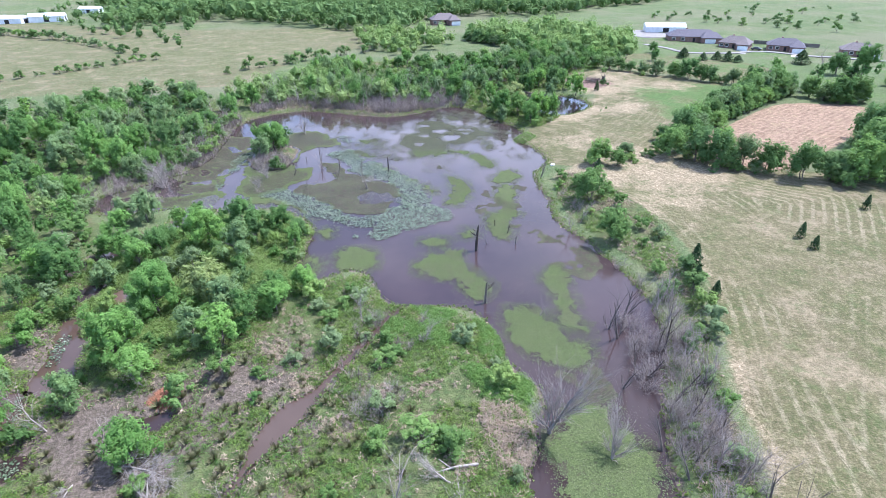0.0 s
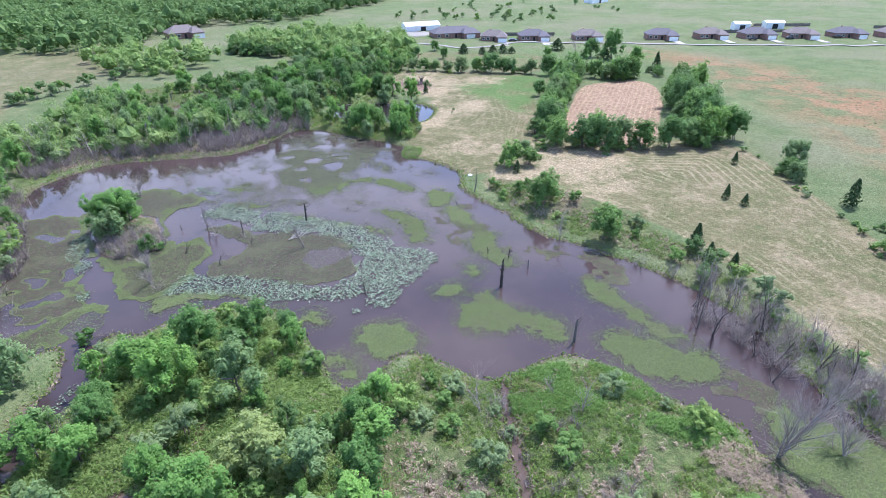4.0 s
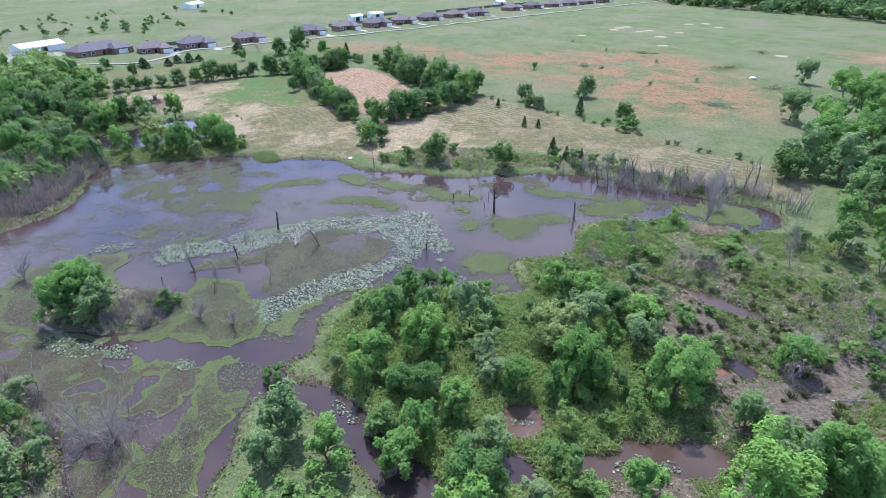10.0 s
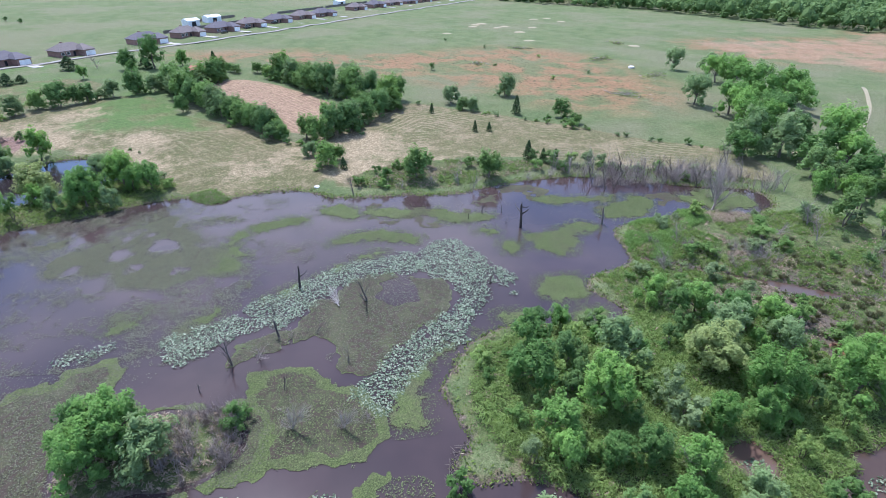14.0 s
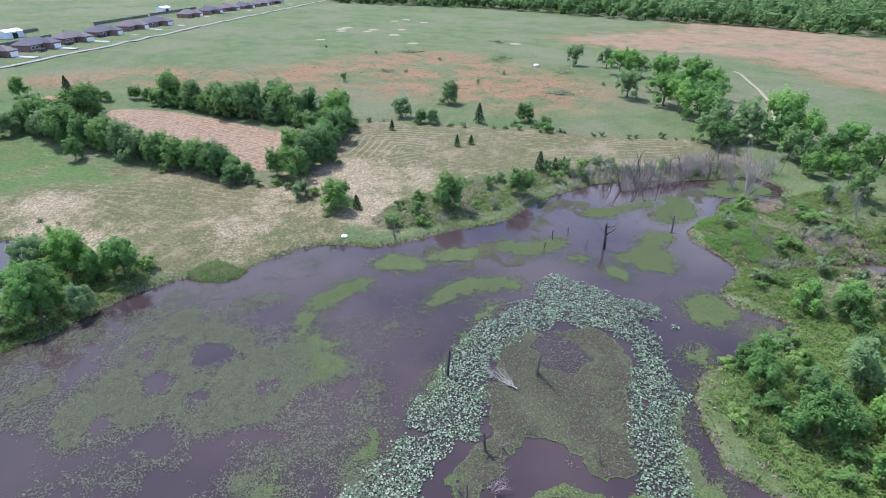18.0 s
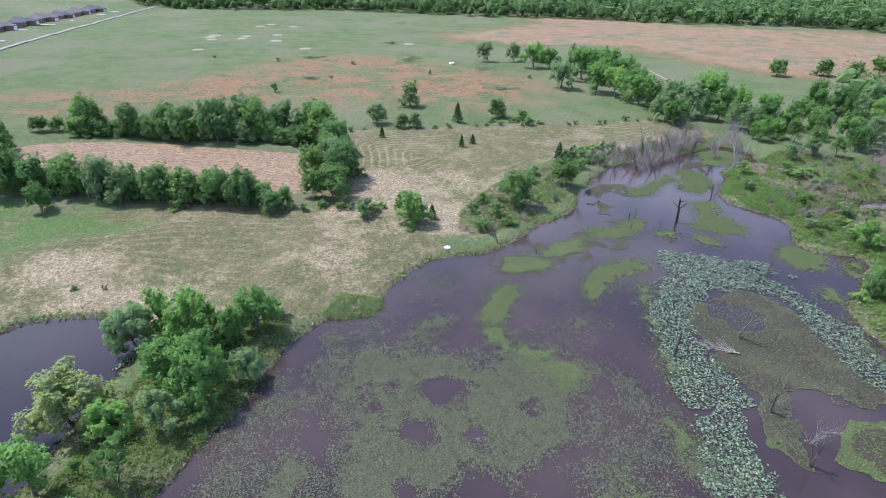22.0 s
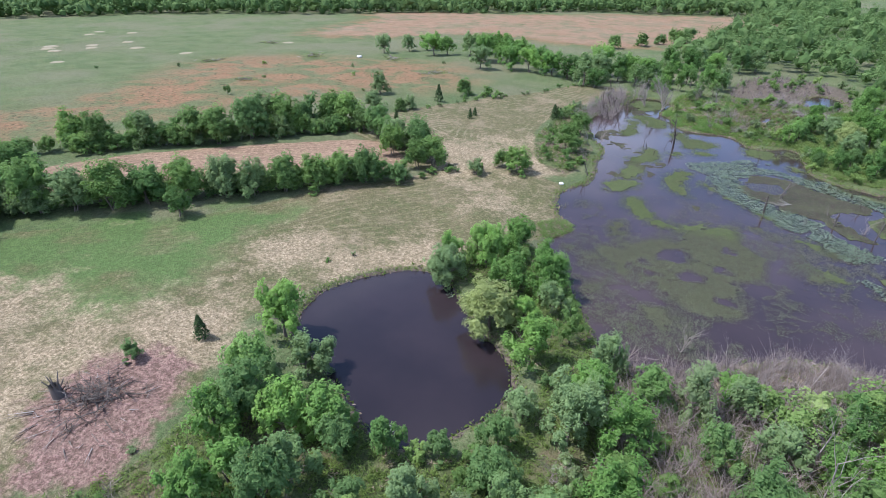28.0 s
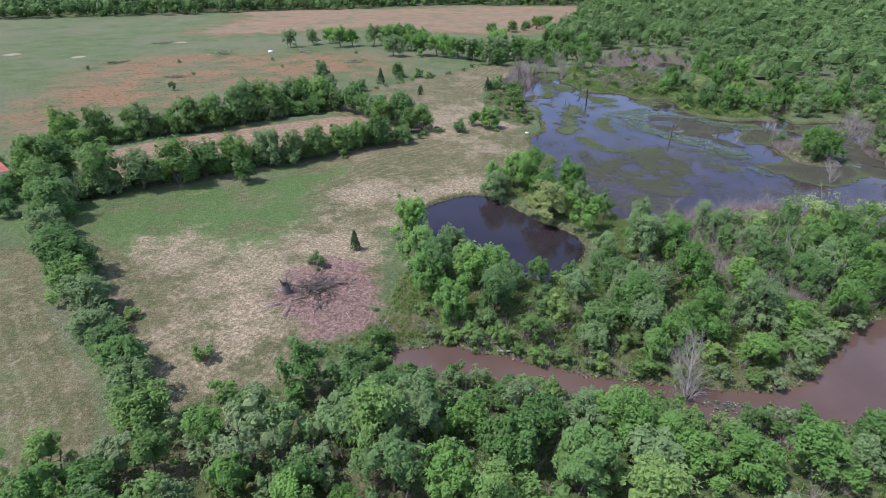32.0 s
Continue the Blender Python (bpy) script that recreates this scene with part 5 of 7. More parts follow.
brush([(-60, 170), (-46, 177), (-30, 173), (-18, 169), (-8, 172), (1, 179), (-4, 186), (-28, 190), (-58, 190)], 620, 151, 3.2, "thick grey leafless brush on the northern shore")
brush([(-60, 100), (-62, 118), (-58, 130), (-60, 160), (-68, 166), (-70, 130), (-80, 112), (-74, 98)], 300, 152, 2.6, "thick grey leafless brush on the western shore")
brush([(24, 24), (25, 40), (29, 54), (31, 66), (34, 66), (33, 50), (29, 34), (27, 24)], 45, 153, 1.8, "grey leafless brush between pond and hay field")
brush([(8, 176), (-6, 174), (-22, 172), (-28, 182), (-24, 198), (-8, 206), (6, 196)], 420, 154, 3.4, "grey leafless brush among the thin trees")
brush([(-47, 122), (-38, 121), (-37, 128), (-46, 128)], 60, 155, 2.0, "grey leafless brush on the marsh island")
brush([(-10, 228), (30, 226), (50, 226), (60, 240), (-10, 240)], 190, 157, 2.2, "grey leafless brush among the creek bank trees")
brush([(44, 217), (10, 219), (-12, 209), (-8, 200), (10, 206), (44, 212)], 150, 158, 2.0, "grey leafless brush along the creek")
brush([(-54, 140), (-52, 122), (-53, 112), (-62, 110), (-64, 140)], 120, 159, 1.5, "sparse dead stems in the western weed flat", 0.9, 14)
brush([(-44, 122), (-34, 119), (-36, 110), (-43, 109)], 26, 160, 1.6, "sparse dead stems on the weed flat", 0.9, 16)
brush(DEAD_MARSH, 170, 161, 2.2, "grey dead brush standing in a flooded marsh")
brush([(-12, 60), (-2, 60), (-6, 42), (-13, 42)], 30, 156, 1.8, "grey leafless brush beside the rill")


def tussock_kind(seed):
    g = np.random.default_rng(seed)
    n = 190
    a, r = g.uniform(0, 6.28, n), np.abs(g.normal(0, 0.36, n))
    side = np.stack([-np.sin(a), np.cos(a), np.zeros(n)], 1) * 0.022
    tip = np.stack([np.cos(a) * r, np.sin(a) * r, g.uniform(0.45, 0.85, n)], 1)
    low = tip * np.array([0.6, 0.6, 0.45]) + side
    me = bpy.data.meshes.new("rush_tussock")
    me.from_pydata([(0, 0, 0)] + [tuple(v) for pair in zip(low, tip) for v in pair], [], [(0, 2 * k + 1, 2 * k + 2) for k in range(n)])
    return Kind(tagged(link("rush_tussock", me, M_RUSH), "brown rush tussock standing in mud", "rush", "rush tussocks in the mud"))


TUSSOCKS = [tussock_kind(52), tussock_kind(53)]
gt = random.Random(54)
for x, y in np.concatenate([scatter(MUDFLAT, 60, 55, apart=1.3, dry=0.1), scatter([(-16, 45), (-6, 48), (-2, 34), (-10, 26), (-24, 32)], 34, 56, apart=1.5, dry=0.1), scatter([(-15, 50), (-22, 47), (-34, 46), (-31, 36), (-20, 33), (-13, 29), (-9, 40)], 44, 59, apart=1.4, dry=0.1)]):
    s = gt.uniform(0.6, 1.3)
    TUSSOCKS[gt.randrange(2)].put(float(x), float(y), float(terrain([x], [y])[0][0]) - 0.05, s, s * gt.uniform(0.8, 1.3), gt.uniform(0, 6.28))


def shore_fringe(name, outline, seed, per, reach, material, label, size=0.22, tall=0.8):
    """A ragged line of grass along a bank."""
    g = np.random.default_rng(seed)
    p = np.repeat(outline, per, 0) + g.normal(0, reach, (len(outline) * per, 2))
    d = shore(p[:, 0], p[:, 1])
    p = p[(d > -0.25) & (d < 2.2)]
    z = np.maximum(terrain(p[:, 0], p[:, 1])[0], 0)
    q = np.stack([p[:, 0], p[:, 1], z], 1) + np.abs(g.normal(0, 0.22, (len(p), 3))) * np.array([0, 0, tall])
    nrm = unit(g.normal(size=(len(p), 3)) * np.array([1, 1, 0.5]) + np.array([0, 0, 0.4]))
    return tagged(link(name, kgon_mesh(name, kites(q, nrm, size * g.uniform(0.6, 1.4, len(p)), 0.45, g), 4), material), label, "grass", kind="stuff")


for k, s in enumerate(SHORES):
    shore_fringe("bank_grass", s, 60 + k, 22, 0.9, M_WEED, "ragged green grass along the bank")
    shore_fringe("bank_straw", s, 80 + k, 4, 0.6, M_STRAW, "dead straw along the bank")

# ---------------------------------------------------------------- floating plants


def wob(x, y, s, seed):
    return np.array([noise.noise(Vector((a * s + seed, b * s, seed * 0.7))) for a, b in zip(x, y)])


MATS = [[(8.7, 132), (12.4, 127.4), (13.1, 122.7), (10.1, 121.8), (8.4, 125.8), (6.5, 130.4)],
        [(0.8, 117), (4.6, 114.8), (6.4, 109), (5.2, 103.5), (2.9, 100), (0.4, 101.8), (2, 107), (1.5, 112.5)],
        [(-4.3, 111.7), (-1.6, 109.4), (-1.4, 106.1), (-3.3, 107.1)],
        [(7.2, 134), (6.2, 131), (2.7, 132.3), (2, 134.7), (4.5, 134.2)],
        [(-2.4, 134.4), (-2.6, 131.9), (-5.3, 129.5), (-8, 131.2), (-7.5, 133.9), (-4.7, 134.4)],
        [(1.5, 133.4), (0.2, 131.3), (-1.6, 128.6), (-2.8, 130.8), (-1.6, 133.1), (0.2, 134.2)],
        [(16.2, 120.9), (17.9, 115.5), (14.5, 112.2), (11, 113.1), (13.1, 118.1)]]
MATS += [[(14.7, 112.6), (15.9, 108), (14.6, 102.2), (11.6, 102.7), (11.7, 107.8)],
         [(-4.7, 77), (-1.6, 80.5), (3, 81.6), (3.5, 78), (5.6, 73.5), (8, 69.9), (5.9, 66.8), (3.8, 67), (2.3, 71.2), (-0.8, 72.6), (-3.8, 73.8)],
         [(8.7, 63.6), (12, 65), (14.2, 62.6), (16.4, 58.6), (19.4, 55.8), (19.6, 52.6), (16.4, 51.4), (13, 53), (10.6, 55.4), (8.7, 59)],
         [(16, 74.5), (19.5, 76.2), (20, 71), (19.4, 64), (18.8, 59.4), (16.2, 60.6), (17, 66.6), (15.6, 71.6)],
         [(-17.6, 82.6), (-12.5, 82.4), (-11, 77.6), (-12, 75.2), (-16, 74.8), (-18.6, 77.4)]]
MATS += [[(-24.2, 79.6), (-20.4, 79.2), (-20.8, 77), (-22.9, 77.2)], [(-23, 76), (-20.5, 76), (-20.5, 73.8), (-22.5, 74)],
         [(-23.9, 90.4), (-21.4, 91), (-20.1, 88), (-21.5, 86.6), (-23.8, 88.2)], [(-26.8, 93.6), (-25, 93.6), (-25.8, 91)],
         [(-20.9, 134), (-18.6, 132.5), (-16.8, 128.9), (-18.7, 128.6), (-21.2, 131.5)], [(-18.3, 140.9), (-19.7, 140.1), (-23.3, 143), (-21.8, 144.5)],
         [(13.7, 100), (15.5, 96.1), (13, 93), (12.5, 86.2), (9.4, 87.1), (8.3, 94.7), (10.6, 97.8)],
         [(-2.3, 87), (1, 85.6), (-1.6, 82.2), (-4, 84.4)], [(4.2, 90.5), (6.4, 89), (5.6, 86.2), (3, 86)], [(18.4, 59.9), (20.2, 60), (20, 57.8)]]
MATS += [[(11, 39.3), (13.6, 43.2), (16.7, 45.4), (19.6, 45), (18.9, 42.6), (21.6, 39), (20, 31), (12.4, 31), (11.8, 35.6)],
         [(-39.4, 105.7), (-41.3, 104.7), (-41.7, 102.3), (-39.8, 101.4), (-35, 101.6), (-31, 99.8), (-28, 97), (-27.6, 98.5), (-33, 103.4)],
         [(-5.7, 114.3), (-9.1, 116.8), (-13.5, 122.8), (-15.6, 125.4), (-15.8, 122.9), (-11.7, 119.3), (-6.6, 113)]]


def pad_points(path, half, count, g):
    c = curve(path, 0.5, False)
    k = g.integers(0, len(c), count)
    a, r = g.uniform(0, 2 * math.pi, count), half * np.sqrt(g.uniform(0, 1, count)) * 1.15
    return c[k] + np.stack([np.cos(a) * r, np.sin(a) * r], 1)


def pad_mesh(p, g, lo, hi, k=7, z=0.05, tilt=0.16):
    n = len(p)
    t = np.arange(k) * 2 * math.pi / k
    r = g.uniform(lo, hi, n)
    a = g.uniform(0, 6.28, n)
    nrm = unit(np.stack([g.normal(0, tilt, n), g.normal(0, tilt, n), np.ones(n)], 1))
    u = unit(np.cross(nrm, np.array([[0, 1.0, 0]])))
    v = np.cross(nrm, u)
    ang = t[None] + a[:, None]
    rad = r[:, None] * np.where(np.arange(k) == 0, 0.55, 1.0)[None] * g.uniform(0.88, 1.08, (n, k))
    q = (np.stack([p[:, 0], p[:, 1], g.uniform(z * 0.7, z * 2.0, n)], 1)[:, None, :] + u[:, None, :] * (np.cos(ang) * rad)[:, :, None] + v[:, None, :] * (np.sin(ang) * rad)[:, :, None])
    return q.reshape(-1, 3), k


LILY_BEDS = [[(-24.8, 135.7), (-22.3, 132.8), (-20.4, 129), (-19.8, 125.8), (-16.6, 126.8), (-14.2, 123), (-10.3, 118.4), (-6.3, 113.2), (-4.2, 107.8), (-2.6, 103), (-3.2, 100.4),
              (-9.2, 101.5), (-9.4, 106.3), (-11, 110.6), (-13.2, 113.6), (-16.8, 116.6), (-22, 120.2), (-23.4, 125.5), (-28.6, 130.5), (-28.6, 133.5)],
             [(-3.2, 101), (1.1, 98.2), (2.2, 94.6), (-2, 91.8), (-7, 89), (-11.4, 86), (-13.4, 87.6), (-13.2, 90.7), (-17, 90.8), (-20.5, 93.4), (-21, 96.4), (-16.5, 95.4), (-12, 96.8), (-9.4, 100.5)]]
LILY_BEDS += [[(-20.6, 93.2), (-24, 94.9), (-27.6, 94.6), (-27.8, 97.2), (-31, 100.6), (-34, 102.9), (-36.6, 104.6), (-39.2, 105.8), (-38.4, 108.3), (-35.2, 109.6), (-31.7, 107.2), (-27.4, 104.6), (-23.2, 100.6), (-20.2, 97)]]
LILY_ARMS = [([(-28, 147), (-27, 144), (-25, 142)], 1.1, 150), ([(-50, 133), (-51, 128), (-50.5, 125)], 1.5, 330), ([(-50, 122.5), (-50, 120.5)], 1.2, 150), ([(-50, 112.5), (-50, 111)], 0.9, 70),
             ([(-16.2, 87.2), (-15.8, 86.8)], 0.5, 22), ([(29, 222), (26, 221.5)], 0.9, 60), ([(8, 223), (5, 223)], 0.9, 50), ([(-45.5, 37.5), (-44.5, 36)], 1.2, 90), ([(32, 170), (31.5, 172)], 0.5, 24), ([(29, 197.6), (27, 197.6)], 0.5, 30), ([(-51, 90), (-53, 87)], 0.6, 40), ([(-52, 58), (-50.5, 53)], 0.9, 110), ([(-50, 47), (-49, 44)], 0.8, 70), ([(-48.5, 69.5), (-48, 68)], 0.5, 20)]
gp = np.random.default_rng(90)
LILY_SPOTS = []
for bed in LILY_BEDS:
    line = curve(bed, 1.0)
    p = gp.uniform(line.min(0) - 1, line.max(0) + 1, (int(28 * np.prod(line.max(0) - line.min(0) + 2)), 2))
    edge = gap(p[:, 0], p[:, 1], line) + 1.1 * wob(p[:, 0], p[:, 1], 0.5, 3.3) + 0.7 * wob(p[:, 0], p[:, 1], 1.6, 7.3)
    LILY_SPOTS.append(p[(edge < gp.normal(0, 0.22, len(p))) & (wob(p[:, 0], p[:, 1], 0.7, 5.5) > -0.55)])
for path, half, count in LILY_ARMS:
    p = pad_points(path, half, int(count * 1.7), gp)
    LILY_SPOTS.append(p[wob(p[:, 0], p[:, 1], 0.45, 3.3) > -0.6])
for p in LILY_SPOTS:
    p = p[shore(p[:, 0], p[:, 1]) < -0.2]
    v, k = pad_mesh(p, gp, 0.07, 0.15, 6, 0.1, 0.24)
    tagged(link("lily_pads", kgon_mesh("lily_pads", v, k), M_PAD), "pale green lily pads crowded on the water", "lily pads", kind="stuff")

# thin carpets of small floating leaves
CARPETS = [(-40, 155, 16, 12, 0.5), (22, 82, 5, 10, 0.7), (17, 42, 6, 10, 0.8), (14, 62, 7, 12, 0.3), (0, 125, 10, 16, 0.25), (-26, 140, 8, 10, 0.45), (14, 100, 8, 14, 0.35)]
DENSE = [[(14.1, 149.7), (14.3, 145.9), (9.1, 145.6), (6.4, 139.8), (2.7, 140.1), (0.9, 134.4), (-2.4, 132), (-5.3, 129.5), (-8, 131.2), (-8.5, 136), (-11, 138.2), (-11.9, 142.4), (-10.8, 147.7), (-7.5, 150.4),
          (-9, 154), (-7.4, 160.4), (-3.3, 162.2), (2.4, 160.4), (6, 157), (10.2, 155.5), (11.2, 152)],
         [(12.6, 143.4), (14.9, 137.4), (12.1, 133.7), (10.7, 136.2), (9.9, 140.8), (11.3, 143.7)], [(-19.3, 146.2), (-14.6, 143.7), (-16.1, 138.4), (-21.3, 141.4)]]
HOLES = [(2.6, 145.4, 2.9), (-0.5, 151.6, 1.3), (-4.5, 147.2, 1.5), (-6.8, 140.3, 1.5), (-9.8, 151.2, 2.4), (6.5, 149, 0.9), (5.8, 152.6, 1.0), (-5.6, 157, 1.2)]
SPARSE = [(8, 172), (16, 162), (22, 152), (24, 136), (20, 128), (14, 132), (8, 138), (-8, 126), (-16, 130), (-22, 140), (-24, 150), (-18, 160), (-8, 168), (0, 174)]


def cover_field(x, y):
    """How thick the floating leaves lie: above 0.5 they close up into a carpet."""
    dens, solid = np.zeros(len(x)), np.zeros(len(x))
    for cx, cy, rx, ry, w in CARPETS:
        q = ((x - cx) / rx) ** 2 + ((y - cy) / ry) ** 2
        dens = np.maximum(dens, w * np.clip(1.6 - q, 0, 1))
    dens = np.maximum(dens, 0.5 * np.clip(0.5 - gap(x, y, curve(SPARSE, 2.0)) / 5.0, 0, 1))
    for line in DENSE:
        solid = np.maximum(solid, np.clip(0.5 - gap(x, y, curve(line, 1.5)) / 2.4, 0, 1))
    for cx, cy, r in HOLES:
        away = np.hypot(x - cx, (y - cy) * 1.2)
        close = away < r + 4
        away[close] += 1.6 * wob(x[close], y[close], 0.33, cx) + 0.9 * wob(x[close], y[close], 0.9, cy)
        hole = np.clip((away - r) / 1.8 + 0.5, 0, 1)
        solid, dens = np.minimum(solid, hole), np.minimum(dens, hole)
    near = (dens > 0.02) | (solid > 0.02)
    patch = np.zeros(len(x))
    patch[near] = wob(x[near], y[near], 0.11, 8.1) * 0.9 + wob(x[near], y[near], 0.3, 2.2) * 0.75 + wob(x[near], y[near], 0.85, 5.2) * 0.55
    return np.where(near, np.maximum(dens * (0.6 + 1.3 * patch), solid * (0.85 + 0.7 * patch)), 0)


def contour_sheet(name, field, x0, x1, y0, y1, step, z, material, label="", group="", least=10, parent=None):
    """The area where a field is above nought, as one flat sheet with a smooth edge."""
    ax, ay = np.arange(x0, x1, step), np.arange(y0, y1, step)
    gx_, gy_ = np.meshgrid(ax, ay)
    f = field(gx_.ravel(), gy_.ravel())
    f = np.minimum(f, -0.25 - 0.5 * shore(gx_.ravel(), gy_.ravel()))
    f = f.reshape(gx_.shape)
    verts, faces, seen = [], [], {}

    def vert(key, p):
        if key not in seen:
            seen[key] = len(verts)
            verts.append((p[0], p[1], z))
        return seen[key]

    ys, xs = np.nonzero((f[:-1, :-1] > 0) | (f[1:, :-1] > 0) | (f[:-1, 1:] > 0) | (f[1:, 1:] > 0))
    for j, i in zip(ys.tolist(), xs.tolist()):
        ring = ((j, i), (j, i + 1), (j + 1, i + 1), (j + 1, i))
        poly = []
        for a, b in zip(ring, ring[1:] + ring[:1]):
            fa, fb = f[a], f[b]
            if fa > 0:
                poly.append(vert(a, (ax[a[1]], ay[a[0]])))
            if (fa > 0) != (fb > 0):
                t = fa / (fa - fb)
                poly.append(vert((min(a, b), max(a, b)), (ax[a[1]] + (ax[b[1]] - ax[a[1]]) * t, ay[a[0]] + (ay[b[0]] - ay[a[0]]) * t)))
        if len(poly) > 2:
            faces.append(poly)
    root = list(range(len(verts)))

    def find(a):
        while root[a] != a:
            root[a] = root[root[a]]
            a = root[a]
        return a

    for f in faces:
        for b in f[1:]:
            root[find(b)] = find(f[0])
    lots = {}
    for f in faces:
        lots.setdefault(find(f[0]), []).append(f)
    made = []
    for lot in lots.values():
        if len(lot) < least:
            continue
        ids = sorted({a for f in lot for a in f})
        at = {a: n for n, a in enumerate(ids)}
        me = bpy.data.meshes.new(name)
        me.from_pydata([verts[a] for a in ids], [], [[at[a] for a in f] for f in lot])
        made.append(link(name, me, material, parent))
        if not parent:
            tagged(made[-1], label, "floating weed", group)
    return made


def mat_field(x, y, line, seed):
    """Above nought inside a mat's ragged outline."""
    f = -gap(x, y, line, 4.0) / 1.5
    near = f > -1.2
    f[near] += 0.6 * wob(x[near], y[near], 0.4, seed) + 0.7 * wob(x[near], y[near], 0.9, seed + 3) + 0.5 * wob(x[near], y[near], 2.2, seed + 5)
    return f


for k, outline in enumerate(MATS):
    line = curve(outline, 1.0)
    x0, y0, x1, y1 = *(line.min(0) - 1.6), *(line.max(0) + 1.6)
    contour_sheet("floating_mat", lambda px, py: mat_field(px, py, line, k * 1.7 + 1) - 0.3, x0, x1, y0, y1, 0.22, 0.034 + 0.008 * (k % 8), M_MAT, "bright green mat of weed floating on the pond", "floating mats on the pond")
# broad flats of weed in the shallow western water and inside the lily ring
FLATS = [([(-66, 104), (-63, 106), (-58, 105), (-54, 106), (-51, 108), (-48, 107), (-48, 103.5), (-54, 101), (-60, 101.5), (-64, 99), (-67, 100)], 1.0),
         ([(-52, 144), (-50, 138), (-51.5, 124), (-53, 121), (-51, 119), (-50, 111), (-51.5, 109), (-56, 108.5), (-60, 110), (-64, 107), (-72, 108), (-72, 126), (-64, 146)], 0.7),
         ([(-46, 124), (-42, 126), (-40, 124), (-36, 121), (-32, 121), (-31, 118), (-34, 113), (-36, 109), (-40, 106.5), (-44, 107), (-45.5, 112), (-45.5, 118)], 1.5),
         ([(-30, 126), (-24.5, 122.5), (-22.5, 119), (-16.6, 115.6), (-13.4, 112.6), (-10.4, 109.5), (-10, 105), (-11, 100.5), (-13.5, 97.5), (-17, 96.5), (-20, 98), (-24, 102.4), (-28, 106.4), (-32, 108.4), (-31, 111.6), (-26.5, 112.6), (-24, 115.5), (-26, 119.5)], 0.15),
         ([(-35, 151), (-30, 144), (-29, 139), (-36, 137), (-37, 128), (-38, 121), (-46, 119), (-49, 131), (-50, 142), (-42, 150)], 1.6)]


def flat_field(x, y, line, seed, holes=True, pools=True):
    f = -gap(x, y, line) / 2.2 + 0.3
    near = f > -1.2
    f[near] += 0.7 * wob(x[near], y[near], 0.16, seed) + 0.6 * wob(x[near], y[near], 0.45, seed + 3) + 0.3 * wob(x[near], y[near], 1.4, seed + 5)
    pool = np.hypot(x[near] + 14.5, (y[near] - 104.5)) + 1.4 * wob(x[near], y[near], 0.4, seed + 7) - 3.6
    if pools:
        f[near] = np.minimum(f[near], pool)
    open_water = 1.1 - 4.2 * np.maximum(wob(x[near], y[near], 0.13, seed + 11) + 0.5 * wob(x[near], y[near], 0.4, seed + 12) - 0.08, 0)
    if holes:
        f[near] = np.minimum(f[near], open_water)
    return f


for k, (outline, rim_width) in enumerate(FLATS):
    line = curve(outline, 1.5)
    x0, y0, x1, y1 = *(line.min(0) - 3), *(line.max(0) + 3)
    rim = contour_sheet("floating_mat", lambda px, py: flat_field(px, py, line, k + 40.0, k < 2), x0, x1, y0, y1, 0.4, 0.0215 + 0.01 * k, M_MAT, "broad olive weed flat with a bright green rim", "broad weed flats in the marsh", 30)
    rim = max(rim, key=lambda ob: len(ob.data.polygons))
    contour_sheet("brown_middle", lambda px, py: flat_field(px, py, line, k + 40.0, k < 2) - rim_width / 2.2, x0, x1, y0, y1, 0.4, 0.0255 + 0.01 * k, M_CARPET_DARK, least=20, parent=rim)
contour_sheet("leaf_carpet", lambda px, py: cover_field(px, py) - 0.72, -86, 32, 128, 182, 0.4, 0.02, M_CARPET, "grey-green carpet of floating leaves on brown water", "floating leaf carpets", 20)
contour_sheet("weed_carpet", lambda px, py: cover_field(px, py) - 0.42, -86, 32, 24, 128.01, 0.4, 0.02, M_CARPET_DARK, "olive-brown carpet of floating weed by the lilies", "floating leaf carpets", 20)
p = np.concatenate([gp.uniform((-30, 118), (28, 178), (400000, 2)), gp.uniform((-84, 118), (-30, 180), (80000, 2)), gp.uniform((-84, 24), (32, 118), (160000, 2))])
cover = cover_field(p[:, 0], p[:, 1])
p = p[gp.uniform(0, 1, len(p)) < np.clip(cover * 1.5 - 0.1, 0.0, 0.9) * np.where(p[:, 1] > 128, 1.0, 0.6)]
p = p[shore(p[:, 0], p[:, 1]) < -0.1]
thick = cover_field(p[:, 0], p[:, 1]) > 0.62
for q, leaf in ((p[thick], M_OLIVE), (p[~thick], M_SPECK)):
    v, k = pad_mesh(q, gp, 0.045, 0.105, 4, 0.045, 0.2)
    tagged(link("floating_leaves", kgon_mesh("floating_leaves", v, k), leaf), "thin carpet of small floating leaves on brown water", "floating leaves", kind="stuff")

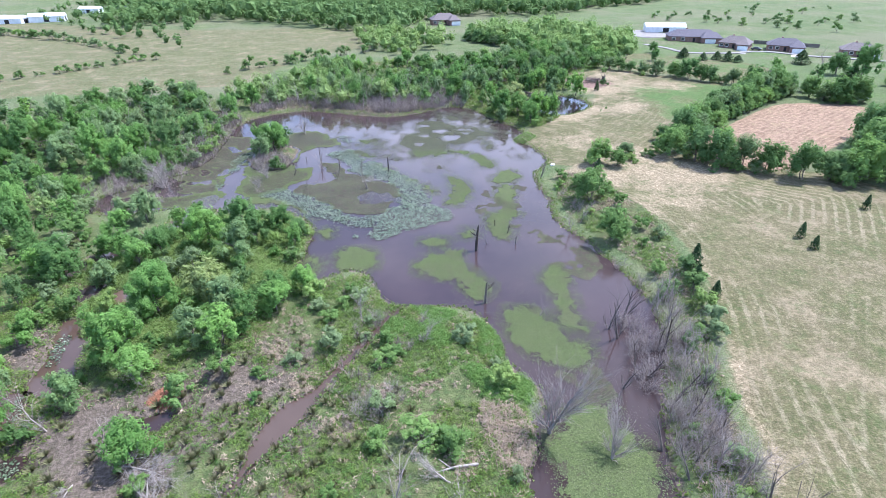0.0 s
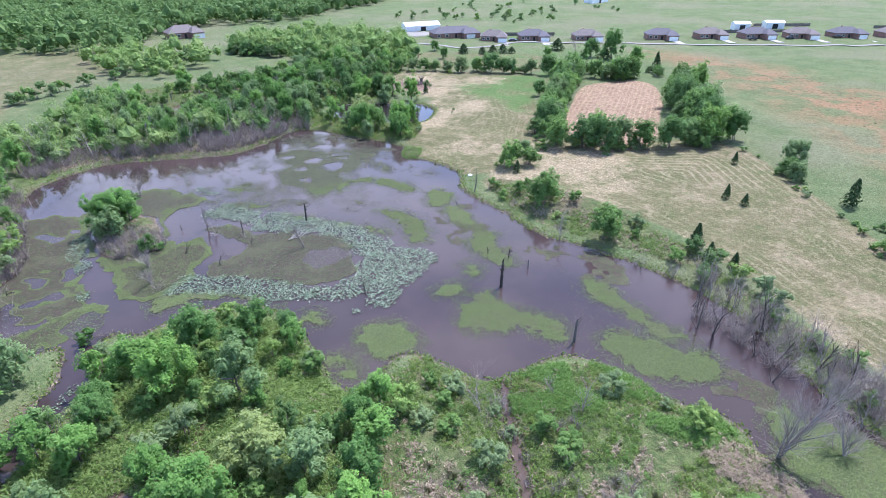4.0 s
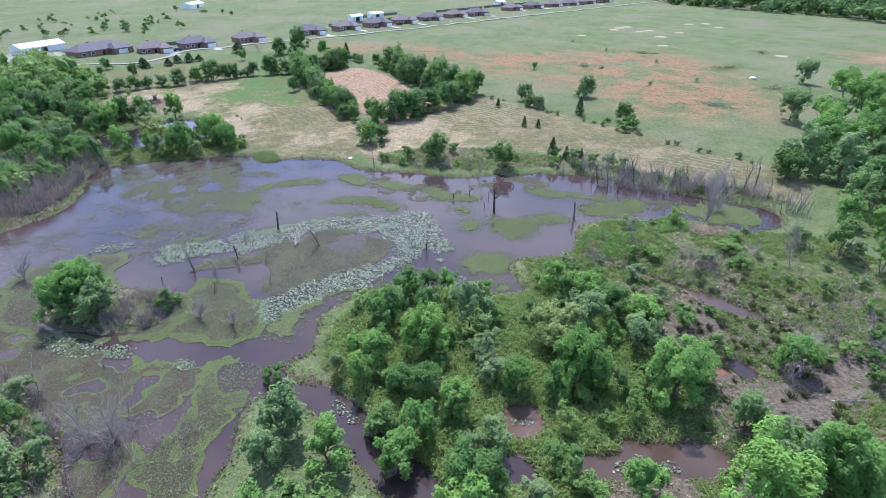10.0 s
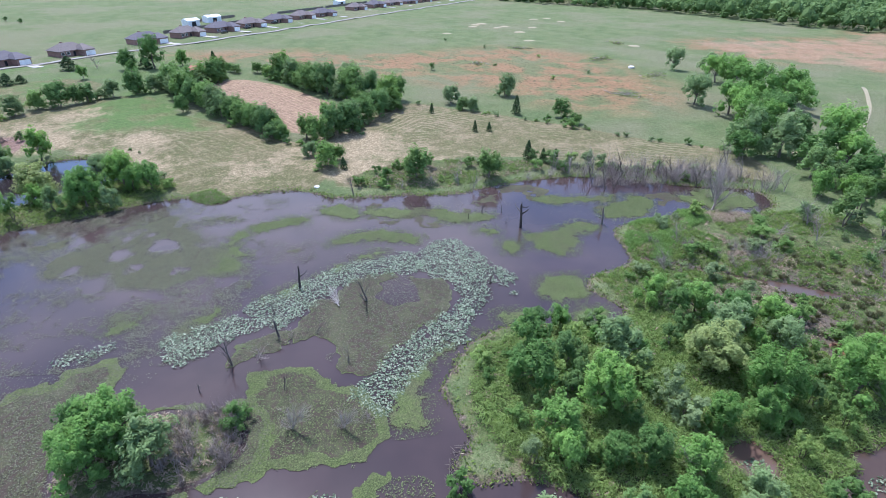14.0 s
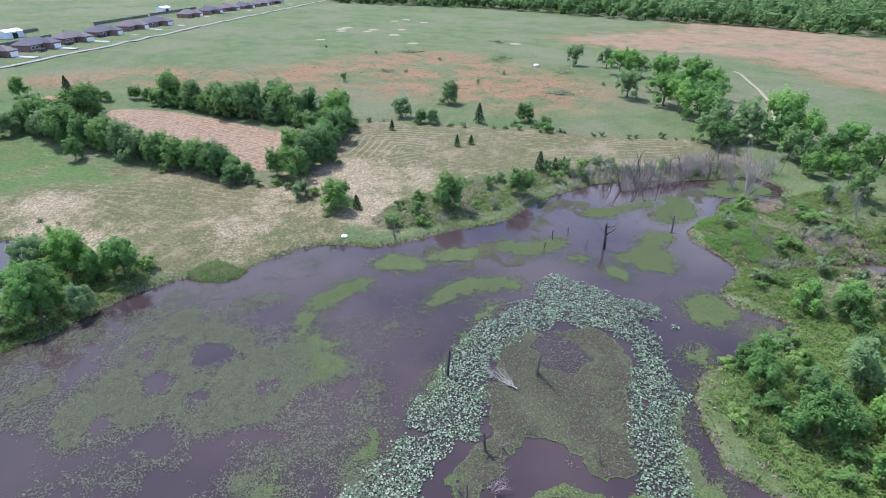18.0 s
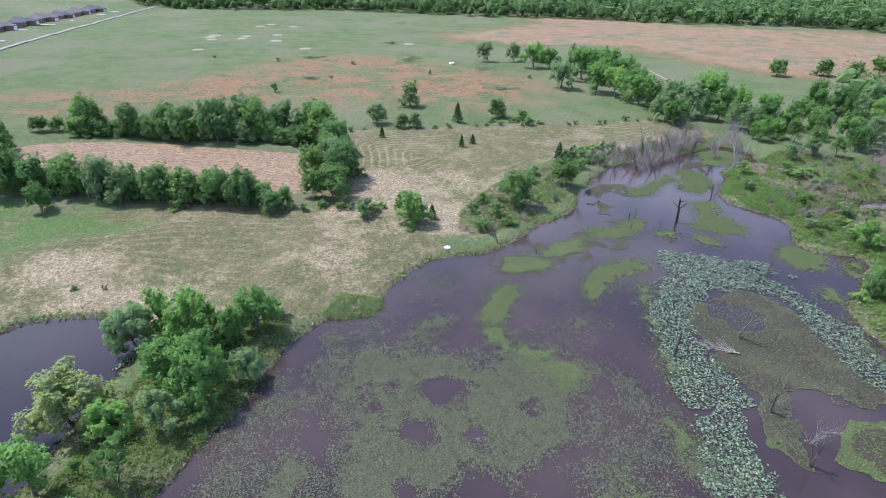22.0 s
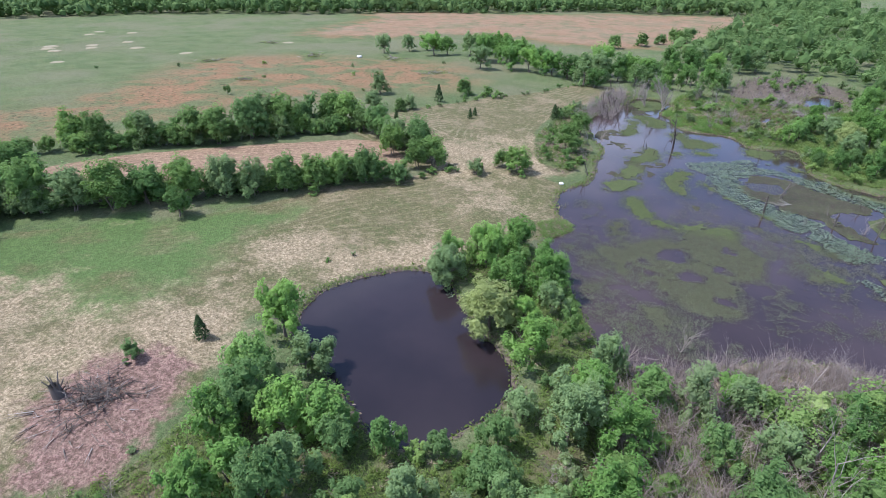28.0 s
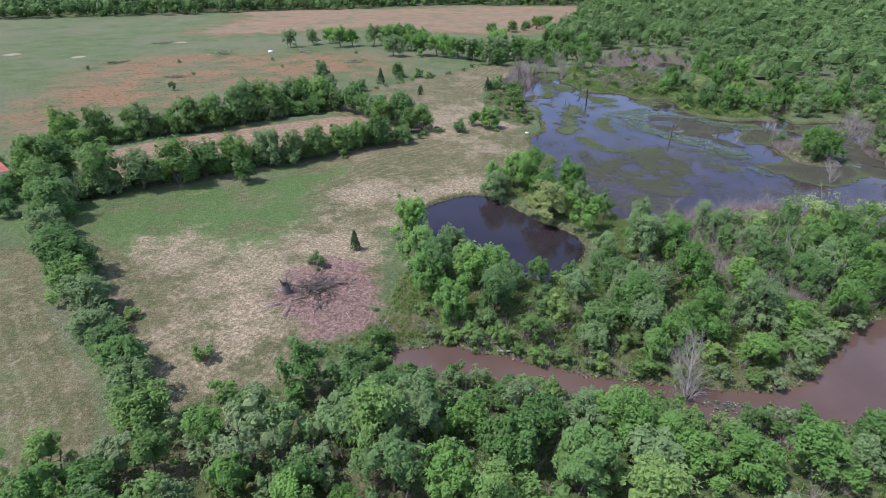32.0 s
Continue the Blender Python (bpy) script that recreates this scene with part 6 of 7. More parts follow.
tufts("dead_grass", NORTH_FLAT, 1300, 57, 0.25, 0.7, 12, 0.26, M_STRAW, "pale dead reeds on the northern mudflat", dry=-0.3)
tufts("weeds", NORTH_FLAT, 700, 58, 0.25, 0.6, 12, 0.24, M_WEED, "sparse green weeds on the northern mudflat", dry=-0.3, holes=0.15)
for k, (outline, rim_width) in enumerate(FLATS):
    line = curve(outline, 1.5)
    p = gp.uniform(line.min(0), line.max(0), (int((26 if k != 1 else 9) * np.prod(line.max(0) - line.min(0))), 2))
    p = p[(flat_field(p[:, 0], p[:, 1], line, k + 40.0, False, False) > -0.05) & (shore(p[:, 0], p[:, 1]) < -0.1)]
    v, n = pad_mesh(p, gp, 0.04, 0.11, 4, 0.08, 0.25)
    tagged(link("floating_leaves", kgon_mesh("floating_leaves", v, n), M_BIT if k in (0, 2) else M_SPECK), "loose small leaves on the weed flat", "floating leaves", kind="stuff")
# loose bits that fringe and roughen the mats
bits = []
for k, outline in enumerate(MATS):
    line = curve(outline, 1.0)
    p = gp.uniform(line.min(0) - 1.2, line.max(0) + 1.2, (int(85 * np.prod(line.max(0) - line.min(0) + 2.4)), 2))
    bits.append(p[mat_field(p[:, 0], p[:, 1], line, k * 1.7 + 1) > gp.normal(0, 0.55, len(p)) - 0.2])
p = np.concatenate(bits)
p = p[shore(p[:, 0], p[:, 1]) < -0.1]
v, k = pad_mesh(p, gp, 0.035, 0.09, 4, 0.06, 0.25)
tagged(link("weed_bits", kgon_mesh("weed_bits", v, k), M_BIT), "loose green bits of weed round the mats", "floating weed", kind="stuff")

# ---------------------------------------------------------------- dead wood


def bare_kind(name, rows, material, label, category, sides=4):
    return Kind(tagged(link(name, tubes(name, rows, sides), material), label, category))


RICH = [bare_kind("bare_tree", branches(104 + k, 1.0, 0.7, 3, 2, 0.024), M_TWIG, "leafless grey tree with many fine twigs", "bare tree", 3) for k in range(2)]
BARE = [bare_kind("bare_tree", branches(100 + k, 1.0, 0.75, 3, 1, 0.024), M_TWIG, "leafless grey tree with fine twigs at the water's edge", "bare tree", 3) for k in range(3)]


def thicket_rows(seed, stems):
    g = random.Random(seed)
    rows = []
    for s in range(stems):
        a, lean = g.uniform(0, 6.28), g.uniform(0.1, 0.6)
        rows += [(tuple(Vector(p) + Vector((math.cos(a) * 0.12, math.sin(a) * 0.12, 0))), tuple(Vector(q) + Vector((math.cos(a) * 0.12, math.sin(a) * 0.12, 0))), r0, r1)
                 for p, q, r0, r1 in branches(seed * 31 + s, g.uniform(0.5, 0.9), 0.7, 2, 2, 0.016, (math.cos(a) * lean, math.sin(a) * lean), 0.1)]
    return rows


THICKET = [bare_kind("bare_bush", thicket_rows(110 + k, 5), M_TWIG, "leafless grey bush of many thin stems", "bare bush", 3) for k in range(3)]
DEADBIG = [bare_kind("dead_tree", branches(120 + k, 1.0, 0.42, 3, 3, 0.034, start=0.2), M_DEAD, "big dead tree with forked bare limbs in the water", "dead tree", 4) for k in range(2)]
DARKBIG = [bare_kind("dead_tree", branches(121, 1.0, 0.36, 3, 3, 0.034, start=0.25), M_TWIG, "big grey dead tree with thick forked limbs", "dead tree", 5)]
SLENDER = [bare_kind("dead_tree", branches(126 + k, 1.0, 0.32, 2, 1, 0.03, start=0.3), M_SNAG, "slender dark dead tree standing in shallow water", "dead tree", 5) for k in range(3)]


def snag_kind(seed, stubs):
    g = random.Random(seed)
    top = tagged(new("snag"), "dark broken dead trunk standing in the pond", "dead trunk")
    link("trunk", tubes("trunk", [((0, 0, -0.1), (0.01, 0.0, 0.5), 0.05, 0.04), ((0.01, 0, 0.5), (0.0, 0.02, 0.9), 0.04, 0.032), ((0, 0.02, 0.9), (0.02, 0.03, 1.0), 0.032, 0.01)], 8), M_CHAR, top)
    for _ in range(stubs):
        a, h = g.uniform(0, 6.28), g.uniform(0.45, 0.95)
        e = (math.cos(a) * 0.2, math.sin(a) * 0.2, h + g.uniform(0.02, 0.2))
        link("stub", tubes("stub", [((0, 0.01, h), e, 0.022, 0.012), (e, (e[0] * 1.4, e[1] * 1.5, e[2] + 0.1), 0.012, 0.004)], 5), M_CHAR, top)
    return Kind(top)


SNAGS = [snag_kind(130 + k, 2 + k) for k in range(3)]
gd = random.Random(140)


def stand(kinds, x, y, h, tip=(0, 0)):
    z = max(float(terrain([x], [y])[0][0]), -0.5)
    return kinds[gd.randrange(len(kinds))].put(x, y, z - 0.05, h, h * gd.uniform(0.95, 1.1), gd.uniform(0, 6.28), tip)


for x, y, h in ((6.3, 65.8, 4.4), (5.8, 81.6, 5.6), (-12.8, 119.6, 4.2), (-24.4, 120.5, 3.4), (-9, 106, 1.6), (13, 84, 2.0), (-1, 97, 1.2), (3, 69, 0.9), (10, 91, 1.8), (12, 88, 2.2), (-60, 118, 1.4), (-53, 121, 1.2), (-34, 128, 1.6), (16, 111, 1.2)):
    stand(SNAGS, x, y, h, (gd.gauss(0, 0.06), gd.gauss(0, 0.06)))
for x, y, h in ((-16.3, 109.1, 5.6), (-29.7, 125.1, 5.0), (-13, 90.4, 3.4), (-30.7, 110.9, 2.8), (-35, 118, 2.8), (-24, 116, 2.4), (22.2, 113.8, 4.4), (8, 84, 2.0), (-20, 122, 3.0)):
    stand(SLENDER, x, y, h, (gd.gauss(0, 0.08), gd.gauss(0, 0.08)))
for k in range(20):
    stand(SLENDER, 26 + gd.gauss(0, 1.6) + 3 * math.sin(k), 27 + k * 1.9, gd.uniform(4.0, 6.2), (gd.gauss(0, 0.08), gd.gauss(0, 0.08)))
for x, y, h in ((11.4, 41.5, 8.0), (17.0, 37.5, 5.0)):
    stand(DARKBIG, x, y, h, (gd.gauss(0, 0.08), gd.gauss(0, 0.08)))
for x, y, h in ((-40.3, 116.2, 3.6), (-40.6, 110.6, 3.0), (-61.8, 111, 5.6), (-63.6, 113, 4.0), (-39, 150, 4.0)):
    stand(DEADBIG, x, y, h, (gd.gauss(0, 0.03), gd.gauss(0, 0.03)))
for x, y, h, tip in ((-32.7, 36.8, 5.0, (1.05, 0.3)), (-27.7, 31, 4.4, (1.25, 0.2)), (-20, 24.6, 4.4, (1.2, -0.4)), (-31, 27.4, 3.6, (1.3, 0.5)), (0.8, 34.5, 3.4, (1.35, 0.2)), (-24, 27, 3.2, (-1.25, 0.3)), (-36.5, 34.5, 3.4, (1.2, -0.2))):
    stand(DEADBIG, x, y, h, tip)
log = tagged(link("log", tubes("log", [((3.4, 36.6, 0.55), (1.0, 36.1, 0.75), 0.15, 0.12), ((1.0, 36.1, 0.75), (-1.4, 35.5, 0.5), 0.12, 0.07), ((0.6, 36.0, 0.75), (-0.6, 36.7, 1.2), 0.08, 0.03)], 8), M_DEAD), "grey fallen trunk lying in the weeds", "log")
log.location.z = ground_z(1, 36) - 0.4
stand(DEADBIG, 10.5, 222.5, 5.5, (0.06, 0.1)), stand(THICKET, 10.8, 223, 2.6), stand(THICKET, 11.6, 222.4, 2.2)
for x, y, h in ((-43.3, 41.4, 6.0), (-11.7, 61.4, 4.8), (-2.5, 55.3, 4.6), (-36, 38.2, 5.0), (4.5, 192.7, 7.0), (-17, 175.8, 6.0), (0.4, 171.7, 4.4), (-28.5, 122.4, 4.0), (-24.3, 118.4, 2.6), (26.1, 91.2, 4.6), (23.8, 88.5, 5.0),
                (-4.7, 30.7, 7.0), (1.8, 28.0, 6.4), (157, 228, 8.0), (13.8, 62.4, 2.6), (17.4, 38.5, 3.4), (-36, 48, 4.0), (60, 124, 5.0), (-22, 184, 6.0), (-50, 76, 4.5), (-10, 182, 5.0)):
    stand(RICH, x, y, h * 0.8)
for x, y, h in ((-59.5, 103.5, 2.8), (-61.5, 105, 2.4), (-58, 105.6, 2.2), (-62.5, 101.5, 2.4), (-7.6, 44, 3.4), (-6.4, 45.2, 2.8), (-8.8, 45, 2.8), (-7, 42.4, 2.8), (-10, 60.4, 3.0), (-9.4, 61.2, 2.4), (-9.4, 43.5, 3.6), (25.8, 60.2, 4.0), (30.1, 54.7, 4.0), (27.7, 44.8, 4.2), (24.6, 38.5, 4.2), (24.7, 47.6, 4.0), (26.6, 35.0, 4.2), (28, 40, 4.0), (29, 49, 4.2), (26, 31, 4.0), (29, 58, 3.6), (31, 62, 3.2), (-6, 47, 2.6), (-40, 123, 3.0), (-42, 126, 2.8), (-44, 123, 2.6), (-39, 127, 2.4), (-62, 112, 3.6), (-64, 109, 3.0), (-63, 118, 3.2),
                (-3, 113, 1.4), (30.5, 36, 3.6), (27.5, 52, 3.6), (28, 28, 4.0), (33, 66, 3.0), (31, 70, 3.0), (29, 75, 3.0), (27, 97, 2.6), (25, 104, 2.2), (-40, 108, 2.4)):
    stand(THICKET, x, y, h)
for k in range(34):
    stand(THICKET, gd.uniform(24.5, 31.5), gd.uniform(27, 62), gd.uniform(2.8, 4.4))
for k in range(60):
    t = gd.random()
    x, y = 33 - 14 * t * t + gd.gauss(0, 1.2), 68 - 46 * t + gd.gauss(0, 1.0)
    stand(BARE, x, y, gd.uniform(3.0, 5.0))
for x, y in scatter(WEST_WOOD, 40, 141, apart=4.0, dry=0.5):
    stand(BARE, float(x), float(y), gd.uniform(4, 6.5))
for x, y in scatter([(-70, 180), (-40, 172), (-4, 178), (-10, 200), (-50, 215)], 46, 142, apart=2.6, dry=0.3):
    stand(BARE, float(x), float(y), gd.uniform(4, 7))
for x, y in scatter(NORTH_FLAT, 30, 145, apart=2.0):
    stand(THICKET if gd.random() < 0.3 else BARE, float(x), float(y), gd.uniform(2.2, 4.5))
for x, y in scatter(STRIP, 34, 143, apart=3.0, dry=0.3):
    if x < 12:
        stand(RICH, float(x), float(y), gd.uniform(2.5, 4.5))
for x, y in scatter([(-60, 104), (-58, 130), (-59, 160), (-66, 164), (-68, 130), (-74, 108)], 40, 144, apart=2.0):
    stand(BARE, float(x), float(y), gd.uniform(3, 5))

# the fallen tree with its crown spread on the mat
fallen = tagged(link("fallen_tree", tubes("fallen_tree", branches(150, 3.6, 0.42, 2, 5, 0.09, start=0.3)), M_BLEACH), "bleached fallen tree lying on the floating mat", "fallen tree")
fallen.matrix_basis = Matrix.Translation((-18.0, 113.2, 0.4)) @ Euler((radians(80), 0, radians(105))).to_matrix().to_4x4()
log = tagged(link("fallen_log", tubes("fallen_log", [((0, 0, 0), (1.6, 0.2, 0.1), 0.13, 0.11), ((1.6, 0.2, 0.1), (2.7, 0.1, 0.25), 0.11, 0.06), ((1.2, 0.1, 0.1), (1.8, 0.9, 0.4), 0.05, 0.02), ((2.0, 0.2, 0.15), (2.7, -0.7, 0.5), 0.05, 0.015), ((0.8, 0.1, 0.1), (0.4, 0.9, 0.4), 0.05, 0.015)], 8), M_DEAD), "pale fallen log on the creek bank", "log")
log.matrix_basis = pose(29, 216.6, 0.5, 0, 0, 15)

# the bank of sticks that holds the channel
gs = random.Random(161)
line = curve([(-40.2, 94.3), (-41.4, 95.1), (-44.0, 97.3), (-46.0, 98.5), (-48.0, 99.4)], 0.25, False)
rows = []
for k in range(190):
    x, y = line[gs.randrange(len(line))]
    p = Vector((x + gs.gauss(0, 0.35), y + gs.gauss(0, 0.35), abs(gs.gauss(0.08, 0.16))))
    rows.append((tuple(p), tuple(p + Vector((gs.gauss(0, 0.5), gs.gauss(0, 0.5), gs.gauss(0.05, 0.12)))), gs.uniform(0.02, 0.05), 0.015))
tagged(link("stick_dam", tubes("stick_dam", rows, 4), M_BARK), "low bank of brown sticks along the channel", "beaver dam")

# the brush pile on burnt ground
gb = random.Random(151)
pile = tagged(new("brush_pile"), "heap of dark cut branches on bare earth", "brush pile")
pile.location, pile.scale = (58, 208, 1.0), (1.4, 1.4, 1.2)
for k in range(90):
    a, r = gb.uniform(0, 6.28), abs(gb.gauss(0, 1.3))
    p = Vector((math.cos(a) * r * 1.5, math.sin(a) * r, max(0.05, 1.1 - 0.3 * r) * gb.random()))
    q = p + Vector((gb.gauss(0, 1), gb.gauss(0, 1), gb.gauss(0.15, 0.3))).normalized() * gb.uniform(1.0, 2.6)
    rows = [(tuple(p), tuple(q), gb.uniform(0.03, 0.07), 0.02)]
    for _ in range(5):
        m = p.lerp(q, gb.uniform(0.3, 0.95))
        rows.append((tuple(m), tuple(m + Vector((gb.gauss(0, 0.5), gb.gauss(0, 0.5), gb.gauss(0.1, 0.3)))), 0.03, 0.01))
    link("branch", tubes("branch", rows, 4), M_CHAR if k % 5 else M_BARK, pile)
for k in range(46):
    a, r = gb.uniform(0, 6.28), gb.uniform(2.5, 7.0)
    p = Vector((57.5 + math.cos(a) * r, 208.5 + math.sin(a) * r * 0.9, 0))
    q = p + Vector((math.cos(a + gb.gauss(0, 0.5)), math.sin(a + gb.gauss(0, 0.5)), 0)) * gb.uniform(0.8, 2.4)
    p.z, q.z = ground_z(p.x, p.y) + 0.08, ground_z(q.x, q.y) + gb.uniform(0.1, 0.35)
    m = p.lerp(q, 0.5)
    rows = [(tuple(p), tuple(q), gb.uniform(0.03, 0.08), 0.02), (tuple(m), tuple(m + Vector((gb.gauss(0, 0.4), gb.gauss(0, 0.4), 0.2))), 0.03, 0.01)]
    tagged(link("stick", tubes("stick", rows, 4), M_BARK if k % 3 else M_DEAD), "broken branch lying on burnt ground", "branch", "branches round the brush pile")
stump = tagged(link("stump", tubes("stump", [((0, 0, -0.2), (0.1, 0.05, 1.4), 0.5, 0.36)] + [((0, 0, 0.6), (math.cos(a) * 0.7, math.sin(a) * 0.6, 2.0 + 0.3 * math.sin(a * 3)), 0.07, 0.03) for a in range(7)], 8), M_CHAR), "charred upright stump beside the brush heap", "stump")
stump.location, stump.scale = (61.5, 209.2, 1.0), (1.5, 1.5, 1.4)
for x, y, s in ((20, 139.5, 0.9), (26.5, 122, 0.6), (150, 4, 1.4)):
    bm = bmesh.new()
    bmesh.ops.create_icosphere(bm, subdivisions=2, radius=s)
    for v in bm.verts:
        v.co *= 1 + 0.25 * noise.noise(v.co * 1.7 + Vector((x, y, 0)))
        v.co.z *= 0.45
    st = tagged(part("stone", bm, M_STONE, None), "pale bare rock at the water's edge", "stone")
    st.location = (x, y, float(terrain([x], [y])[0][0]) + 0.1)

# ---------------------------------------------------------------- houses and roads


def slab(bm, x0, y0, z0, x1, y1, z1):
    r = bmesh.ops.create_cube(bm, size=1)
    for v in r["verts"]:
        v.co = Vector(((x0 + x1) / 2 + v.co.x * (x1 - x0), (y0 + y1) / 2 + v.co.y * (y1 - y0), (z0 + z1) / 2 + v.co.z * (z1 - z0)))
    return r["verts"]


def box(name, dims, material, parent, label=""):
    bm = bmesh.new()
    slab(bm, *dims)
    return part(name, bm, material, parent, label)


def hip_roof(name, x0, y0, x1, y1, z, rise, inset, material, parent, over=0.5):
    x0, y0, x1, y1 = x0 - over, y0 - over, x1 + over, y1 + over
    bm = bmesh.new()
    ym = (y0 + y1) / 2
    a = [bm.verts.new(c) for c in ((x0, y0, z), (x1, y0, z), (x1, y1, z), (x0, y1, z), (x0 + inset, ym, z + rise), (x1 - inset, ym, z + rise))]
    b = [bm.verts.new(c) for c in ((x0, y0, z - 0.18), (x1, y0, z - 0.18), (x1, y1, z - 0.18), (x0, y1, z - 0.18))]
    for f in ((0, 1, 5, 4), (1, 2, 5), (2, 3, 4, 5), (3, 0, 4)):
        bm.faces.new([a[i] for i in f])
    for i in range(4):
        bm.faces.new((b[i], b[(i + 1) % 4], a[(i + 1) % 4], a[i]))
    bm.faces.new(list(reversed(b)))
    return part(name, bm, material, parent)


def house_kind(w, d, roof, label):
    top = tagged(new("house"), label, "house", "houses along the road")
    body = box("wall", (-w / 2, -d / 2, -0.3, w / 2, d / 2, 2.7), M_BRICK, top)
    wing = box("garage_wall", (w * 0.12, -d / 2 - 4.5, -0.3, w / 2, -d / 2, 2.7), M_BRICK, top)
    hip_roof("roof", -w / 2, -d / 2, w / 2, d / 2, 2.75, 3.0, d * 0.48, roof, top)
    hip_roof("wing_roof", w * 0.12, -d / 2 - 4.5, w / 2, 0.0, 2.85, 2.3, 2.6, roof, top)
    gd_ = box("garage_door", (w * 0.18, -d / 2 - 4.56, 0.0, w * 0.18 + 4.8, -d / 2 - 4.48, 2.2), M_WHITE, wing, "white garage door")
    box("front_door", (-0.6, -d / 2 - 0.06, 0, 0.5, -d / 2 + 0.02, 2.1), M_DARK, body)
    for x in (-w * 0.4, -w * 0.22):
        f = box("window", (x - 0.85, -d / 2 - 0.05, 0.8, x + 0.85, -d / 2 + 0.02, 2.2), M_WHITE, body)
        box("pane", (x - 0.72, -d / 2 - 0.08, 0.92, x + 0.72, -d / 2 - 0.052, 2.08), M_PANE, f)
    for x in (-w * 0.3, w * 0.0, w * 0.3):
        f = box("window", (x - 0.7, d / 2 - 0.02, 0.9, x + 0.7, d / 2 + 0.05, 2.1), M_WHITE, body)
        box("pane", (x - 0.58, d / 2 + 0.052, 1.0, x + 0.58, d / 2 + 0.08, 2.0), M_PANE, f)
    box("chimney", (-w * 0.15, 0.4, 3.0, -w * 0.15 + 0.8, 1.1, 6.2), M_BRICK, top)
    return Kind(top)


HOUSES = [house_kind(14.5, 9, M_SHINGLE, "low brick ranch house with a grey-brown hipped roof"), house_kind(16, 9.5, M_SLATE, "low brick house with a dark slate hipped roof")]
ROAD_TURN = math.atan2(-0.55, 0.84)
for k, (x, y) in enumerate(((146, 281), (165, 271), (190, 256), (226, 236), (251, 224), (273, 211), (295, 199), (318, 187), (342, 174), (360, 161), (408, 140), (431, 125), (454, 110), (472, 96), (490, 81), (511, 66))):
    HOUSES[k % 2].put(x, y, ground_z(x, y), 0.95, 0.95, ROAD_TURN + (0.1 if k % 3 else -0.05))
    dv = tagged(box("driveway", (-1.8, -14, -0.1, 1.8, -3, 0.1), M_CONC, None), "pale concrete driveway", "driveway", kind="structure")
    dv.matrix_basis = Matrix.Translation((x, y, ground_z(x, y) - 0.03)) @ Matrix.Rotation(ROAD_TURN, 4, "Z") @ Matrix.Translation((5.7, -4.6, 0))
BIGHOUSE = house_kind(24, 10, M_SLATE, "long dark-roofed farmhouse with pale gables")
BIGHOUSE.put(134, 304, ground_z(132, 304), 1.05, 1.0, radians(-12))
HOUSES[0].put(2, 388, 1.0, 1.2, 1.2, radians(10))


def barn(x, y, turn, w, d, h, wall, roof, label):
    top = tagged(new("barn"), label, "barn")
    box("wall", (-w / 2, -d / 2, -0.3, w / 2, d / 2, h), wall, top)
    bm = bmesh.new()
    o = 0.35
    v = [bm.verts.new(c) for c in ((-w / 2 - o, -d / 2 - o, h - 0.05), (w / 2 + o, -d / 2 - o, h - 0.05), (w / 2 + o, 0, h + d * 0.2), (-w / 2 - o, 0, h + d * 0.2), (w / 2 + o, d / 2 + o, h - 0.05), (-w / 2 - o, d / 2 + o, h - 0.05))]
    for f in ((0, 1, 2, 3), (3, 2, 4, 5), (0, 3, 5), (1, 4, 2), (0, 5, 4, 1)):
        bm.faces.new([v[i] for i in f])
    part("roof", bm, roof, top)
    # Dark panels on solid walls stand for the shaded inside of doorways.
    box("door", (-1.6, -d / 2 - 0.06, 0, 1.6, -d / 2 + 0.02, h * 0.8), M_DARK, top, "dark panel for the shaded doorway")
    box("side_door", (w / 2 - 0.02, -1.6, 0, w / 2 + 0.06, 1.6, h * 0.8), M_DARK, top, "dark panel for the shaded doorway")
    top.matrix_basis = pose(x, y, ground_z(x, y), 0, 0, turn)
    return top


barn(131, 337, -8, 22, 9, 3.0, M_STEEL, M_STEEL, "long white-roofed shed beside the farmhouse")
barn(138, 180, 62, 9, 6, 2.8, M_WHITE, M_REDROOF, "white barn with a rusty red roof and dark doorway panels")
for x, y, t, w, d in ((298, 236, -33, 9, 6), (322, 230, -33, 11, 6), (448, 156, -33, 10, 6), (-284, 420, 20, 22, 10), (-305, 412, 0, 20, 10), (-277, 535, 30, 24, 12), (-286, 478, 0, 16, 8), (360, 420, 10, 24, 9)):
    barn(x, y, t, w, d, 3.6, M_STEEL, M_STEEL, "pale sheet-metal shed on a grass lot")


def strip(name, path, half, material, label, lift=0.05):
    c = curve(path, 4.0, False)
    e = np.gradient(c, axis=0)
    n = unit(np.stack([-e[:, 1], e[:, 0]], 1)) * half
    z = terrain(c[:, 0], c[:, 1])[0] + lift
    bm = bmesh.new()
    rows = [[bm.verts.new((*p, q)) for p, q in ((a - m, h - 0.2), (a - m, h), (a + m, h), (a + m, h - 0.2))] for a, m, h in zip(c, n, z)]
    for a, b in zip(rows, rows[1:]):
        for k in range(3):
            bm.faces.new((a[k], a[k + 1], b[k + 1], b[k]))
    return tagged(part(name, bm, material, None), label, "road", kind="structure")


strip("road", [(150, 268), (205, 228), (222, 213), (282, 173), (378, 113), (529, 15), (620, -45)], 1.5, M_GRAVEL, "pale gravel road past the houses", 0.3)
strip("track", [(104, 290), (112, 278), (116, 268), (128, 262), (150, 268)], 1.4, M_GRAVEL, "pale curving gravel drive", 0.3)
strip("track", [(40, 6), (52, -20), (80, -48), (110, -70)], 0.6, M_THATCH, "dusty farm track through the pasture", 0.3)
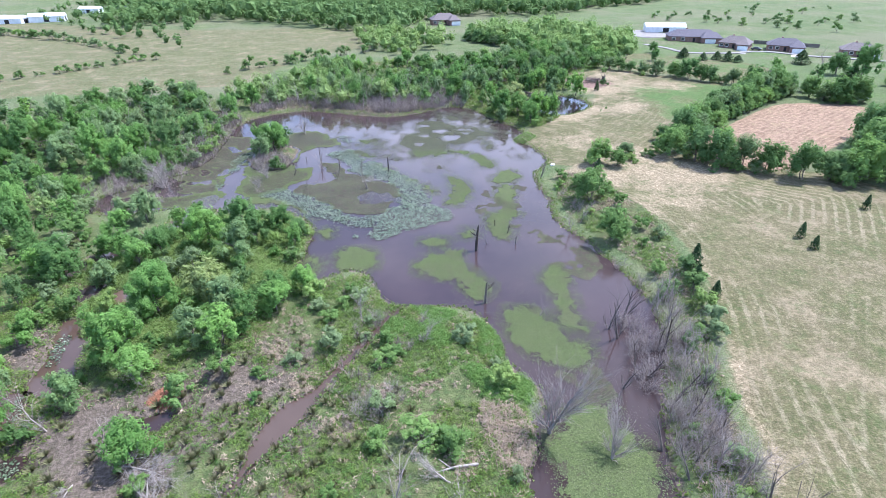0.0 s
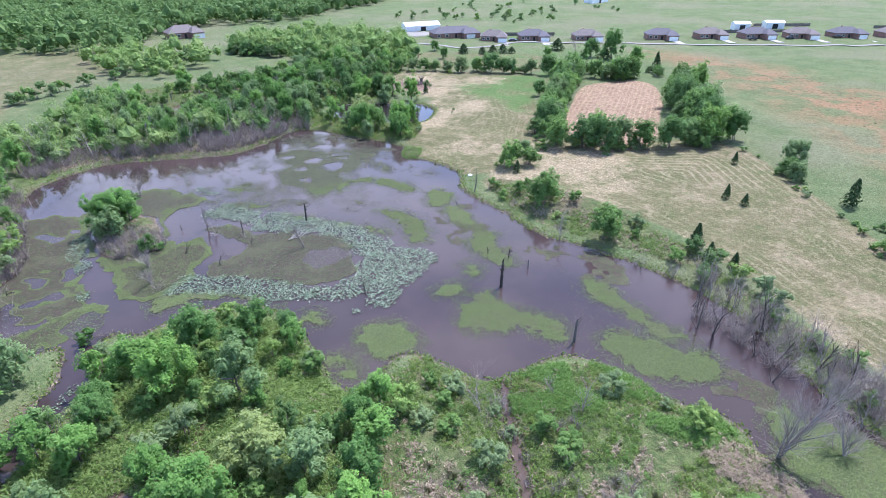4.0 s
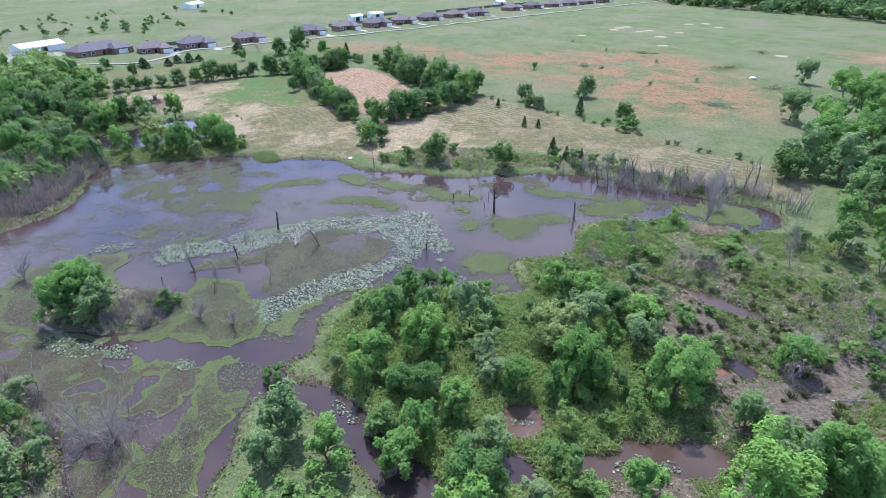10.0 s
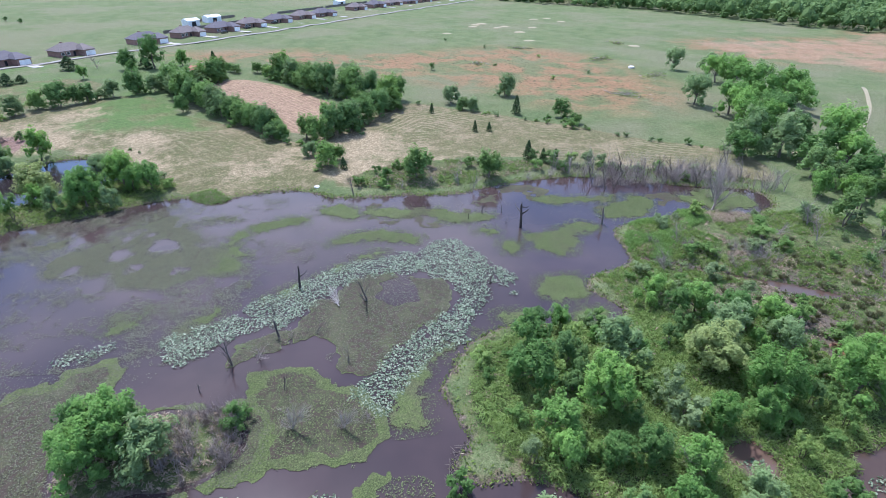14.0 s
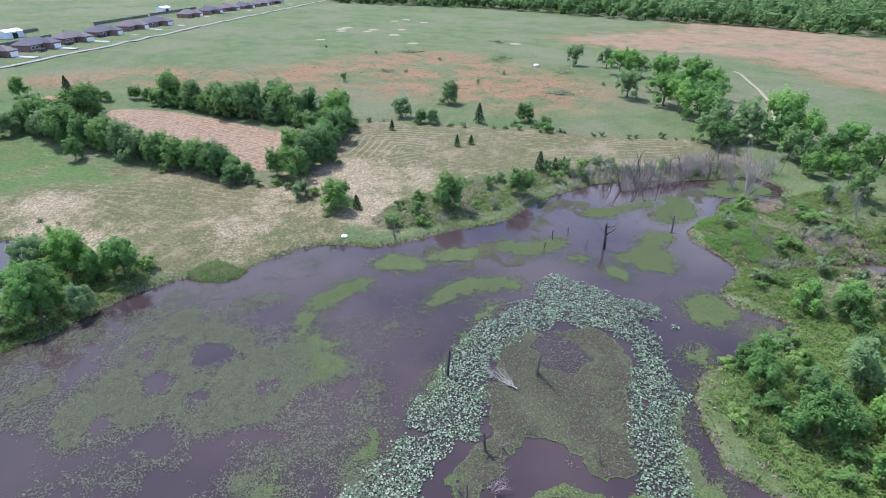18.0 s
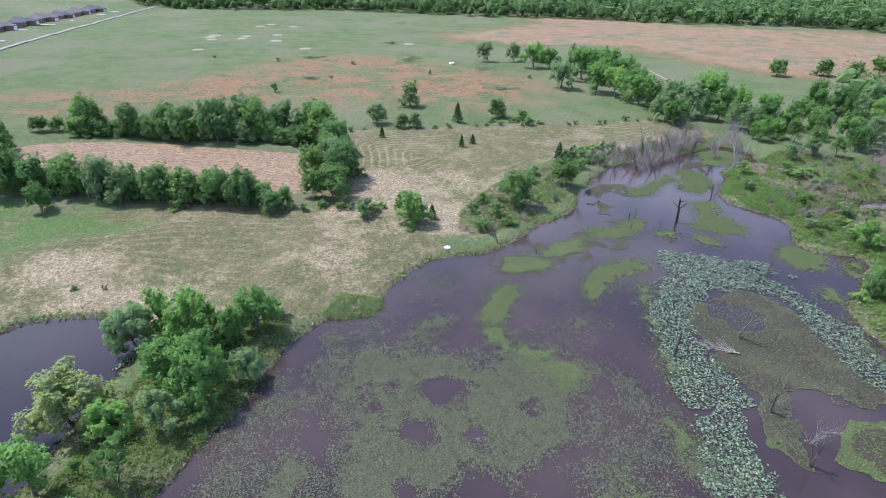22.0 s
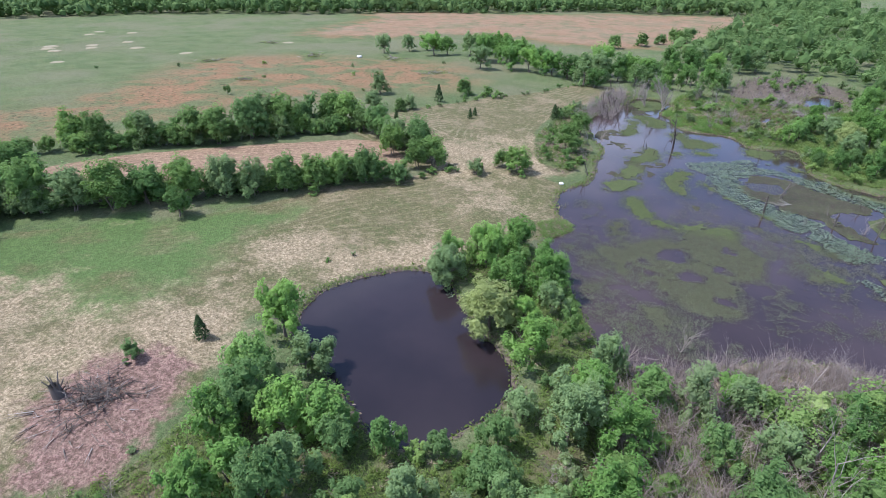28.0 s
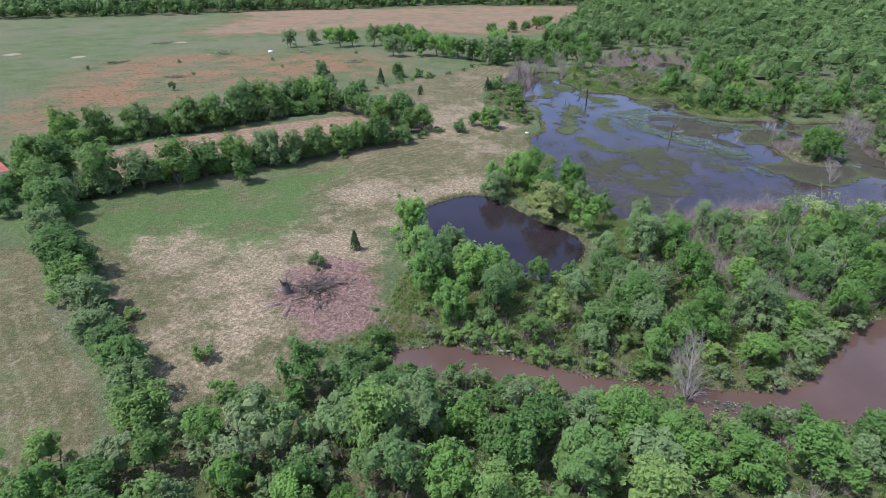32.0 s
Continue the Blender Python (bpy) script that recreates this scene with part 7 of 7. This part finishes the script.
# the riding ring
bm = bmesh.new()
bmesh.ops.create_cone(bm, cap_ends=True, segments=48, radius1=15, radius2=14.6, depth=0.4)
ring = tagged(part("gravel_yard", bm, M_GRAVEL, None), "pale gravel yard beside the farmhouse", "yard", kind="structure")
ring.location = (118, 330, 1.75)
# pale bare discs where bales were fed
for k, (x, y) in enumerate(((293, 55), (302.5, 52), (308, 47), (287, 39.5), (295, 33.5), (268, 28.7), (290.6, 15.8), (336, 4.7), (344, -6.7), (321, -11.7), (212, -21.6), (232, 30.5), (262, 74.4))):
    bm = bmesh.new()
    bmesh.ops.create_cone(bm, cap_ends=True, segments=24, radius1=3.0 + k % 3 * 0.3, radius2=2.5, depth=0.3)
    ob = tagged(part("feeding_spot", bm, M_THATCH, None), "pale round patch of trampled hay on grass", "hay patch", "hay patches in the pasture")
    ob.location = (x, y, ground_z(x, y) + 0.08)


def fence(x0, y0, x1, y1, label):
    n = max(2, int(math.hypot(x1 - x0, y1 - y0) / 2.6))
    top = tagged(new("fence"), label, "fence", kind="structure")
    top.location = (x0, y0, ground_z(x0, y0))
    turn = math.atan2(y1 - y0, x1 - x0)
    top.rotation_euler = (0, 0, turn)
    bp = bpy.data.meshes.new("panel")
    bm = bmesh.new()
    slab(bm, 0, -0.03, 0.05, 2.55, 0.03, 1.8)
    slab(bm, -0.07, -0.07, -0.2, 0.07, 0.07, 1.9)
    bm.to_mesh(bp)
    bm.free()
    bp.materials.append(M_FENCE)
    for k in range(n):
        o = new("panel", bp)
        o.parent, o.location = top, (k * 2.6, 0, 0)


for a in ((262, 240, 318, 210), (318, 240, 350, 222), (372, 196, 420, 165), (420, 165, 470, 132), (160, 290, 185, 275)):
    fence(*a, "weathered board fence behind the houses")


def car_kind():
    top = tagged(new("car"), "dark parked car on a driveway", "car")
    bm = bmesh.new()
    slab(bm, -2.3, -0.9, 0.35, 2.3, 0.9, 0.95)
    for v in slab(bm, -1.5, -0.82, 0.95, 1.4, 0.82, 1.5):
        if v.co.z > 1.2:
            v.co.x *= 0.72
            v.co.y *= 0.85
    bmesh.ops.bevel(bm, geom=list(bm.edges), offset=0.08, segments=2, affect="EDGES")
    part("body", bm, M_PAINT, top)
    for x in (-1.4, 1.4):
        for y in (-0.85, 0.85):
            bm = bmesh.new()
            bmesh.ops.create_cone(bm, cap_ends=True, segments=16, radius1=0.34, radius2=0.34, depth=0.24)
            w = part("wheel", bm, M_RUBBER, top)
            w.location, w.rotation_euler = (x, y, 0.34), (radians(90), 0, 0)
    return Kind(top)


car = car_kind()
for x, y in ((264, 206), (285, 198), (152, 272), (310, 186)):
    car.put(x, y, ground_z(x, y) + 0.15, 1.0, 1.0, ROAD_TURN)

# shrubs and debris heaps out in the pasture
gz = random.Random(160)
for x, y in ((232, 78), (205, 60), (178, 38), (158, 62), (128, 44), (150, 90), (110.8, 65.2), (69, 55.5), (74, 59.5), (107.6, 1.5), (140, 26)):
    plant(SHRUBS, x, y, gz.uniform(0.8, 1.6), gz, 0.3)


def debris_kind(seed):
    """A low heap of grey limbs with weeds grown through."""
    g = random.Random(seed)
    top = tagged(new("debris_heap"), "low heap of grey dead limbs in the pasture", "debris heap", "debris heaps in the pasture")
    for name, count, material in (("limbs", 46, M_TWIG), ("dark_limbs", 34, M_SNAG)):
        rows = []
        for _ in range(count):
            a, r = g.uniform(0, 6.28), abs(g.gauss(0, 1.9))
            p = Vector((math.cos(a) * r * 1.6, math.sin(a) * r * 0.8, g.uniform(0.05, 0.7)))
            rows.append((tuple(p), tuple(p + Vector((g.gauss(0, 1.2), g.gauss(0, 0.8), g.gauss(0.15, 0.35)))), g.uniform(0.05, 0.13), 0.03))
        tagged(link(name, tubes(name, rows, 4), material, top), kind="stuff")
    n = np.random.default_rng(seed)
    p = n.normal(0, 1, (500, 3)) * np.array([2.6, 1.4, 0.3]) + np.array([0, 0, 0.45])
    tagged(link("weeds", kgon_mesh("weeds", tris(p, unit(n.normal(size=(500, 3)) + np.array([0, 0, 0.6])), 0.22, n, 0.5), 3), M_WEED, top), kind="stuff")
    return Kind(top)


DEBRIS_SPOTS = [(160.8, 69.4), (100.9, 24.8), (171.8, 10.7), (218.7, -14.5), (204.6, 41.5), (133.4, 0.8)]
DEBRIS = [debris_kind(171), debris_kind(172)]
for k, (x, y) in enumerate(DEBRIS_SPOTS):
    DEBRIS[k % 2].put(x, y, ground_z(x, y), 1.0 + 0.25 * (k % 3), 1.0, k * 1.1)
